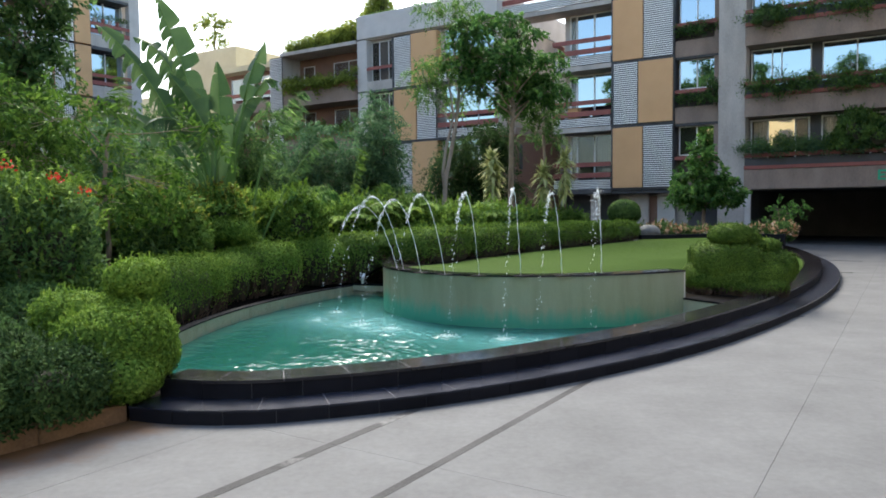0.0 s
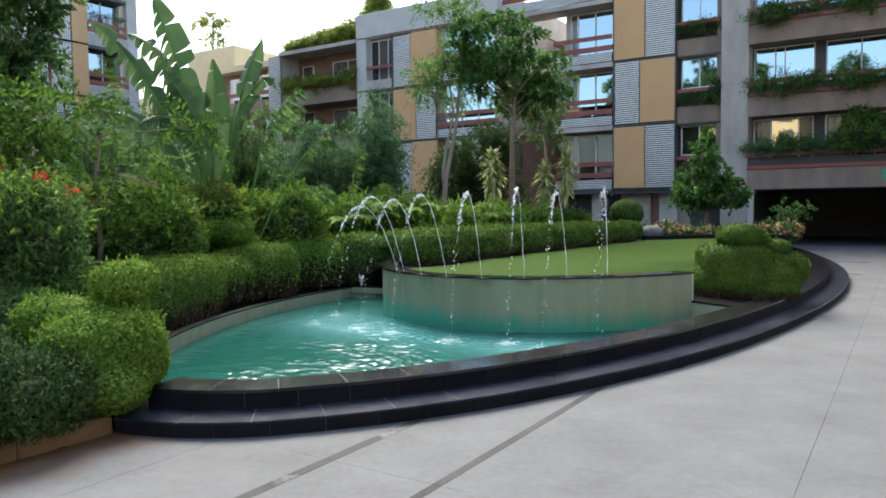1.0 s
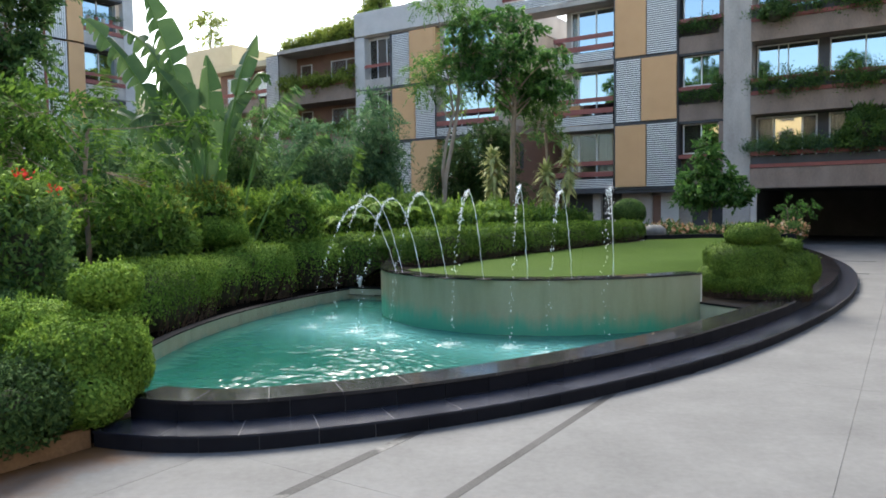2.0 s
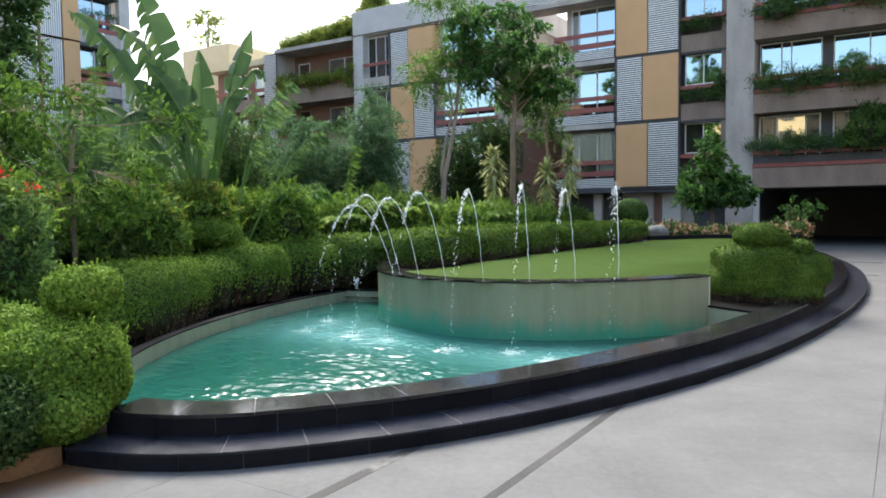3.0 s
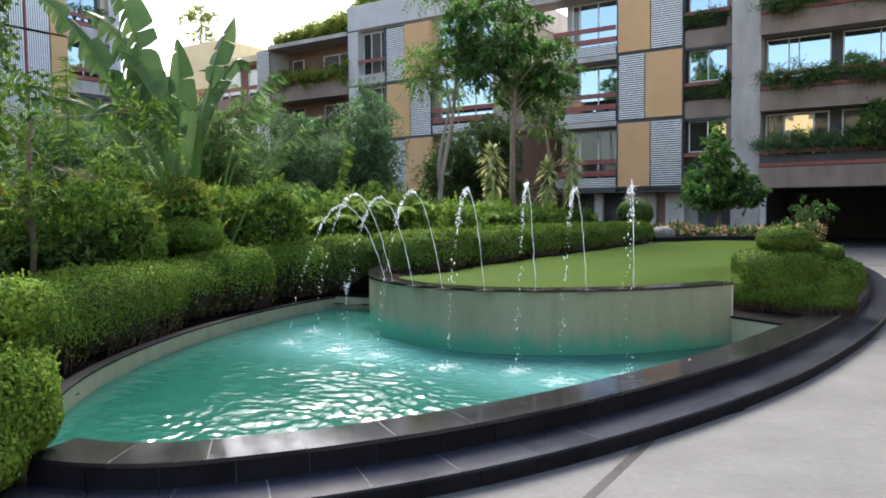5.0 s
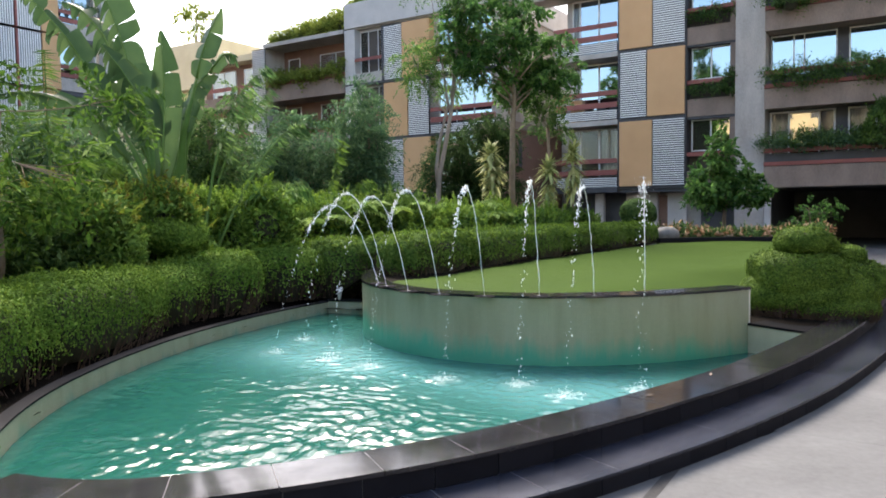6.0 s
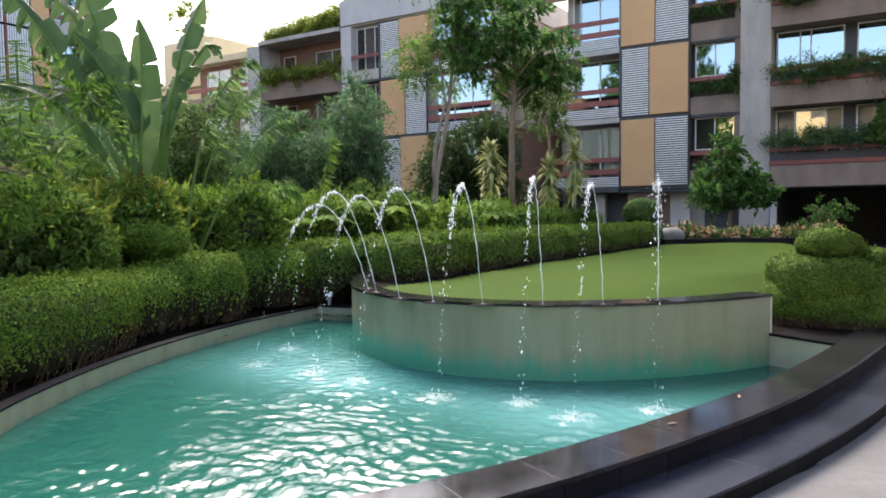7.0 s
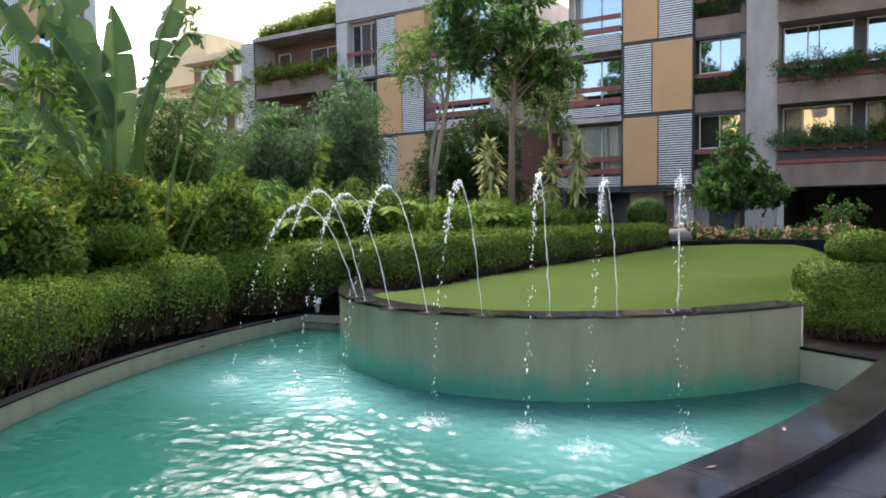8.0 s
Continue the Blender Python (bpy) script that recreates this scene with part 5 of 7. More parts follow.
for _z in (2.6, 5.8, 9.0):
    box_part("slab", (-39.0, 0.1, _z - 0.2), (-31.76, 1.2, _z + 0.6), M_FASCIA, wing)
    box_part("red_rail", (-39.0, 0.05, _z + 1.0), (-31.76, 0.14, _z + 1.25), M_RED, wing)
    for _u in (-38.2, -35.0):
        window(_u, _u + 2.4, -1.17, _z + 0.7, _z + 2.6, wing, (_u + 1.2,))
box_part("roof_room", (-44.0, 2.0, 11.0), (-38.6, 8.0, 14.4), M_CREAM, wing, "cream rendered roof room")
box_part("wall", (-66.0, 4.0, 0.0), (-52.0, 9.0, 9.0), M_CREAM, wing, "cream rendered wall")
box_part("wall", (-52.0, 2.6, 0.0), (-39.0, 9.0, 11.6), M_CREAM, wing, "cream rendered wall")

# west block: its long front faces the court
west = thing("apartment_building", "tall grey apartment block with ochre panels and white louvres", "building", (BO[0] - 38.3 * 0.8542, BO[1] + 38.3 * 0.5200, 0), BR)


def west_bay(y0, y1, z, kind):
    """One bay of the west front, from y0 to y1 along it, at one storey."""
    if kind == "pier":
        box_part("pier", (-0.3, y0, z), (0.12, y1, z + 3.2), M_CONC_LIGHT, west, "pale concrete pier")
    elif kind == "ochre":
        box_part("ochre_panel", (-0.3, y0, z + 0.04), (0.1, y1, z + 3.12), M_ORANGE, west, "flat ochre cladding panel")
    elif kind == "louvre":
        back = box_part("louvre_panel", (-0.3, y0, z + 0.04), (0.0, y1, z + 3.12), M_LOUVRE_BACK, west, "white louvre panel with upright slats")
        bm = bmesh.new()
        y = y0 + 0.02
        while y < y1 - 0.05:
            box(bm, (0.004, y, z + 0.05), (0.06, y + 0.07, z + 3.1))
            y += 0.13
        part("slat_field", bm, M_LOUVRE, back)
    else:
        box_part("spandrel", (-0.3, y0, z), (0.1, y1, z + 0.75), M_CONC, west)
        for a, b in ((0.8, 1.05), (1.3, 1.5)):
            box_part("red_rail", (0.02, y0, z + a), (0.12, y1, z + b), M_RED, west, "red oxide steel balcony rail")
        m = (y0 + y1) / 2
        w = box_part("window", (-0.7, m - 0.03, z + 0.75), (-0.6, m + 0.03, z + 2.94), M_WHITEFRAME, west, "white framed sliding window")
        for a, b in ((y0, y0 + 0.06), (y1 - 0.06, y1)):
            box_part("frame_post", (-0.7, a, z + 0.75), (-0.6, b, z + 3.0), M_WHITEFRAME, w)
        box_part("pane", (-0.66, y0 + 0.06, z + 0.75), (-0.65, y1 - 0.06, z + 2.94), M_GLASS, w)
        box_part("lintel", (-0.8, y0, z + 3.0), (0.1, y1, z + 3.2), M_DARKBAND, west)


box_part("wall", (-9.0, -25.0, 0.0), (-0.81, -6.5, 18.4), M_CONC, west, "grey concrete outer wall")
for _k, _z in enumerate((2.6, 5.8, 9.05, 12.25, 15.4)):
    _y = -6.5
    _seq = (("pier", 0.75), ("window", 2.7), ("ochre", 1.0), ("louvre", 1.35), ("red", 0.12), ("louvre", 1.2), ("pier", 0.6), ("window", 3.2), ("pier", 0.6), ("window", 3.0), ("ochre", 1.2), ("louvre", 1.3))
    for _kind, _w in _seq:
        if _kind == "red":
            box_part("red_post", (-0.3, _y - _w, _z), (0.1, _y, _z + 3.12), M_RED, west)
        else:
            west_bay(_y - _w, _y - 0.004, _z, _kind)
        _y -= _w
box_part("wall", (-0.8, -25.0, 0.0), (-0.32, -6.5, 2.58), M_CONC, west)

# the far side of the forecourt, seen only in the window glass
south = thing("apartment_building", "sunlit cream apartment block across the forecourt", "building", (-30.0, -56.0, 0), BR)
box_part("wall", (-50, -8, 0), (50, 0, 20.0), M_FAR, south, "cream rendered wall")
for _z in (3.0, 6.2, 9.4, 12.6, 15.8):
    for _u in range(-38, 38, 5):
        box_part("window", (_u, -0.02, _z), (_u + 2.4, 0.03, _z + 1.7), M_DARKBAND, south, "dark window band")

# an unseen plain block, added to dim the forecourt's right side
shade_block = thing("apartment_building", "unseen concrete block added to shade the forecourt", "building", (17.5, -10.0, 0))
box_part("wall", (0, -34, 0), (9, 35, 17.0), M_CONC, shade_block, "grey concrete outer wall")
box_part("roof", (-0.2, -34.2, 17.0), (9.2, 35.2, 17.3), M_CONC_LIGHT, shade_block)

# ---- planting ----


def gh(x, y):
    return ground_height(x, y)


# near shrubs in the kerbed planter
bush("cloud_topiary", "clipped two-tier cloud shrub with small bright leaves", "shrub", [((-3.08, 6.6, 0.62), (0.50, 0.52, 0.34), 2.3, 10), ((-3.02, 6.95, 1.17), (0.27, 0.27, 0.18), 2.4, 0), ((-2.84, 6.55, 0.48), (0.31, 0.36, 0.27), 2.2, 0), ((-3.0, 6.28, 0.36), (0.42, 0.34, 0.23), 2.2, 0), ((-3.66, 6.9, 0.8), (0.34, 0.34, 0.22), 2.5, 0)], 0.032, L_BRIGHT, 2.4, 0.05, lump=0.045, sheared=True, sprigs=700, sprig=0.08, mixed=L_LIT, tips=L_LIT)
bush("low_shrub", "loose low dark shrub behind the planter kerb", "shrub", [((-3.28, 5.84, 0.38), (0.48, 0.46, 0.30), 2.2, 20), ((-3.78, 5.26, 0.38), (0.48, 0.48, 0.28), 2.2, 0), ((-3.95, 6.0, 0.5), (0.5, 0.5, 0.36), 2.2, 0)], 0.046, L_SHADED, 2.0, 0.12, 0.46, "", 0.10, sprigs=260, sprig=0.17)
# hedges along the low pool wall
HEDGE = dict(bare=0.03, skirt=0.7, sheared=True, tips=L_LIT)
bush("box_hedge", "clipped dense rounded hedge beside the low pool wall", "hedge", [((-4.72, 11.75, 0.42), (0.66, 1.6, 0.62), 4.2, -3), ((-4.85, 9.9, 0.40), (0.62, 0.9, 0.6), 4.0, 6)], 0.040, L_BRIGHT, 2.5, 0.07, lump=0.045, sprigs=900, sprig=0.08, **{**HEDGE, "skirt": 0.5})
bush("cloud_topiary", "clipped two-tier cloud shrub behind the pool", "shrub", [((-4.15, 14.9, 0.5), (0.92, 0.74, 0.64), 3.0, 20), ((-4.6, 14.75, 1.40), (0.47, 0.46, 0.27), 2.5, 0), ((-4.55, 14.0, 0.38), (0.7, 0.8, 0.6), 3.0, 0)], 0.045, L_BRIGHT, 2.5, 0.07, lump=0.05, sprigs=600, sprig=0.08, **HEDGE)
bush("cloud_topiary", "clipped tiered cloud shrub behind the pool", "shrub", [((-3.3, 16.5, 0.5), (0.85, 0.6, 0.66), 3.0, 0), ((-3.72, 17.0, 1.34), (0.43, 0.42, 0.26), 2.3, 0)], 0.048, L_BRIGHT, 2.5, 0.07, lump=0.05, sprigs=450, sprig=0.08, **HEDGE)
for _x, _y, _z, _r in ((-2.3, 17.05, 0.52, 0.8), (-1.1, 16.9, 0.57, 0.72)):
    bush("box_hedge", "clipped hedge row behind the fountain corner", "hedge", [((_x, _y, _z), (_r, 0.6, 0.7), 3.4, 0)], 0.05, L_HEDGE, 2.5, 0.07, group="corner hedge", lump=0.045, sprigs=300, sprig=0.08, **HEDGE)
for _k in range(6):
    _t = _k / 5
    _x, _y = -0.35 + 5.75 * _t, 15.75 + 8.7 * _t
    bush("lawn_hedge", "clipped dense green hedge edging the lawn", "hedge", [((_x, _y, 0.86 - 0.1 * _t), (0.5, 1.16, 0.52), 4.0, -33)], 0.05, L_HEDGE, 2.3, 0.06, group="lawn hedge", bare=0.02, sprigs=400, sprig=0.07, skirt=0.25, sheared=True, tips=L_LIT)
# cloud shrub at the lawn's end
bush("cloud_topiary", "broad clipped cloud shrub in tiers beside the fountain wall", "shrub", [((5.0, 12.9, 0.56), (0.90, 0.68, 0.42), 2.2, 0), ((4.78, 12.8, 0.84), (0.58, 0.56, 0.33), 3.0, 0), ((5.66, 12.95, 0.70), (0.40, 0.46, 0.32), 2.2, 0), ((4.86, 12.75, 1.30), (0.37, 0.34, 0.20), 2.2, 0), ((5.2, 13.1, 1.19), (0.30, 0.27, 0.17), 2.1, 0), ((5.6, 13.0, 1.06), (0.22, 0.24, 0.15), 2.1, 0), ((5.15, 12.55, 0.36), (0.62, 0.40, 0.27), 2.1, 0)], 0.032, L_THUJA, 2.4, 0.03, 0.42, "", 0.018, bare=0.02, sprigs=500, sprig=0.05, skirt=0.2, sheared=True)

# shrub masses behind
SHRUBS = [
    (-6.1, 13.4, 1.32, (1.35, 0.9, 0.95), L_HEDGE, "green"), (-7.6, 12.6, 1.32, (1.2, 0.9, 0.95), L_HEDGE, "green"), (-9.2, 14.5, 1.4, (1.6, 1.4, 0.95), L_HEDGE, "green"), (-5.4, 15.35, 1.42, (1.0, 0.55, 0.85), L_BRIGHT, "bright green"),
    (-7.0, 15.4, 1.42, (1.0, 0.6, 0.85), L_BRIGHT, "bright green"), (-5.6, 17.4, 1.45, (1.1, 0.6, 0.85), L_BRIGHT, "bright green"), (-7.4, 17.3, 1.45, (1.4, 1.0, 0.85), L_BRIGHT, "bright green"), (-4.0, 16.9, 1.40, (0.9, 0.45, 0.8), L_BRIGHT, "bright green"),
    (-4.9, 18.9, 1.45, (1.2, 0.8, 0.8), L_BRIGHT, "bright green"), (-3.3, 19.5, 1.4, (1.3, 0.9, 0.75), L_BRIGHT, "bright green"), (-1.7, 19.8, 1.35, (1.2, 0.9, 0.75), L_HEDGE, "green"), (-0.2, 19.0, 1.2, (0.9, 0.7, 0.6), L_BRIGHT, "bright green"),
    (0.6, 21.0, 1.25, (1.1, 0.8, 0.6), L_BRIGHT, "bright green"), (2.0, 23.5, 1.2, (1.1, 0.8, 0.55), L_BRIGHT, "bright green"), (-11.5, 19.5, 1.4, (1.8, 1.6, 1.1), L_DARK, "dark"), (-6.4, 10.7, 0.95, (0.9, 0.8, 0.75), L_DARK, "dark"),
    (3.6, 25.6, 1.1, (0.9, 0.7, 0.5), L_HEDGE, "green"), (-5.6, 12.7, 0.8, (0.6, 0.6, 0.6), L_DARK, "dark"),
]
for _x, _y, _z, _r, _lf, _nm in SHRUBS:
    _near = _y < 16 and _z > 1.2
    bush("shrub", _nm + (" leafy garden shrub with yellow and reddish young leaves" if _near else " loose garden shrub in the planting bed"), "shrub", [((_x, _y, _z - 0.25), (_r[0], _r[1], _r[2]), 2.2, 0), ((_x + 0.5 * _r[0], _y - 0.3, _z + 0.1), (_r[0] * 0.6, _r[1] * 0.6, _r[2] * 0.75), 2.2, 0), ((_x - 0.5 * _r[0], _y + 0.2, _z + 0.05), (_r[0] * 0.6, _r[1] * 0.6, _r[2] * 0.8), 2.2, 0)], 0.12 if _near else 0.11, _lf, 1.8, 0.24, 0.36, "garden shrubs", 0.16, sprigs=300, sprig=0.30, mixed=(L_BRIGHT if _lf is not L_BRIGHT else L_TREE) if _near or _lf is L_BRIGHT else None, tips=L_YOUNG if _near else L_LIT if _lf is L_BRIGHT else None)
# left foreground shrubs
red = bush("flowering_shrub", "tall shrub with red flower clusters", "shrub", [((-5.3, 8.7, 1.5), (0.75, 0.7, 0.7), 2.2, 0), ((-6.2, 8.9, 1.3), (0.8, 0.8, 0.9), 2.2, 0), ((-4.7, 8.5, 1.3), (0.5, 0.5, 0.72), 2.2, 0)], 0.085, L_DARK, 1.6, 0.2, 0.38, "", 0.14, sprigs=320, sprig=0.26, mixed=L_HEDGE, tips=L_LIT)
_p = np.array([(-0.1, 0.0, 0.0), (0.55, -0.1, -0.16), (0.82, 0.0, -0.33), (0.5, -0.15, -0.42), (-0.45, 0.0, -0.1)]) + np.array([0.237, -0.2, 2.3])
_p = np.repeat(_p, 26, 0) + RNG.normal(size=(130, 3)) * np.array([0.06, 0.05, 0.03])
tagged(link_mesh("blossom", leaf_mesh("blossom", _p, RNG.normal(size=_p.shape), 0.045, 0.7), L_RED, red, "bright red flower clusters"), kind="stuff")
bush("shrub", "dark shaded shrub under the trees", "shrub", [((-4.5, 7.7, 0.5), (0.6, 0.6, 0.5), 2.2, 0), ((-5.3, 7.2, 0.6), (0.7, 0.6, 0.6), 2.2, 0), ((-4.6, 6.6, 0.45), (0.5, 0.5, 0.45), 2.2, 0)], 0.06, L_DARK, 1.6, 0.12, 0.45)

# trees
tree("garden_tree", "slender tree with bright lime-green leaf sprays", (-5.9, 12.0, gh(-5.9, 12.0)), [(0, 0, -0.1), (0.1, 0, 0.9), (0.0, 0.1, 1.9), (0.15, 0, 2.8)], [(0.6, (-1.2, 0.1, 2.5), (0.8, 0.6, 0.6)), (0.75, (0.8, -0.3, 2.0), (0.8, 0.5, 0.5)), (0.9, (-0.4, -0.2, 3.1), (0.9, 0.6, 0.5)), (1.0, (1.9, -0.5, 2.85), (0.45, 0.35, 0.3)), (0.8, (-1.5, 0.2, 3.4), (0.6, 0.5, 0.4)), (0.5, (0.2, -0.5, 1.7), (0.9, 0.5, 0.5))], L_LIME, 0.115, 130, 0.05, 0.5, 0.42, 18)
tree("garden_tree", "dense dark green broadleaf tree", (-9.9, 16.3, gh(-9.9, 16.3)), [(0, 0, -0.1), (0.1, 0, 1.6), (0.0, 0.1, 3.4), (0.2, 0, 5.0)], [(0.7, (-1.3, -0.2, 5.0), (1.3, 0.9, 0.8)), (0.85, (0.35, -0.3, 5.2), (0.85, 0.8, 0.6)), (1.0, (-0.2, -0.2, 6.4), (1.5, 1.0, 0.9)), (0.9, (0.75, 0, 6.3), (0.8, 0.7, 0.7)), (0.6, (0.0, -0.4, 4.0), (0.8, 0.7, 0.5)), (0.5, (-0.8, -0.4, 3.2), (1.1, 0.7, 0.6)), (0.75, (0.6, -0.3, 4.4), (0.7, 0.6, 0.6)), (0.6, (0.5, -0.3, 3.4), (0.65, 0.6, 0.5))], L_DARK, 0.17, 130, 0.16, 0.5, 0.45, 18)
tree("garden_tree", "lime-green leafy tree among the shrubs", (-8.2, 12.6, gh(-8.2, 12.6)), [(0, 0, -0.1), (0.1, 0, 1.0), (0.0, 0.1, 2.0), (0.15, 0, 3.0)], [(0.6, (-0.9, -0.2, 2.3), (1.0, 0.7, 0.7)), (0.8, (0.8, -0.3, 2.4), (0.9, 0.7, 0.6)), (1.0, (0.0, 0, 3.2), (1.1, 0.8, 0.55)), (0.5, (0.3, -0.4, 1.6), (0.9, 0.6, 0.5))], L_LIME, 0.11, 125, 0.07, 0.5, 0.40, 20)
tree("garden_tree", "dark leafy tree against the west building", (-12.6, 19.0, gh(-12.6, 19.0)), [(0, 0, -0.1), (0.1, 0, 1.2), (0.0, 0.1, 2.6), (0.2, 0, 3.8)], [(0.5, (-1.2, -0.2, 2.2), (1.3, 0.8, 0.8)), (0.7, (1.0, -0.3, 2.4), (1.2, 0.8, 0.8)), (0.9, (-0.2, -0.2, 3.4), (1.5, 0.9, 0.8)), (1.0, (0.6, 0, 4.3), (1.1, 0.8, 0.7))], L_DARK, 0.15, 140, 0.12, 0.5, 0.45, 16)
tree("garden_tree", "dark leafy understorey tree in the planting bed", (-9.4, 11.2, gh(-9.4, 11.2)), [(0, 0, -0.1), (0.1, 0, 0.9), (0.0, 0.1, 1.8), (0.2, 0, 2.6)], [(0.4, (-0.8, -0.2, 1.4), (1.0, 0.7, 0.7)), (0.6, (1.0, -0.3, 1.5), (1.0, 0.7, 0.7)), (0.9, (-0.2, -0.2, 2.4), (1.2, 0.8, 0.6)), (1.0, (0.9, 0, 2.8), (0.8, 0.6, 0.5))], L_DARK, 0.13, 150, 0.09, 0.5, 0.45, 16)
# feathery trees before the middle block
for _x, _y, _h, _w, _lf, _tone in ((-5.2, 24.0, 3.4, 1.3, L_BLUE, "blue-green"), (-3.4, 23.6, 3.8, 1.1, L_BLUE, "blue-green"), (-2.55, 24.4, 4.2, 0.6, L_BLUE, "blue-green"), (-7.3, 25.0, 3.3, 1.3, L_BLUE, "blue-green"), (0.2, 30.0, 4.0, 1.4, L_SHADED, "dark green"), (-9.9, 23.0, 4.0, 1.5, L_BLUE, "blue-green"), (1.3, 31.0, 4.6, 1.4, L_SHADED, "dark green"), (-8.2, 20.5, 2.6, 1.2, L_DARK, "dark green"), (-6.3, 21.3, 4.2, 0.9, L_DARK, "dark green"), (-12.5, 25.0, 4.6, 1.8, L_DARK, "dark green"), (-2.6, 25.6, 5.2, 0.45, L_BLUE, "blue-green")):
    _g = gh(_x, _y)
    _lobe = [(0.25 + 0.75 * _k / 8, (_w * (0.35 + 0.6 * ((_k * 3) % 5) / 4) * math.cos(2.4 * _k + _x), 0.6 * math.sin(2.4 * _k + _x), _h * (0.28 + 0.68 * _k / 8)), (_w * 0.5 * (1 - 0.04 * _k), 0.6, 0.42)) for _k in range(9)]
    tree("feathery_tree", _tone + " feathery tree with fine drooping leaves", (_x, _y, _g), [(0, 0, -0.1), (0.1, 0, _h * 0.3), (0.0, 0.1, _h * 0.6), (0.1, 0, _h * 0.9)], _lobe, _lf, 0.17, 210, 0.07, 0.85, 0.24, 26, 0.45, group="feathery trees")


def crown_lobes(spots, radii, depth, start):
    """Limbs to the lobes of a crown: (x, z) of each, set at uneven depths; the lower ones leave the trunk first."""
    z0, z1 = min(z for x, z in spots), max(z for x, z in spots)
    return [(start + (1 - start) * (z - z0) / (z1 - z0), (x, depth * math.sin(2.4 * k + 0.5), z), tuple(r * (0.85 + 0.3 * ((k * 7) % 5) / 4) for r in radii)) for k, (x, z) in enumerate(spots)]


_spots = [(-2.2, 6.4), (-1.6, 6.7), (-2.55, 6.05), (-1.1, 6.3), (-1.9, 5.8), (-0.8, 5.7), (-1.3, 5.2), (-2.3, 5.4), (-0.9, 6.9), (-2.25, 8.5), (-1.4, 8.3), (-0.9, 8.6), (-0.8, 7.7), (-1.3, 7.4)]
_root = tree("court_tree", "tall slim tree with a forked pale trunk and sparse crown", (-0.55, 27.0, gh(-0.45, 27)), [(0, 0, -0.1), (0.03, 0, 1.3), (0.1, 0, 2.3), (0.32, 0.1, 3.3), (0.55, 0.1, 4.6), (0.8, 0, 7.6)], [(s0, (c[0] + 1.85, c[1], c[2]), r) for s0, c, r in crown_lobes(_spots, (0.55, 0.45, 0.26), 0.6, 0.72)], L_TREE, 0.13, 190, 0.10, 0.55, 0.34, 16, 0.3, bark=M_BARK_PALE)
_bm = bmesh.new()
tube(_bm, [(0.06, 0, 1.7), (0.0, -0.05, 2.5), (0.12, -0.1, 3.4), (0.42, -0.1, 4.6), (0.2, 0, 6.2), (-0.1, 0, 8.2)], [0.07, 0.062, 0.055, 0.045, 0.03, 0.012], 8)
part("trunk", _bm, M_BARK_PALE, _root, "second pale stem of the fork", smooth=True)
_spots = [(-0.9, 8.0), (0.0, 8.0), (-1.5, 7.5), (-0.6, 7.3), (0.4, 7.3), (-1.9, 7.0), (-1.1, 6.8), (-0.1, 6.6), (0.9, 6.75), (-1.6, 6.3), (1.45, 6.4), (0.5, 6.1), (-0.5, 6.1), (1.65, 5.8), (1.05, 5.75), (-1.2, 5.7), (0.3, 5.5), (1.35, 5.25), (-0.6, 5.35), (0.2, 5.0)]
tree("court_tree", "tree with a straight trunk and layered dense green crown", (1.97, 27.0, gh(1.95, 27)), [(0, 0, -0.1), (0.0, 0, 1.8), (0.03, 0, 3.6), (0.1, 0.0, 4.8), (0.1, 0, 6.9)], crown_lobes(_spots, (0.70, 0.58, 0.25), 0.9, 0.6), L_COURT, 0.17, 165, 0.12, 0.36, 0.5, 16, 0.45)
tree("court_tree", "small dark tree leaning beside the building", (3.6, 28.2, gh(3.6, 28.2)), [(0, 0, -0.1), (-0.05, 0, 1.2), (-0.2, 0, 2.6), (-0.3, 0.0, 3.9)], [(0.8, (-0.5, 0, 4.2), (0.55, 0.5, 0.5)), (1.0, (-0.2, 0, 4.8), (0.65, 0.6, 0.5)), (0.9, (0.1, 0.2, 3.9), (0.45, 0.4, 0.45))], L_DARK, 0.13, 150, 0.09, 0.4, 0.45, 16, 0.3)
tree("court_tree", "dense rounded broadleaf tree beside the garage", (9.7, 28.9, gh(9.6, 28.9)), [(0, 0, -0.1), (0.0, 0, 0.6), (0.05, 0, 1.2), (0.0, 0.0, 2.0)], [(0.6, (-0.75, -0.2, 1.55), (0.75, 0.7, 0.55)), (0.7, (0.8, -0.2, 1.55), (0.75, 0.7, 0.55)), (0.9, (-0.4, 0, 2.1), (0.8, 0.7, 0.6)), (1.0, (0.4, 0, 2.2), (0.75, 0.7, 0.55)), (1.0, (0.0, 0, 2.95), (0.5, 0.5, 0.45)), (1.0, (-0.15, 0, 3.55), (0.28, 0.28, 0.3)), (0.5, (0, -0.5, 1.4), (0.9, 0.5, 0.4))], L_COURT, 0.2, 120, 0.08, 0.35, 0.5, 16, 0.2)
tree("young_tree", "thin-leaved young tree in the bed before the garage", (11.8, 27.0, gh(11.5, 26.9)), [(0, 0, -0.1), (0.0, 0, 0.5), (0.05, 0, 0.9), (0.0, 0.0, 1.4)], [(0.8, (-0.4, 0, 0.8), (0.5, 0.5, 0.4)), (0.9, (0.4, 0, 1.1), (0.5, 0.5, 0.35)), (1.0, (0.0, 0, 1.4), (0.35, 0.3, 0.2)), (1.0, (0.75, 0, 1.45), (0.3, 0.2, 0.1))], L_COURT, 0.12, 130, 0.04, 0.35, 0.42, 14, 0.1)
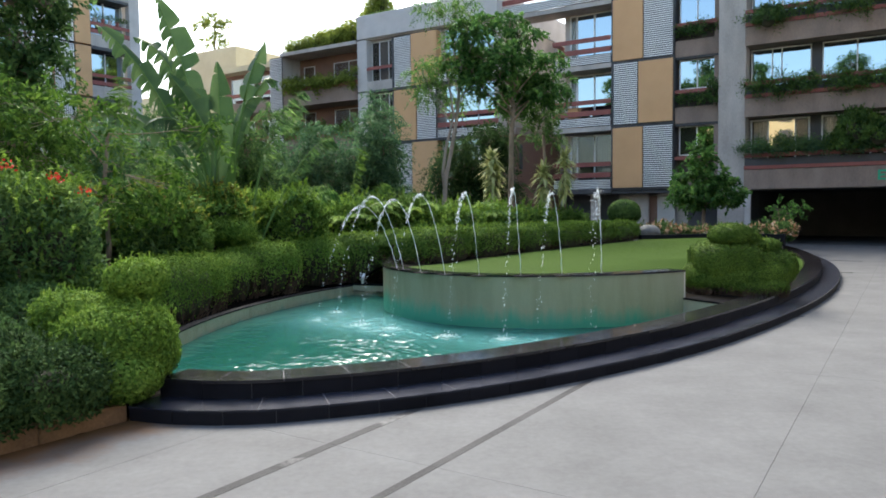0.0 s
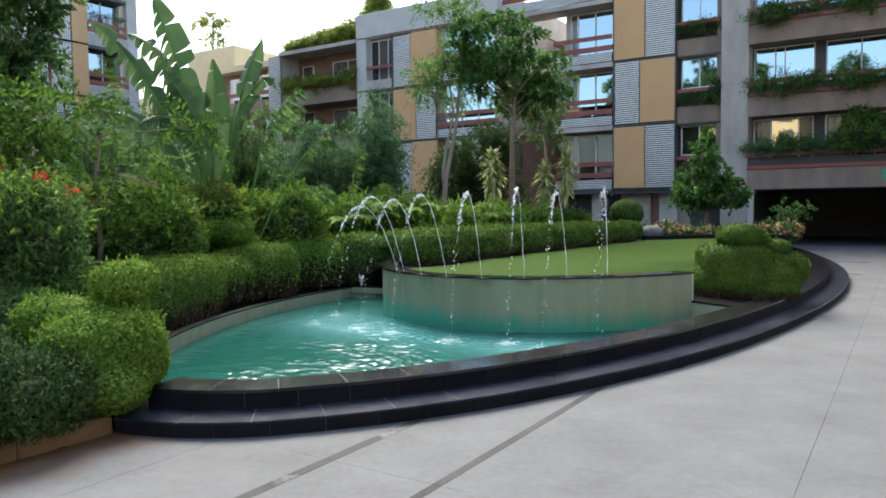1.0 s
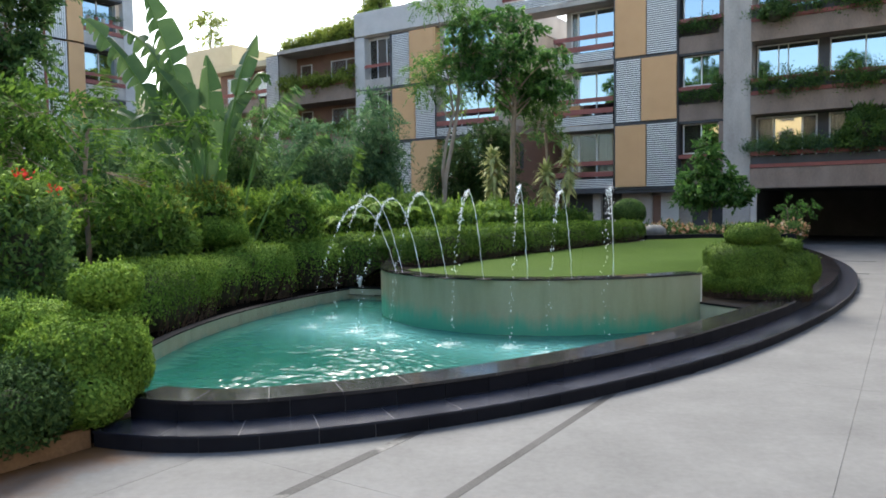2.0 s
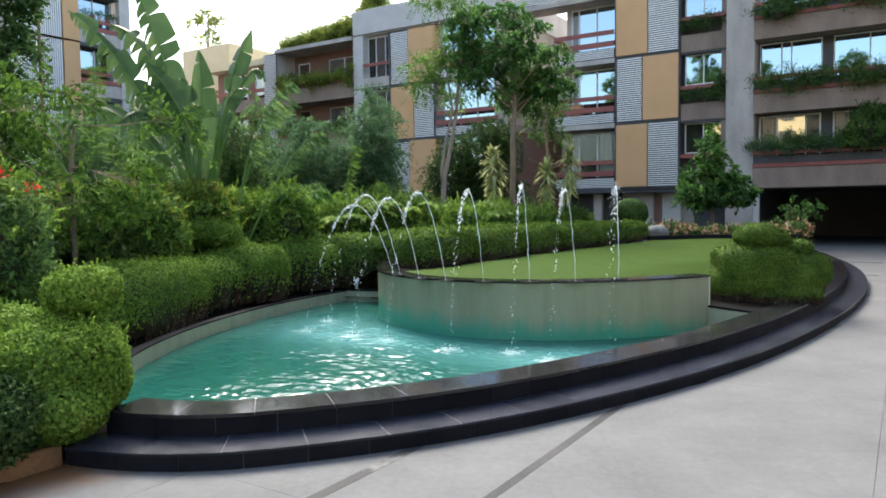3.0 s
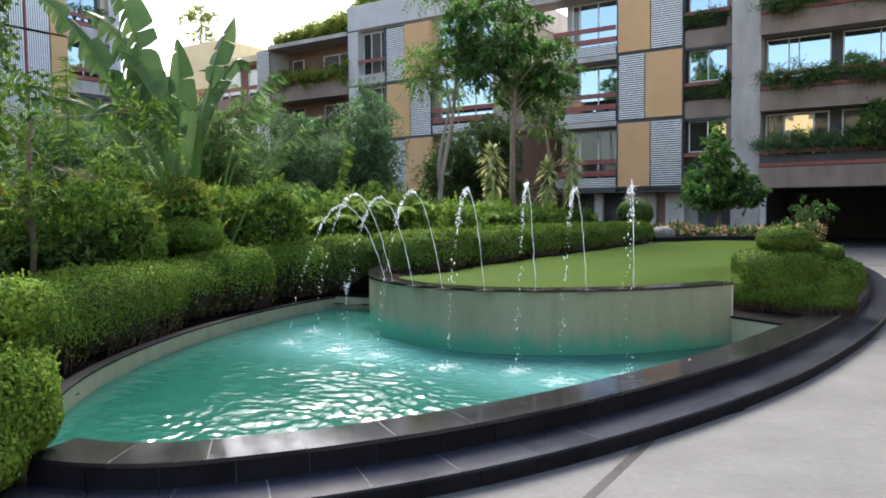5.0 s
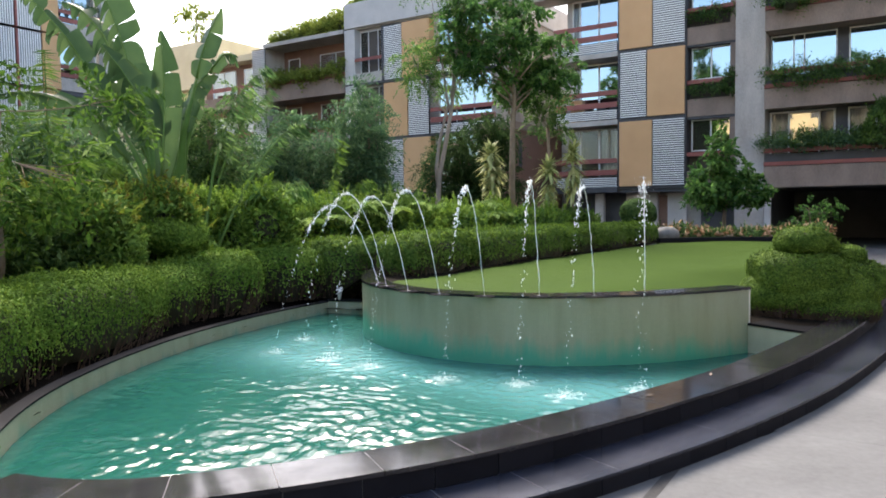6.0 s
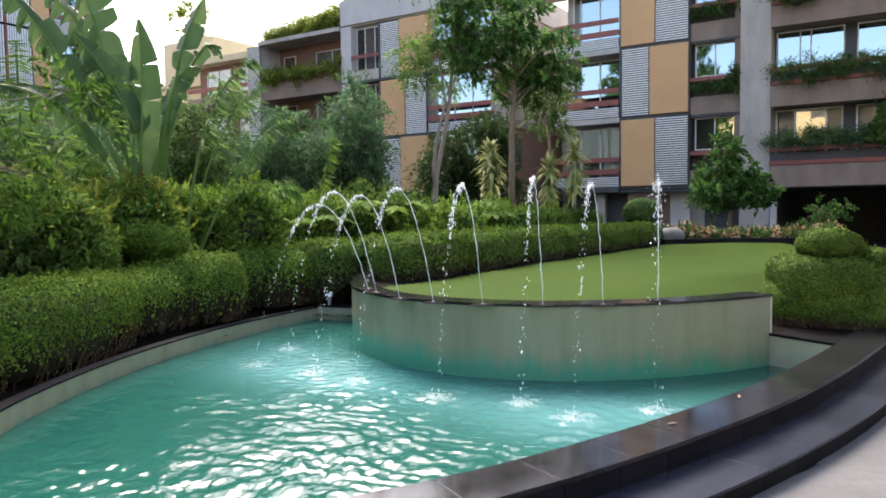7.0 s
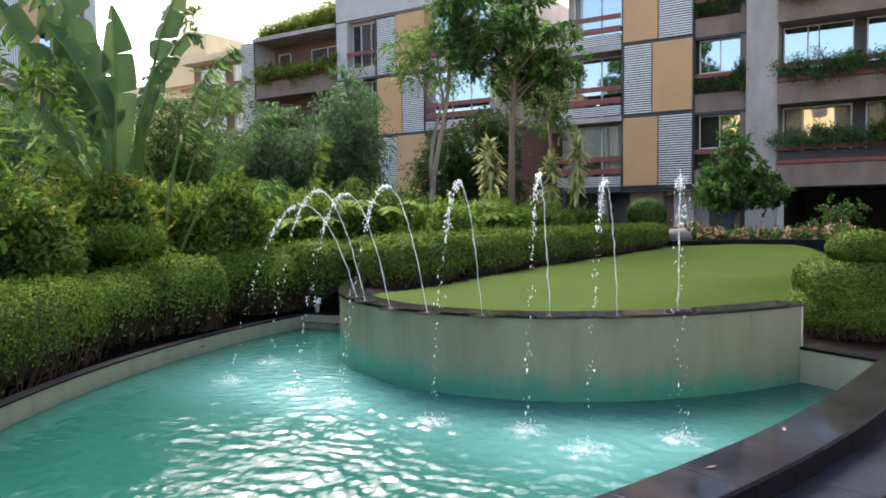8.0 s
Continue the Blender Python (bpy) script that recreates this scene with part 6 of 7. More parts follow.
bush("ball_tree", "small clipped ball tree on a thin stem", "tree", [((6.15, 27.0, 1.58), (0.58, 0.58, 0.46), 2.1, 0)], 0.06, L_DARK, 2.2, 0.06, sheared=True)
for _k in range(9):
    _x = 6.85 + 0.55 * _k
    _y, _r = 26.4 - 0.1 * _k + 0.25 * math.sin(_k * 2.1), 0.24 + 0.08 * math.sin(_k * 1.7) - (0.1 if _k in (4, 5) else 0.0)
    _cr = bush("croton", "green croton shrub with peach and cream leaves", "shrub", [((_x, _y, 0.85), (0.42, 0.4, _r), 2.1, 0)], 0.10, L_DARK, 1.3, 0.14, 0.4, group="crotons", sprigs=14)
    _p, _n = blob_points([((0, 0, 0.85 - gh(_x, _y)), (0.48, 0.46, _r + 0.08), 2.1, 0)], 140, 0.1, 0.06)
    _ok = (_n[:, 2] > -0.3) & (lumps(_p + _x, 1.6)[:, 0] > 0.0)
    _p, _n = _p[_ok], _n[_ok]
    tagged(link_mesh("pale_foliage", leaf_mesh("pale_foliage", _p, _n + RNG.normal(size=_p.shape) * 0.7, 0.16, 0.42, face=_n), L_CROTON, _cr, "peach and cream coloured leaves"), kind="stuff")
_bm = bmesh.new()
blob_core(_bm, ((0, 0, 0), (0.42, 0.34, 0.27), 2.3, 20), 1.0, 12)
bmesh.ops.remove_doubles(_bm, verts=_bm.verts, dist=0.002)
boulder = tagged(part("boulder", _bm, M_STONE, smooth=True), "grey rounded boulder at the lawn's edge", "boulder")
boulder.matrix_basis = pose(6.75, 25.75, gh(6.75, 25.75) + 0.18)
_edge = arc_chain(6.2, 24.55, 16, [(1.6, -16), (1.8, -14), (1.3, -26)])
tagged(part("lawn_kerb", ribbon_block(_edge, offset(_edge, 0.18), 0.45, 0.83), M_GRANITE), "low dark stone kerb behind the lawn", "kerb", kind="structure")


def rosette_plant(at, stems):
    """Strap-leaved plant: heads of arching striped leaves on thin stems. stems: (top x, top y, height)."""
    root = thing("dracaena", "strap-leaved plant with yellow-striped drooping leaves", "plant", at, group="strap-leaved plants")
    bm = bmesh.new()
    for sx, sy, h in stems:
        tube(bm, [(sx * 0.3, sy * 0.3, -0.1), (sx * 0.8, sy * 0.8, h * 0.5), (sx, sy, h)], [0.07, 0.055, 0.05], 7)
    part("stem", bm, M_BARK, root)
    V, Q = [], []
    for sx, sy, h in stems:
        for _ in range(210):
            a, zz = RNG.uniform(0, 6.28), 0.12 - 1.4 * RNG.uniform() ** 1.7
            el = RNG.uniform(-0.3, 1.35) if zz > -0.35 else RNG.uniform(-0.9, 0.4)
            L = RNG.uniform(0.5, 0.82) * (1.0 if zz > -0.5 else 0.72)
            d = np.array([math.cos(a), math.sin(a), 0.0])
            s = np.array([-d[1], d[0], 0.0])
            base = np.array([sx, sy, h + zz * 0.9])
            i0 = len(V)
            for t, w in ((0, 0.03), (0.35, 0.05), (0.7, 0.04), (1.0, 0.004)):
                p = base + d * L * t * math.cos(el) * 0.8 + np.array([0, 0, L * (t * math.sin(el) - 0.32 * t * t)])
                V += [p + s * w, p - s * w]
            for k in range(3):
                Q.append((i0 + 2 * k, i0 + 2 * k + 1, i0 + 2 * k + 3, i0 + 2 * k + 2))
    tagged(link_mesh("foliage", np_mesh("foliage", np.array(V), np.array(Q)), L_YUCCA, root), kind="stuff")


rosette_plant((1.22, 26.0, gh(1.15, 26)), [(0.0, 0, 2.75), (0.1, 0.1, 2.2)])
rosette_plant((3.1, 26.2, gh(3.1, 26.2)), [(0.0, 0, 2.3)])
rosette_plant((3.83, 26.0, gh(3.8, 26)), [(0.0, 0, 2.75)])


def curve_at(a, b, c, t):
    """A point on the bow from a to c that leans to b, and its direction."""
    return a * (1 - t) ** 2 + b * (2 * t * (1 - t)) + c * t * t, ((b - a) * (1 - t) + (c - b) * t).normalized()


def paddle_leaf(bm, neck, mid, tip, width, tears, side):
    """A long paddle leaf; each half of its blade is torn along the side veins into strips, which narrow and hang."""
    a, b, c = Vector(neck), Vector(mid), Vector(tip)
    for sg in (1, -1):
        rag = tears * (1.0 if sg < 0 else 0.6)
        cuts = [0.0]
        while cuts[-1] < 1:
            cuts.append(min(1.0, cuts[-1] + RNG.uniform(0.02, 0.055) + (1 - rag) * RNG.uniform(0.1, 0.5)))
        for t0, t1 in zip(cuts, cuts[1:]):
            hang, pinch = RNG.uniform(0.1, 1.5) * rag, min(0.42, RNG.uniform(0.15, 0.5) * rag)
            short, curl = 1 - RNG.uniform(0, 0.3) * rag, RNG.normal() * 0.12 * rag
            m = max(2, int((t1 - t0) * 40) + 1)
            rows = []
            for i in range(m + 1):
                row = []
                for k in range(6):
                    f = k / 5
                    t = t0 + (t1 - t0) * (0.5 + (i / m - 0.5) * (1 - 2 * pinch * f * f))
                    p, d = curve_at(a, b, c, t)
                    s = d.cross(Vector(side)).normalized()
                    up = s.cross(d).normalized()
                    w = width * (math.sin(math.pi * min(1, 0.06 + t * 0.92)) ** (0.45 + 0.5 * t)) * short
                    fall = Vector((0, 0, -hang * w * f * f)) + up * ((-0.35 * math.sin(f * 1.8) + curl * f * f) * w)
                    row.append(bm.verts.new(p + s * sg * w * f * (1 - 0.4 * hang * f) + fall + d * (0.3 * w * f)))
                rows.append(row)
            for lo, hi in zip(rows, rows[1:]):
                for k in range(5):
                    q4 = (lo[k], hi[k], hi[k + 1], lo[k + 1])
                    bm.faces.new(q4 if sg < 0 else q4[::-1])


def banana(at, leaves):
    root = thing("traveller_palm", "large traveller palm with torn paddle-shaped leaves", "palm", at)
    for k, (neck, mid, tip, w, tears) in enumerate(leaves):
        bm = bmesh.new()
        foot = Vector((max(-0.16, min(0.16, neck[0] * 0.3)), 0.05 * ((k * 3) % 4 - 1.5), -0.05))
        pts = [foot, Vector((foot.x * 0.9 + neck[0] * 0.1, foot.y, neck[2] * 0.4)), Vector((foot.x * 0.65 + neck[0] * 0.35, (foot.y + neck[1]) / 2, neck[2] * 0.72)), Vector(neck)]
        tube(bm, pts, [0.13, 0.105, 0.058, 0.026], 8)
        part("stalk", bm, L_STALK, root, "green leaf stalk", smooth=True)
        bm = bmesh.new()
        lean = 0.35 * math.sin(k * 2.3)
        paddle_leaf(bm, neck, mid, tip, w, tears, (0.25 * lean, -1, 0.3 + lean))
        bl = part("blade", bm, L_BANANA, root, smooth=True)
        bm = bmesh.new()
        tube(bm, [curve_at(Vector(neck), Vector(mid), Vector(tip), q)[0] + Vector((0, -0.012, 0)) for q in (0, 0.25, 0.5, 0.75, 0.95)], [0.026, 0.020, 0.015, 0.010, 0.004], 6)
        part("midrib", bm, L_RIB, bl, "pale green midrib", smooth=True)


_bx, _by = -5.3, 16.2
banana((_bx, _by, gh(_bx, _by)), [
    ((-0.72, -0.20, 2.93), (-1.58, -0.40, 4.89), (-2.45, -0.50, 5.44), 0.32, 0.95),
    ((-0.55, 0.11, 3.04), (-1.09, 0.21, 5.22), (-1.96, 0.21, 5.33), 0.34, 0.95),
    ((-0.25, -0.10, 2.82), (-0.71, -0.10, 4.78), (-1.20, -0.30, 6.09), 0.45, 0.9),
    ((-0.16, 0.32, 2.50), (-0.65, 0.53, 4.35), (-1.53, 0.85, 4.89), 0.42, 0.95),
    ((0.02, -0.30, 1.95), (0.24, -0.40, 3.4), (0.16, -0.45, 4.6), 0.30, 0.2),
    ((0.03, -0.35, 2.7), (-0.2, -0.50, 3.55), (-0.85, -0.60, 4.35), 0.52, 0.85),
    ((0.55, 0.21, 3.86), (0.65, 0.32, 4.57), (1.00, 0.42, 5.22), 0.27, 0.5),
    ((0.55, 0.42, 3.59), (1.04, 0.53, 4.89), (1.22, 0.64, 4.13), 0.19, 0.9),
    ((0.33, 0.11, 2.82), (0.49, 0.21, 4.13), (0.93, 0.32, 3.91), 0.23, 1.0),
    ((-0.28, -0.10, 2.6), (-0.82, -0.30, 3.91), (-1.53, -0.50, 3.15), 0.34, 1.0),
    ((-0.44, 0.21, 2.39), (-1.09, 0.32, 4.13), (-1.85, 0.42, 4.24), 0.32, 1.0),
    ((0.16, 0.37, 2.8), (0.2, 0.53, 3.4), (0.49, 0.64, 4.02), 0.30, 0.7),
    ((-0.65, -0.10, 2.28), (-1.53, -0.30, 3.91), (-2.94, -0.50, 3.48), 0.23, 0.9)])


def fern_palm(at, fronds, length, leaf, label, steep=0.0, leaflet=0.30):
    """A palm of arching fronds with narrow leaflets."""
    root = thing("fern_palm", label, "palm", at, group="fern palms")
    bm = bmesh.new()
    Ps, Ds = [], []
    for k in range(fronds):
        a = 2 * math.pi * k / fronds + RNG.uniform(-0.2, 0.2)
        L = length * RNG.uniform(0.8, 1.15)
        rise = RNG.uniform(0.5, 1.0) + steep
        out = 0.85 / (1 + steep)
        pts = []
        for i in range(9):
            t = i / 8
            pts.append(Vector((math.cos(a) * L * t * out, math.sin(a) * L * t * out, 0.1 + L * (rise * t - (0.75 - 0.25 * min(steep, 1)) * rise * t * t))))
        tube(bm, pts, [0.02 - 0.0018 * i for i in range(9)], 5)
        for i in range(46):
            t = 0.12 + 0.86 * i / 45
            f = t * 8
            j = min(int(f), 7)
            p = pts[j].lerp(pts[j + 1], f - j)
            d = (pts[j + 1] - pts[j]).normalized()
            s = Vector((-math.sin(a), math.cos(a), 0)) * (1 if i % 2 else -1)
            w = (d * 0.55 + s + Vector((0, 0, -0.25))).normalized()
            Ps.append(p + w * 0.13)
            Ds.append(w)
    tagged(part("ribwork", bm, L_STEM, root), kind="stuff")
    tagged(link_mesh("foliage", leaf_mesh("foliage", np.array([list(p) for p in Ps]), np.array([list(p) for p in Ds]), leaflet, 0.13, face=np.tile([0, 0, 1.0], (len(Ps), 1))), leaf, root), kind="stuff")


fern_palm((-3.2, 18.9, gh(-3.2, 18.9) + 0.7), 9, 1.9, L_BRIGHT, "low palm with long arching feathered fronds")
fern_palm((-1.3, 19.4, gh(-1.3, 19.4) + 0.8), 11, 1.6, L_BRIGHT, "low palm with long arching feathered fronds")
fern_palm((0.3, 20.2, gh(0.3, 20.2) + 0.7), 11, 1.4, L_HEDGE, "low palm with long arching feathered fronds")


def frond_palm(at, fronds, leaf, label):
    """A palm of a few very long fronds with hanging leaflets: (middle, tip) of each from its foot."""
    root = thing("feather_palm", label, "palm", at, group="feather palms")
    for mid, tip in fronds:
        bm = bmesh.new()
        a, b, c = Vector((0, 0, 0)), Vector(mid), Vector(tip)
        pts = [curve_at(a, b, c, i / 12) for i in range(13)]
        tube(bm, [p for p, d in pts], [0.04 - 0.0028 * i for i in range(13)], 6)
        rib = part("rib", bm, L_RIB, root, "pale green frond rib", smooth=True)
        P, D = [], []
        for i in range(76):
            t = 0.42 + 0.58 * i / 75
            p, d = curve_at(a, b, c, t)
            s = d.cross(Vector((0, 0, 1))).normalized() * (1 if i % 2 else -1)
            w = (d * 0.6 + s * RNG.uniform(0.35, 0.9) + Vector((0, 0, -0.75))).normalized()
            ln = 0.42 * math.sin(math.pi * min(1, 0.15 + 0.8 * t))
            P.append(list(p + w * ln * 0.5))
            D.append(list(w))
        tagged(link_mesh("leaf_fringe", leaf_mesh("leaf_fringe", np.array(P), np.array(D), 0.42, 0.11), leaf, rib), kind="stuff")


frond_palm((-4.75, 16.3, gh(-4.75, 16.3)), [((0.3, 0, 3.8), (1.45, -0.1, 4.05)), ((1.35, 0.5, 3.5), (1.95, 0.7, 3.0)), ((-0.9, 0.3, 2.4), (-2.0, 0.4, 2.6))], L_DARK, "tall palm with a few long feathered fronds")
frond_palm((-5.8, 19.4, gh(-5.8, 19.4) + 0.4), [((0.6, 0, 2.9), (1.75, 0, 3.6)), ((-0.7, 0.3, 2.4), (-1.7, 0.4, 3.0)), ((-0.3, -0.3, 2.7), (-0.8, -0.6, 3.6)), ((1.0, 0.3, 1.5), (2.4, 0.3, 1.5))], L_DARK, "tall palm with a few long feathered fronds")
frond_palm((-4.2, 17.2, gh(-4.2, 17.2)), [((0.65, -0.1, 2.3), (1.45, -0.2, 1.75)), ((-0.7, 0.1, 2.2), (-1.5, 0.1, 1.9)), ((0.2, -0.3, 2.0), (0.6, -0.9, 1.8))], L_TREE, "low palm with a few arching feathered fronds")
frond_palm((-7.9, 17.0, gh(-7.9, 17.0) + 0.5), [((0.6, 0, 2.4), (1.6, -0.2, 2.9)), ((-0.7, -0.2, 2.3), (-1.6, -0.3, 2.8)), ((0.1, -0.3, 2.6), (0.4, -0.8, 3.8)), ((0.7, -0.4, 1.5), (1.7, -0.8, 1.7))], L_HEDGE, "tall palm with a few long feathered fronds")
frond_palm((-3.1, 20.2, gh(-3.1, 20.2) + 0.4), [((0.4, -0.3, 1.5), (1.3, -0.5, 1.5)), ((-0.5, -0.3, 1.7), (-1.5, -0.4, 1.6)), ((0.2, 0, 1.9), (0.5, -0.1, 2.5)), ((-0.6, 0, 1.3), (-1.8, 0.1, 1.2))], L_HEDGE, "low palm with a few long feathered fronds")

# balcony and roof planting


def on_block(u, v):
    """A place in the plan from the building's own axes: along the front, and out from it."""
    a = radians(BR)
    return BO[0] + u * math.cos(a) + v * math.sin(a), BO[1] + u * math.sin(a) - v * math.cos(a)


for _z, _n, _sz, _rise, _hang in ((4.3, 17000, 0.10, 0.55, 0.3), (7.15, 13000, 0.10, 0.45, 0.75), (10.25, 9000, 0.10, 0.42, 0.7)):
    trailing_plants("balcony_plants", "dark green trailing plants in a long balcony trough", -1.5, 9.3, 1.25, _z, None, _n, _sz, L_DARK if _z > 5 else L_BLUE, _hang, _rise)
    trailing_plants("balcony_plants", "bright green feathery plants in a long balcony trough", -1.45, 9.2, 1.15, _z + 0.06, None, _n // 2, _sz * 1.1, L_HEDGE, _hang * 0.8, _rise)
for _u, _z, _r in ((3.0, 4.75, (0.75, 0.5, 0.9)), (3.9, 4.5, (0.7, 0.5, 0.7)), (2.6, 4.2, (0.5, 0.45, 0.45))):
    _x, _y = on_block(_u, 1.6)
    bush("balcony_shrub", "large green shrub spilling over the balcony front", "shrub", [((_x, _y, _z), _r, 2.1, BR)], 0.13, L_DARK, 1.6, 0.2, 0.4, "balcony shrubs", 0.16, foot=_z - 0.1, sprigs=50, sprig=0.3, mixed=L_HEDGE)
_x, _y = on_block(-0.4, 1.65)
bush("hanging_shrub", "round dark shrub hanging over the balcony rail", "shrub", [((_x, _y, 9.85), (0.62, 0.5, 0.6), 2.1, BR)], 0.13, L_DARK, 1.5, 0.16, 0.35, "", 0.1, foot=9.78, sprigs=40)
_x, _y = on_block(-2.85, 0.75)
bush("ledge_plant", "spiky green plant on the window ledge", "plant", [((_x, _y, 7.1), (0.3, 0.25, 0.4), 2.1, BR)], 0.16, L_DARK, 1.0, 0.12, 0.25, "", 0.1, foot=6.58, sprigs=25, sprig=0.4)
for _z in (6.65, 9.95):
    trailing_plants("balcony_plants", "small green plants on a window ledge", -4.7, -2.4, 0.35, _z + 0.25, None, 1500, 0.12, L_DARK, 0.25, 0.5)
trailing_plants("balcony_plants", "green trailing plants along the wing balcony", -30.4, -24.2, 1.1, 10.0, None, 6000, 0.18, L_YELLOW, 0.6, 0.6)
trailing_plants("balcony_plants", "green trailing plants along the wing balcony", -30.4, -24.2, 1.1, 6.9, None, 3500, 0.18, L_HEDGE, 0.5, 0.5)
for _u, _v, _h, _r in ((-29.6, 0.3, 0.6, 1.1), (-28.0, 0.1, 0.8, 1.2), (-26.5, 0.2, 0.9, 1.3), (-25.0, 0.0, 1.2, 1.2), (-27.2, -1.6, 1.4, 1.4), (-25.2, -2.2, 2.6, 1.3), (-24.4, -1.5, 3.3, 0.9)):
    _x, _y = on_block(_u, _v)
    bush("roof_shrub", "overgrown yellow-green shrub of the roof garden", "shrub", [((_x, _y, 12.3 + _h * 0.45), (_r, 0.9, _h * 0.6 + 0.2), 2.1, BR), ((_x + 0.4, _y - 0.2, 12.3 + _h * 0.8), (_r * 0.6, 0.6, _h * 0.45), 2.1, BR)], 0.17, L_YELLOW, 1.8, 0.3, 0.4, "roof garden", 0.2, foot=12.28)
for _u in (-23.2, -22.0, -20.4, -18.5):
    _x, _y = on_block(_u, 0.3)
    bush("roof_shrub", "low green plant along the roof parapet", "shrub", [((_x, _y, 13.65), (0.6, 0.4, 0.3), 2.1, BR)], 0.15, L_TREE, 1.5, 0.2, 0.4, "roof garden", 0.1, foot=12.3)

# things on the balconies


def balcony_chair(u, v, z, turn):
    root = thing("balcony_chair", "small dark metal chair on a balcony", "chair", group="balcony chairs")
    root.matrix_basis = pose(*BO, 0, 0, BR) @ pose(u, -v, z, 0, 0, turn)
    box_part("seat", (-0.21, -0.21, 0.43), (0.21, 0.21, 0.47), M_DARKBAND, root, "", 0.008)
    box_part("backrest", (-0.21, 0.18, 0.55), (0.21, 0.21, 0.88), M_DARKBAND, root, "", 0.008)
    for x in (-0.19, 0.17):
        for y in (-0.19, 0.17):
            box_part("leg", (x, y, 0.0), (x + 0.025, y + 0.025, 0.43 if y < 0 else 0.9), M_DARKBAND, root)


balcony_chair(-9.0, -0.15, 5.94, 20)
balcony_chair(-8.5, -0.1, 5.94, -15)
_bx0 = thing("storage_box", "ochre wooden box on a balcony floor", "box")
_bx0.matrix_basis = pose(*BO, 0, 0, BR) @ pose(-10.2, 0.1, 5.94)
box_part("body", (-0.3, -0.2, 0.0), (0.3, 0.2, 1.05), M_ORANGE, _bx0, "", 0.02)
box_part("lid", (-0.32, -0.22, 1.05), (0.32, 0.22, 1.1), M_ORANGE, _bx0, "", 0.01)
for _k in range(5):
    _pt = thing("flower_pot", "small potted plant on the balcony rail", "pot", group="rail pots")
    _pt.matrix_basis = pose(BO[0] - 38.3 * 0.8542, BO[1] + 38.3 * 0.5200, 0, 0, 0, BR) @ pose(0.07, -7.6 - 0.5 * _k, 13.75)
    _bm = bmesh.new()
    tube(_bm, [(0, 0, 0), (0, 0, 0.22), (0, 0, 0.25)], [0.09, 0.13, 0.14], 10)
    part("pot", _bm, M_RED if _k % 2 else M_CONC_LIGHT, _pt)
    _q = RNG.normal(size=(120, 3)) * np.array([0.13, 0.16, 0.12]) + np.array([0, 0, 0.4])
    tagged(link_mesh("foliage", leaf_mesh("foliage", _q, RNG.normal(size=_q.shape), 0.11, 0.5), L_DARK, _pt), kind="stuff")
for _x, _y, _r in ((2.35, 9.15, 70), (1.62, 8.46, 10)):
    _lf = thing("fallen_leaf", "small dry leaf lying on the granite rim", "leaf", (_x, _y, RIM_H + 0.003), _r, group="fallen leaves")
    _bm = bmesh.new()
    _v = [_bm.verts.new(p) for p in ((-0.04, 0, 0.003), (0.0, 0.014, 0.008), (0.042, 0.0, 0.012), (0.0, -0.014, 0.008), (0.0, 0.0, 0.001))]
    for _i in range(4):
        _bm.faces.new((_v[_i], _v[(_i + 1) % 4], _v[4]))
    part("blade", _bm, M_BARK, _lf)
# a treetop far behind the cream roofs
tree("far_tree", "distant thin treetop behind the cream roofs", (-21.0, 62.0, -2.2), [(0, 0, -0.1), (0.1, 0, 8), (0.0, 0.1, 14), (0.2, 0, 19.6)], [(0.97, (0.0, 0, 20.2), (1.0, 0.8, 0.5)), (1.0, (-0.9, 0, 19.8), (0.7, 0.6, 0.3)), (0.95, (1.1, 0, 19.9), (0.6, 0.5, 0.3)), (0.9, (0.1, 0, 18.5), (1.4, 0.8, 0.5))], L_YELLOW, 0.3, 60, 0.08, 0.6, 0.4, 12)

# trees across the forecourt, seen only in the window glass
for _k in range(17):
    _x, _y, _h = -84 + 4.6 * _k, -36 - 2.5 * _k + 4 * math.sin(2.1 * _k), 27 + 5 * math.sin(1.7 * _k + 0.5) + 3 * math.sin(0.6 * _k)
    tree("forecourt_tree", "tall spreading tree across the forecourt", (_x, _y, 0), [(0, 0, -0.1), (0.1, 0, _h * 0.35), (0, 0.1, _h * 0.6), (0.1, 0, _h * 0.8)], [(0.6, (-2.2, 0, _h * 0.70), (2.6, 1.8, 2.0)), (0.7, (2.3, 0.4, _h * 0.72), (2.6, 1.8, 2.0)), (1.0, (0, 0, _h * 0.92), (2.4, 2.0, 1.5)), (0.8, (0.5, -1.2, _h * 0.8), (2.6, 1.8, 1.8))], L_DARK, 0.6, 24, 0.3, 0.9, 0.5, 10, 0.3, group="forecourt trees")
tree("forecourt_tree", "tall spreading tree across the forecourt", (-28, -4, 0), [(0, 0, -0.1), (0.1, 0, 3.9), (0, 0.1, 6.6), (0.1, 0, 8.8)], [(0.6, (-1.9, 0, 7.5), (2.2, 1.8, 1.5)), (0.7, (2.0, 0.4, 7.7), (2.2, 1.8, 1.5)), (1.0, (0, 0, 9.9), (2.2, 2.0, 1.4)), (0.8, (0.5, -1.2, 8.6), (1.8, 1.8, 1.3))], L_DARK, 0.5, 26, 0.3, 0.9, 0.5, 10, 0.3, group="forecourt trees")

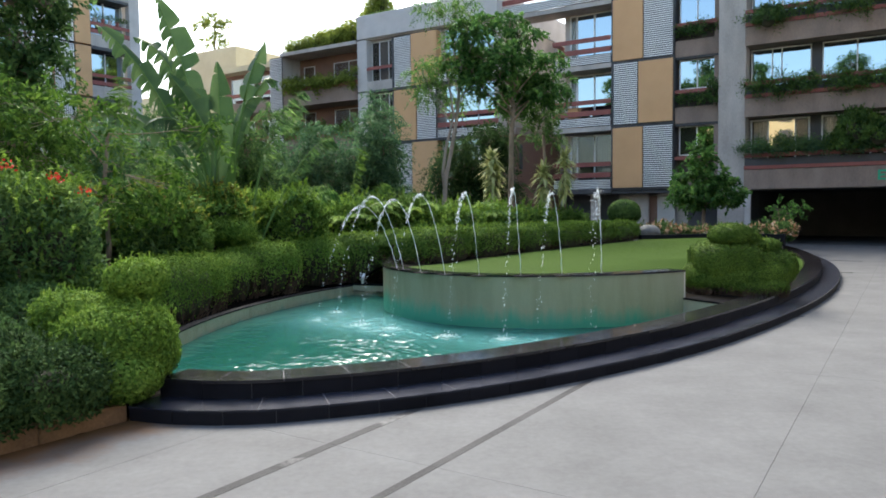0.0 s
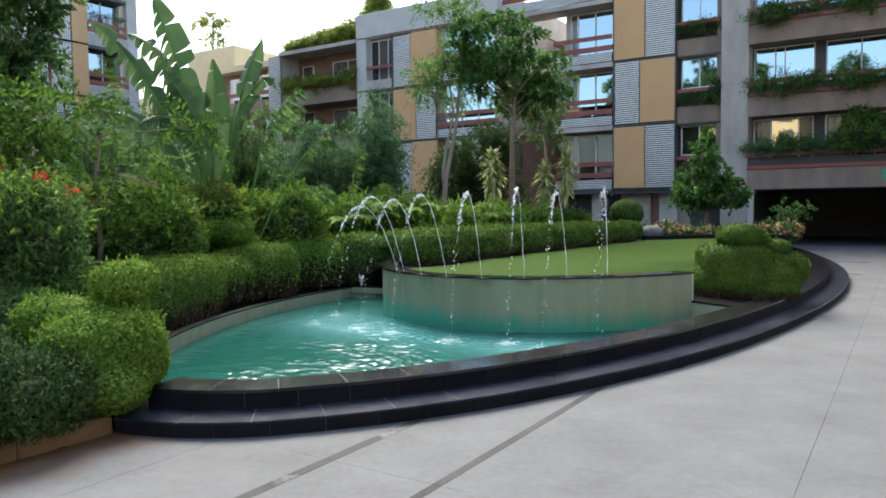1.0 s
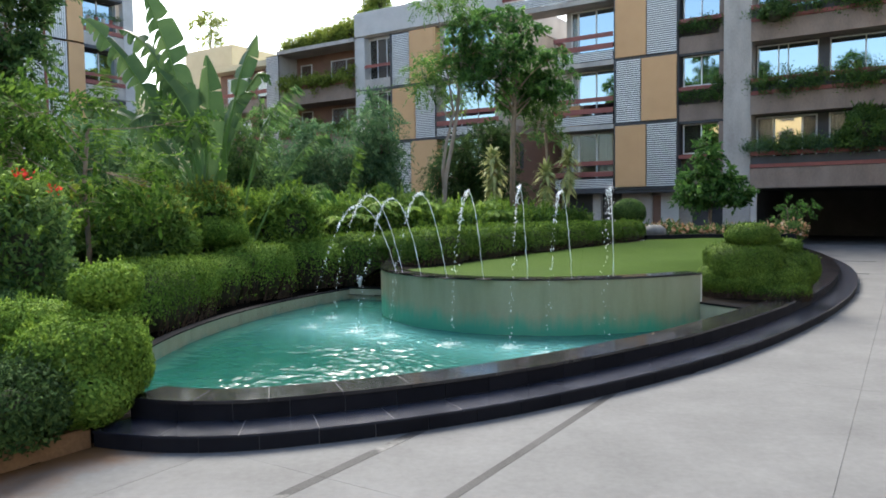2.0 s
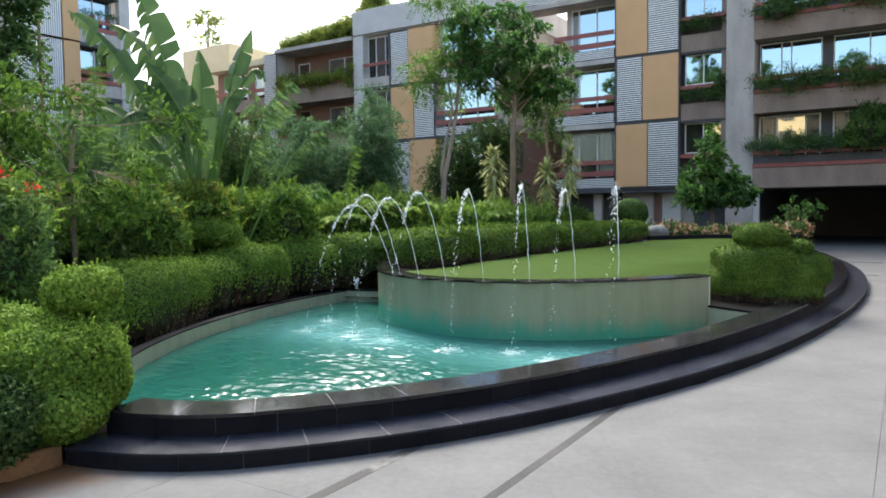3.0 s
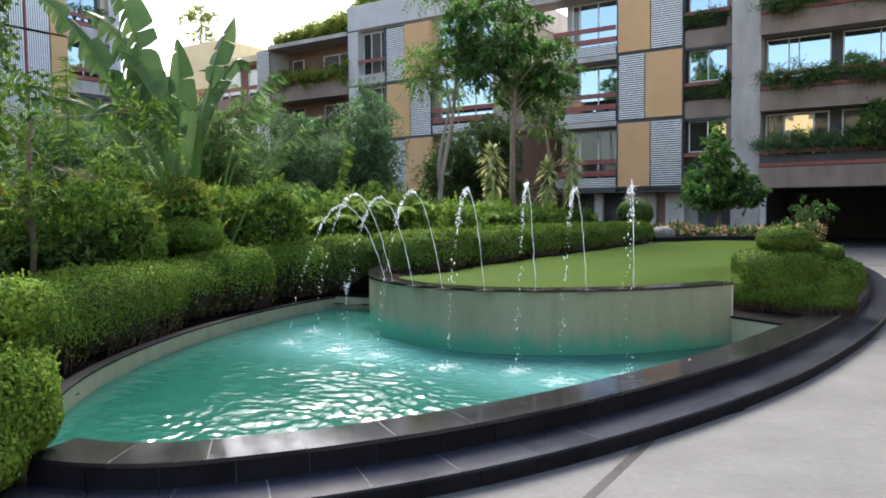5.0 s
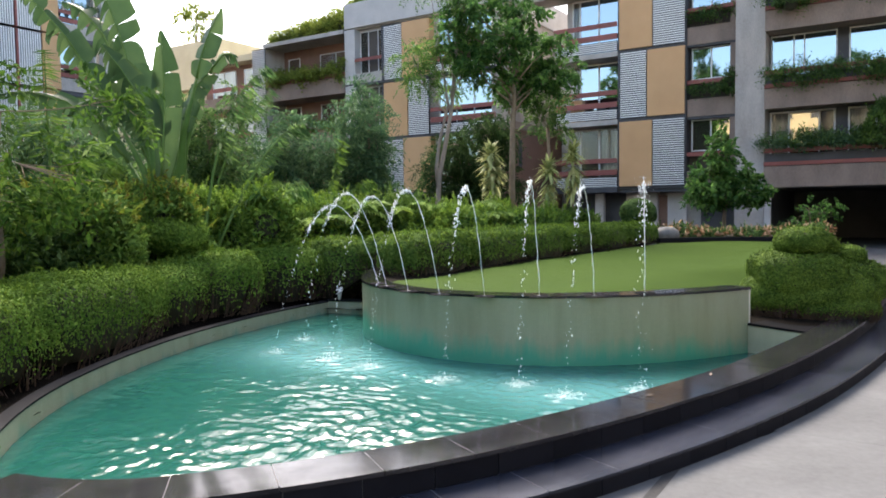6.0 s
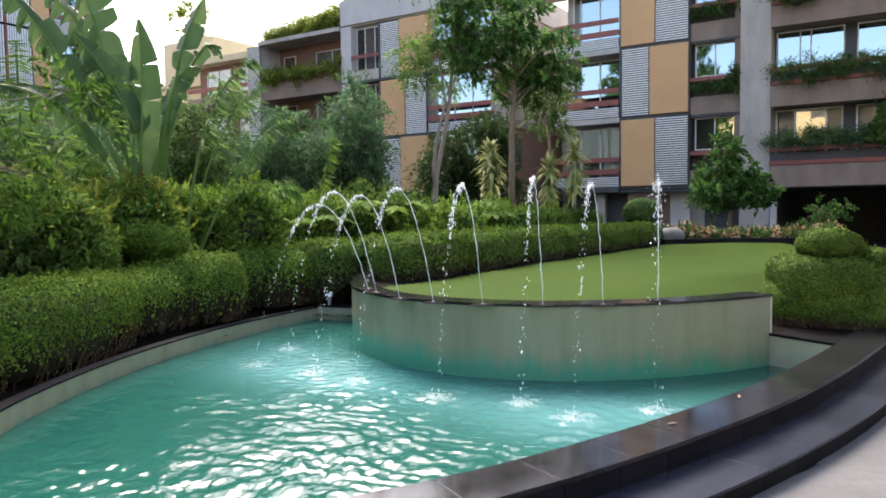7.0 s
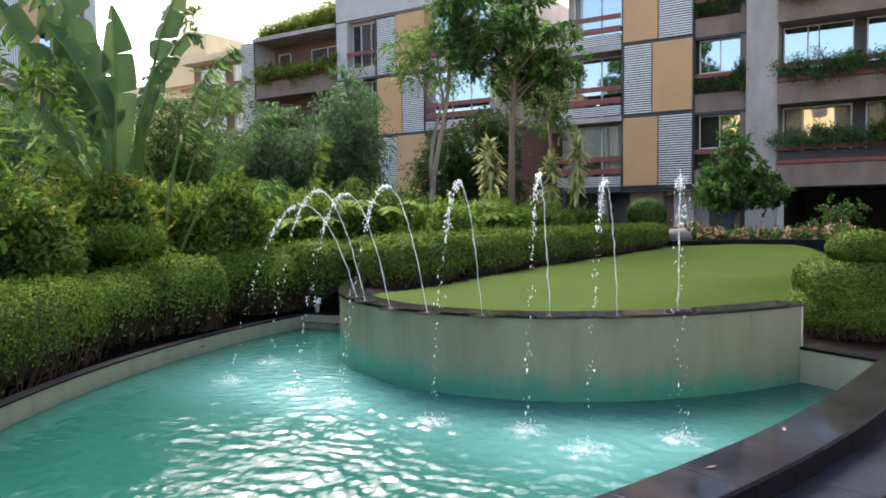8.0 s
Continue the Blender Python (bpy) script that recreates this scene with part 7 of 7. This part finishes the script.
# ---- laid pieces ----
kerb = tagged(new("planter_kerb"), "low sandstone kerb of the planter", "kerb", kind="structure")
_kd = Vector((-0.561, -0.828, 0)).normalized()
_kn = Vector((_kd.y, -_kd.x, 0))
for _k in range(9):
    _a = Vector((-2.785, 6.15, 0)) + _kd * (_k * 0.75)
    _b = _a + _kd * 0.744
    _bm = bmesh.new()
    _ps = [_a, _b, _b - _kn * -0.16, _a - _kn * -0.16]
    _lo = [_bm.verts.new((p.x, p.y, -0.05)) for p in _ps]
    _hi = [_bm.verts.new((p.x, p.y, 0.145)) for p in _ps]
    _bm.faces.new(_hi)
    for _i in range(4):
        _bm.faces.new((_lo[_i], _lo[(_i + 1) % 4], _hi[(_i + 1) % 4], _hi[_i]))
    bmesh.ops.recalc_face_normals(_bm, faces=_bm.faces)
    bmesh.ops.bevel(_bm, geom=list(_bm.edges), offset=0.012, segments=1, affect="EDGES")
    part("kerb_stone", _bm, M_KERB, kerb)

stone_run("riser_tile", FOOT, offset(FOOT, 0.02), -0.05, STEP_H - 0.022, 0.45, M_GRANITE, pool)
stone_run("step_slab", offset(FOOT, -0.012), offset(FOOT, TREAD), STEP_H - 0.02, STEP_H, 0.6, M_GRANITE_SHEEN, pool)
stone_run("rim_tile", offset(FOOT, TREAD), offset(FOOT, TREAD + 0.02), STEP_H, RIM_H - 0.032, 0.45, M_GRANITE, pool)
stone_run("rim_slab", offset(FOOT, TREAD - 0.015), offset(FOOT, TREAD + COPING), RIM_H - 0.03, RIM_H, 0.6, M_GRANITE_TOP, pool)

drive = tagged(new("drive"), "pale concrete drive with dark inlaid strips", "drive", kind="structure")
_edges = [-1.98, -1.05, -1.046, -0.045, 0.045, 0.915, 0.985, 2.97, 2.973, 4.95, 4.953, 6.95, 6.953, 9.0]
for _a0, _a1 in zip(_edges, _edges[1:]):
    if _a1 - _a0 < 0.01:
        continue
    _strip = _a1 - _a0 < 0.2
    for _k in range(9):
        _b0, _b1 = -12.0 + _k * 4.4, -12.0 + (_k + 1) * 4.4 - 0.003
        drive_slab("strip" if _strip else "slab", _a0, _a1, _b0, _b1, 0.002 if _strip else 0.0, M_STRIP if _strip else M_DRIVE, drive)
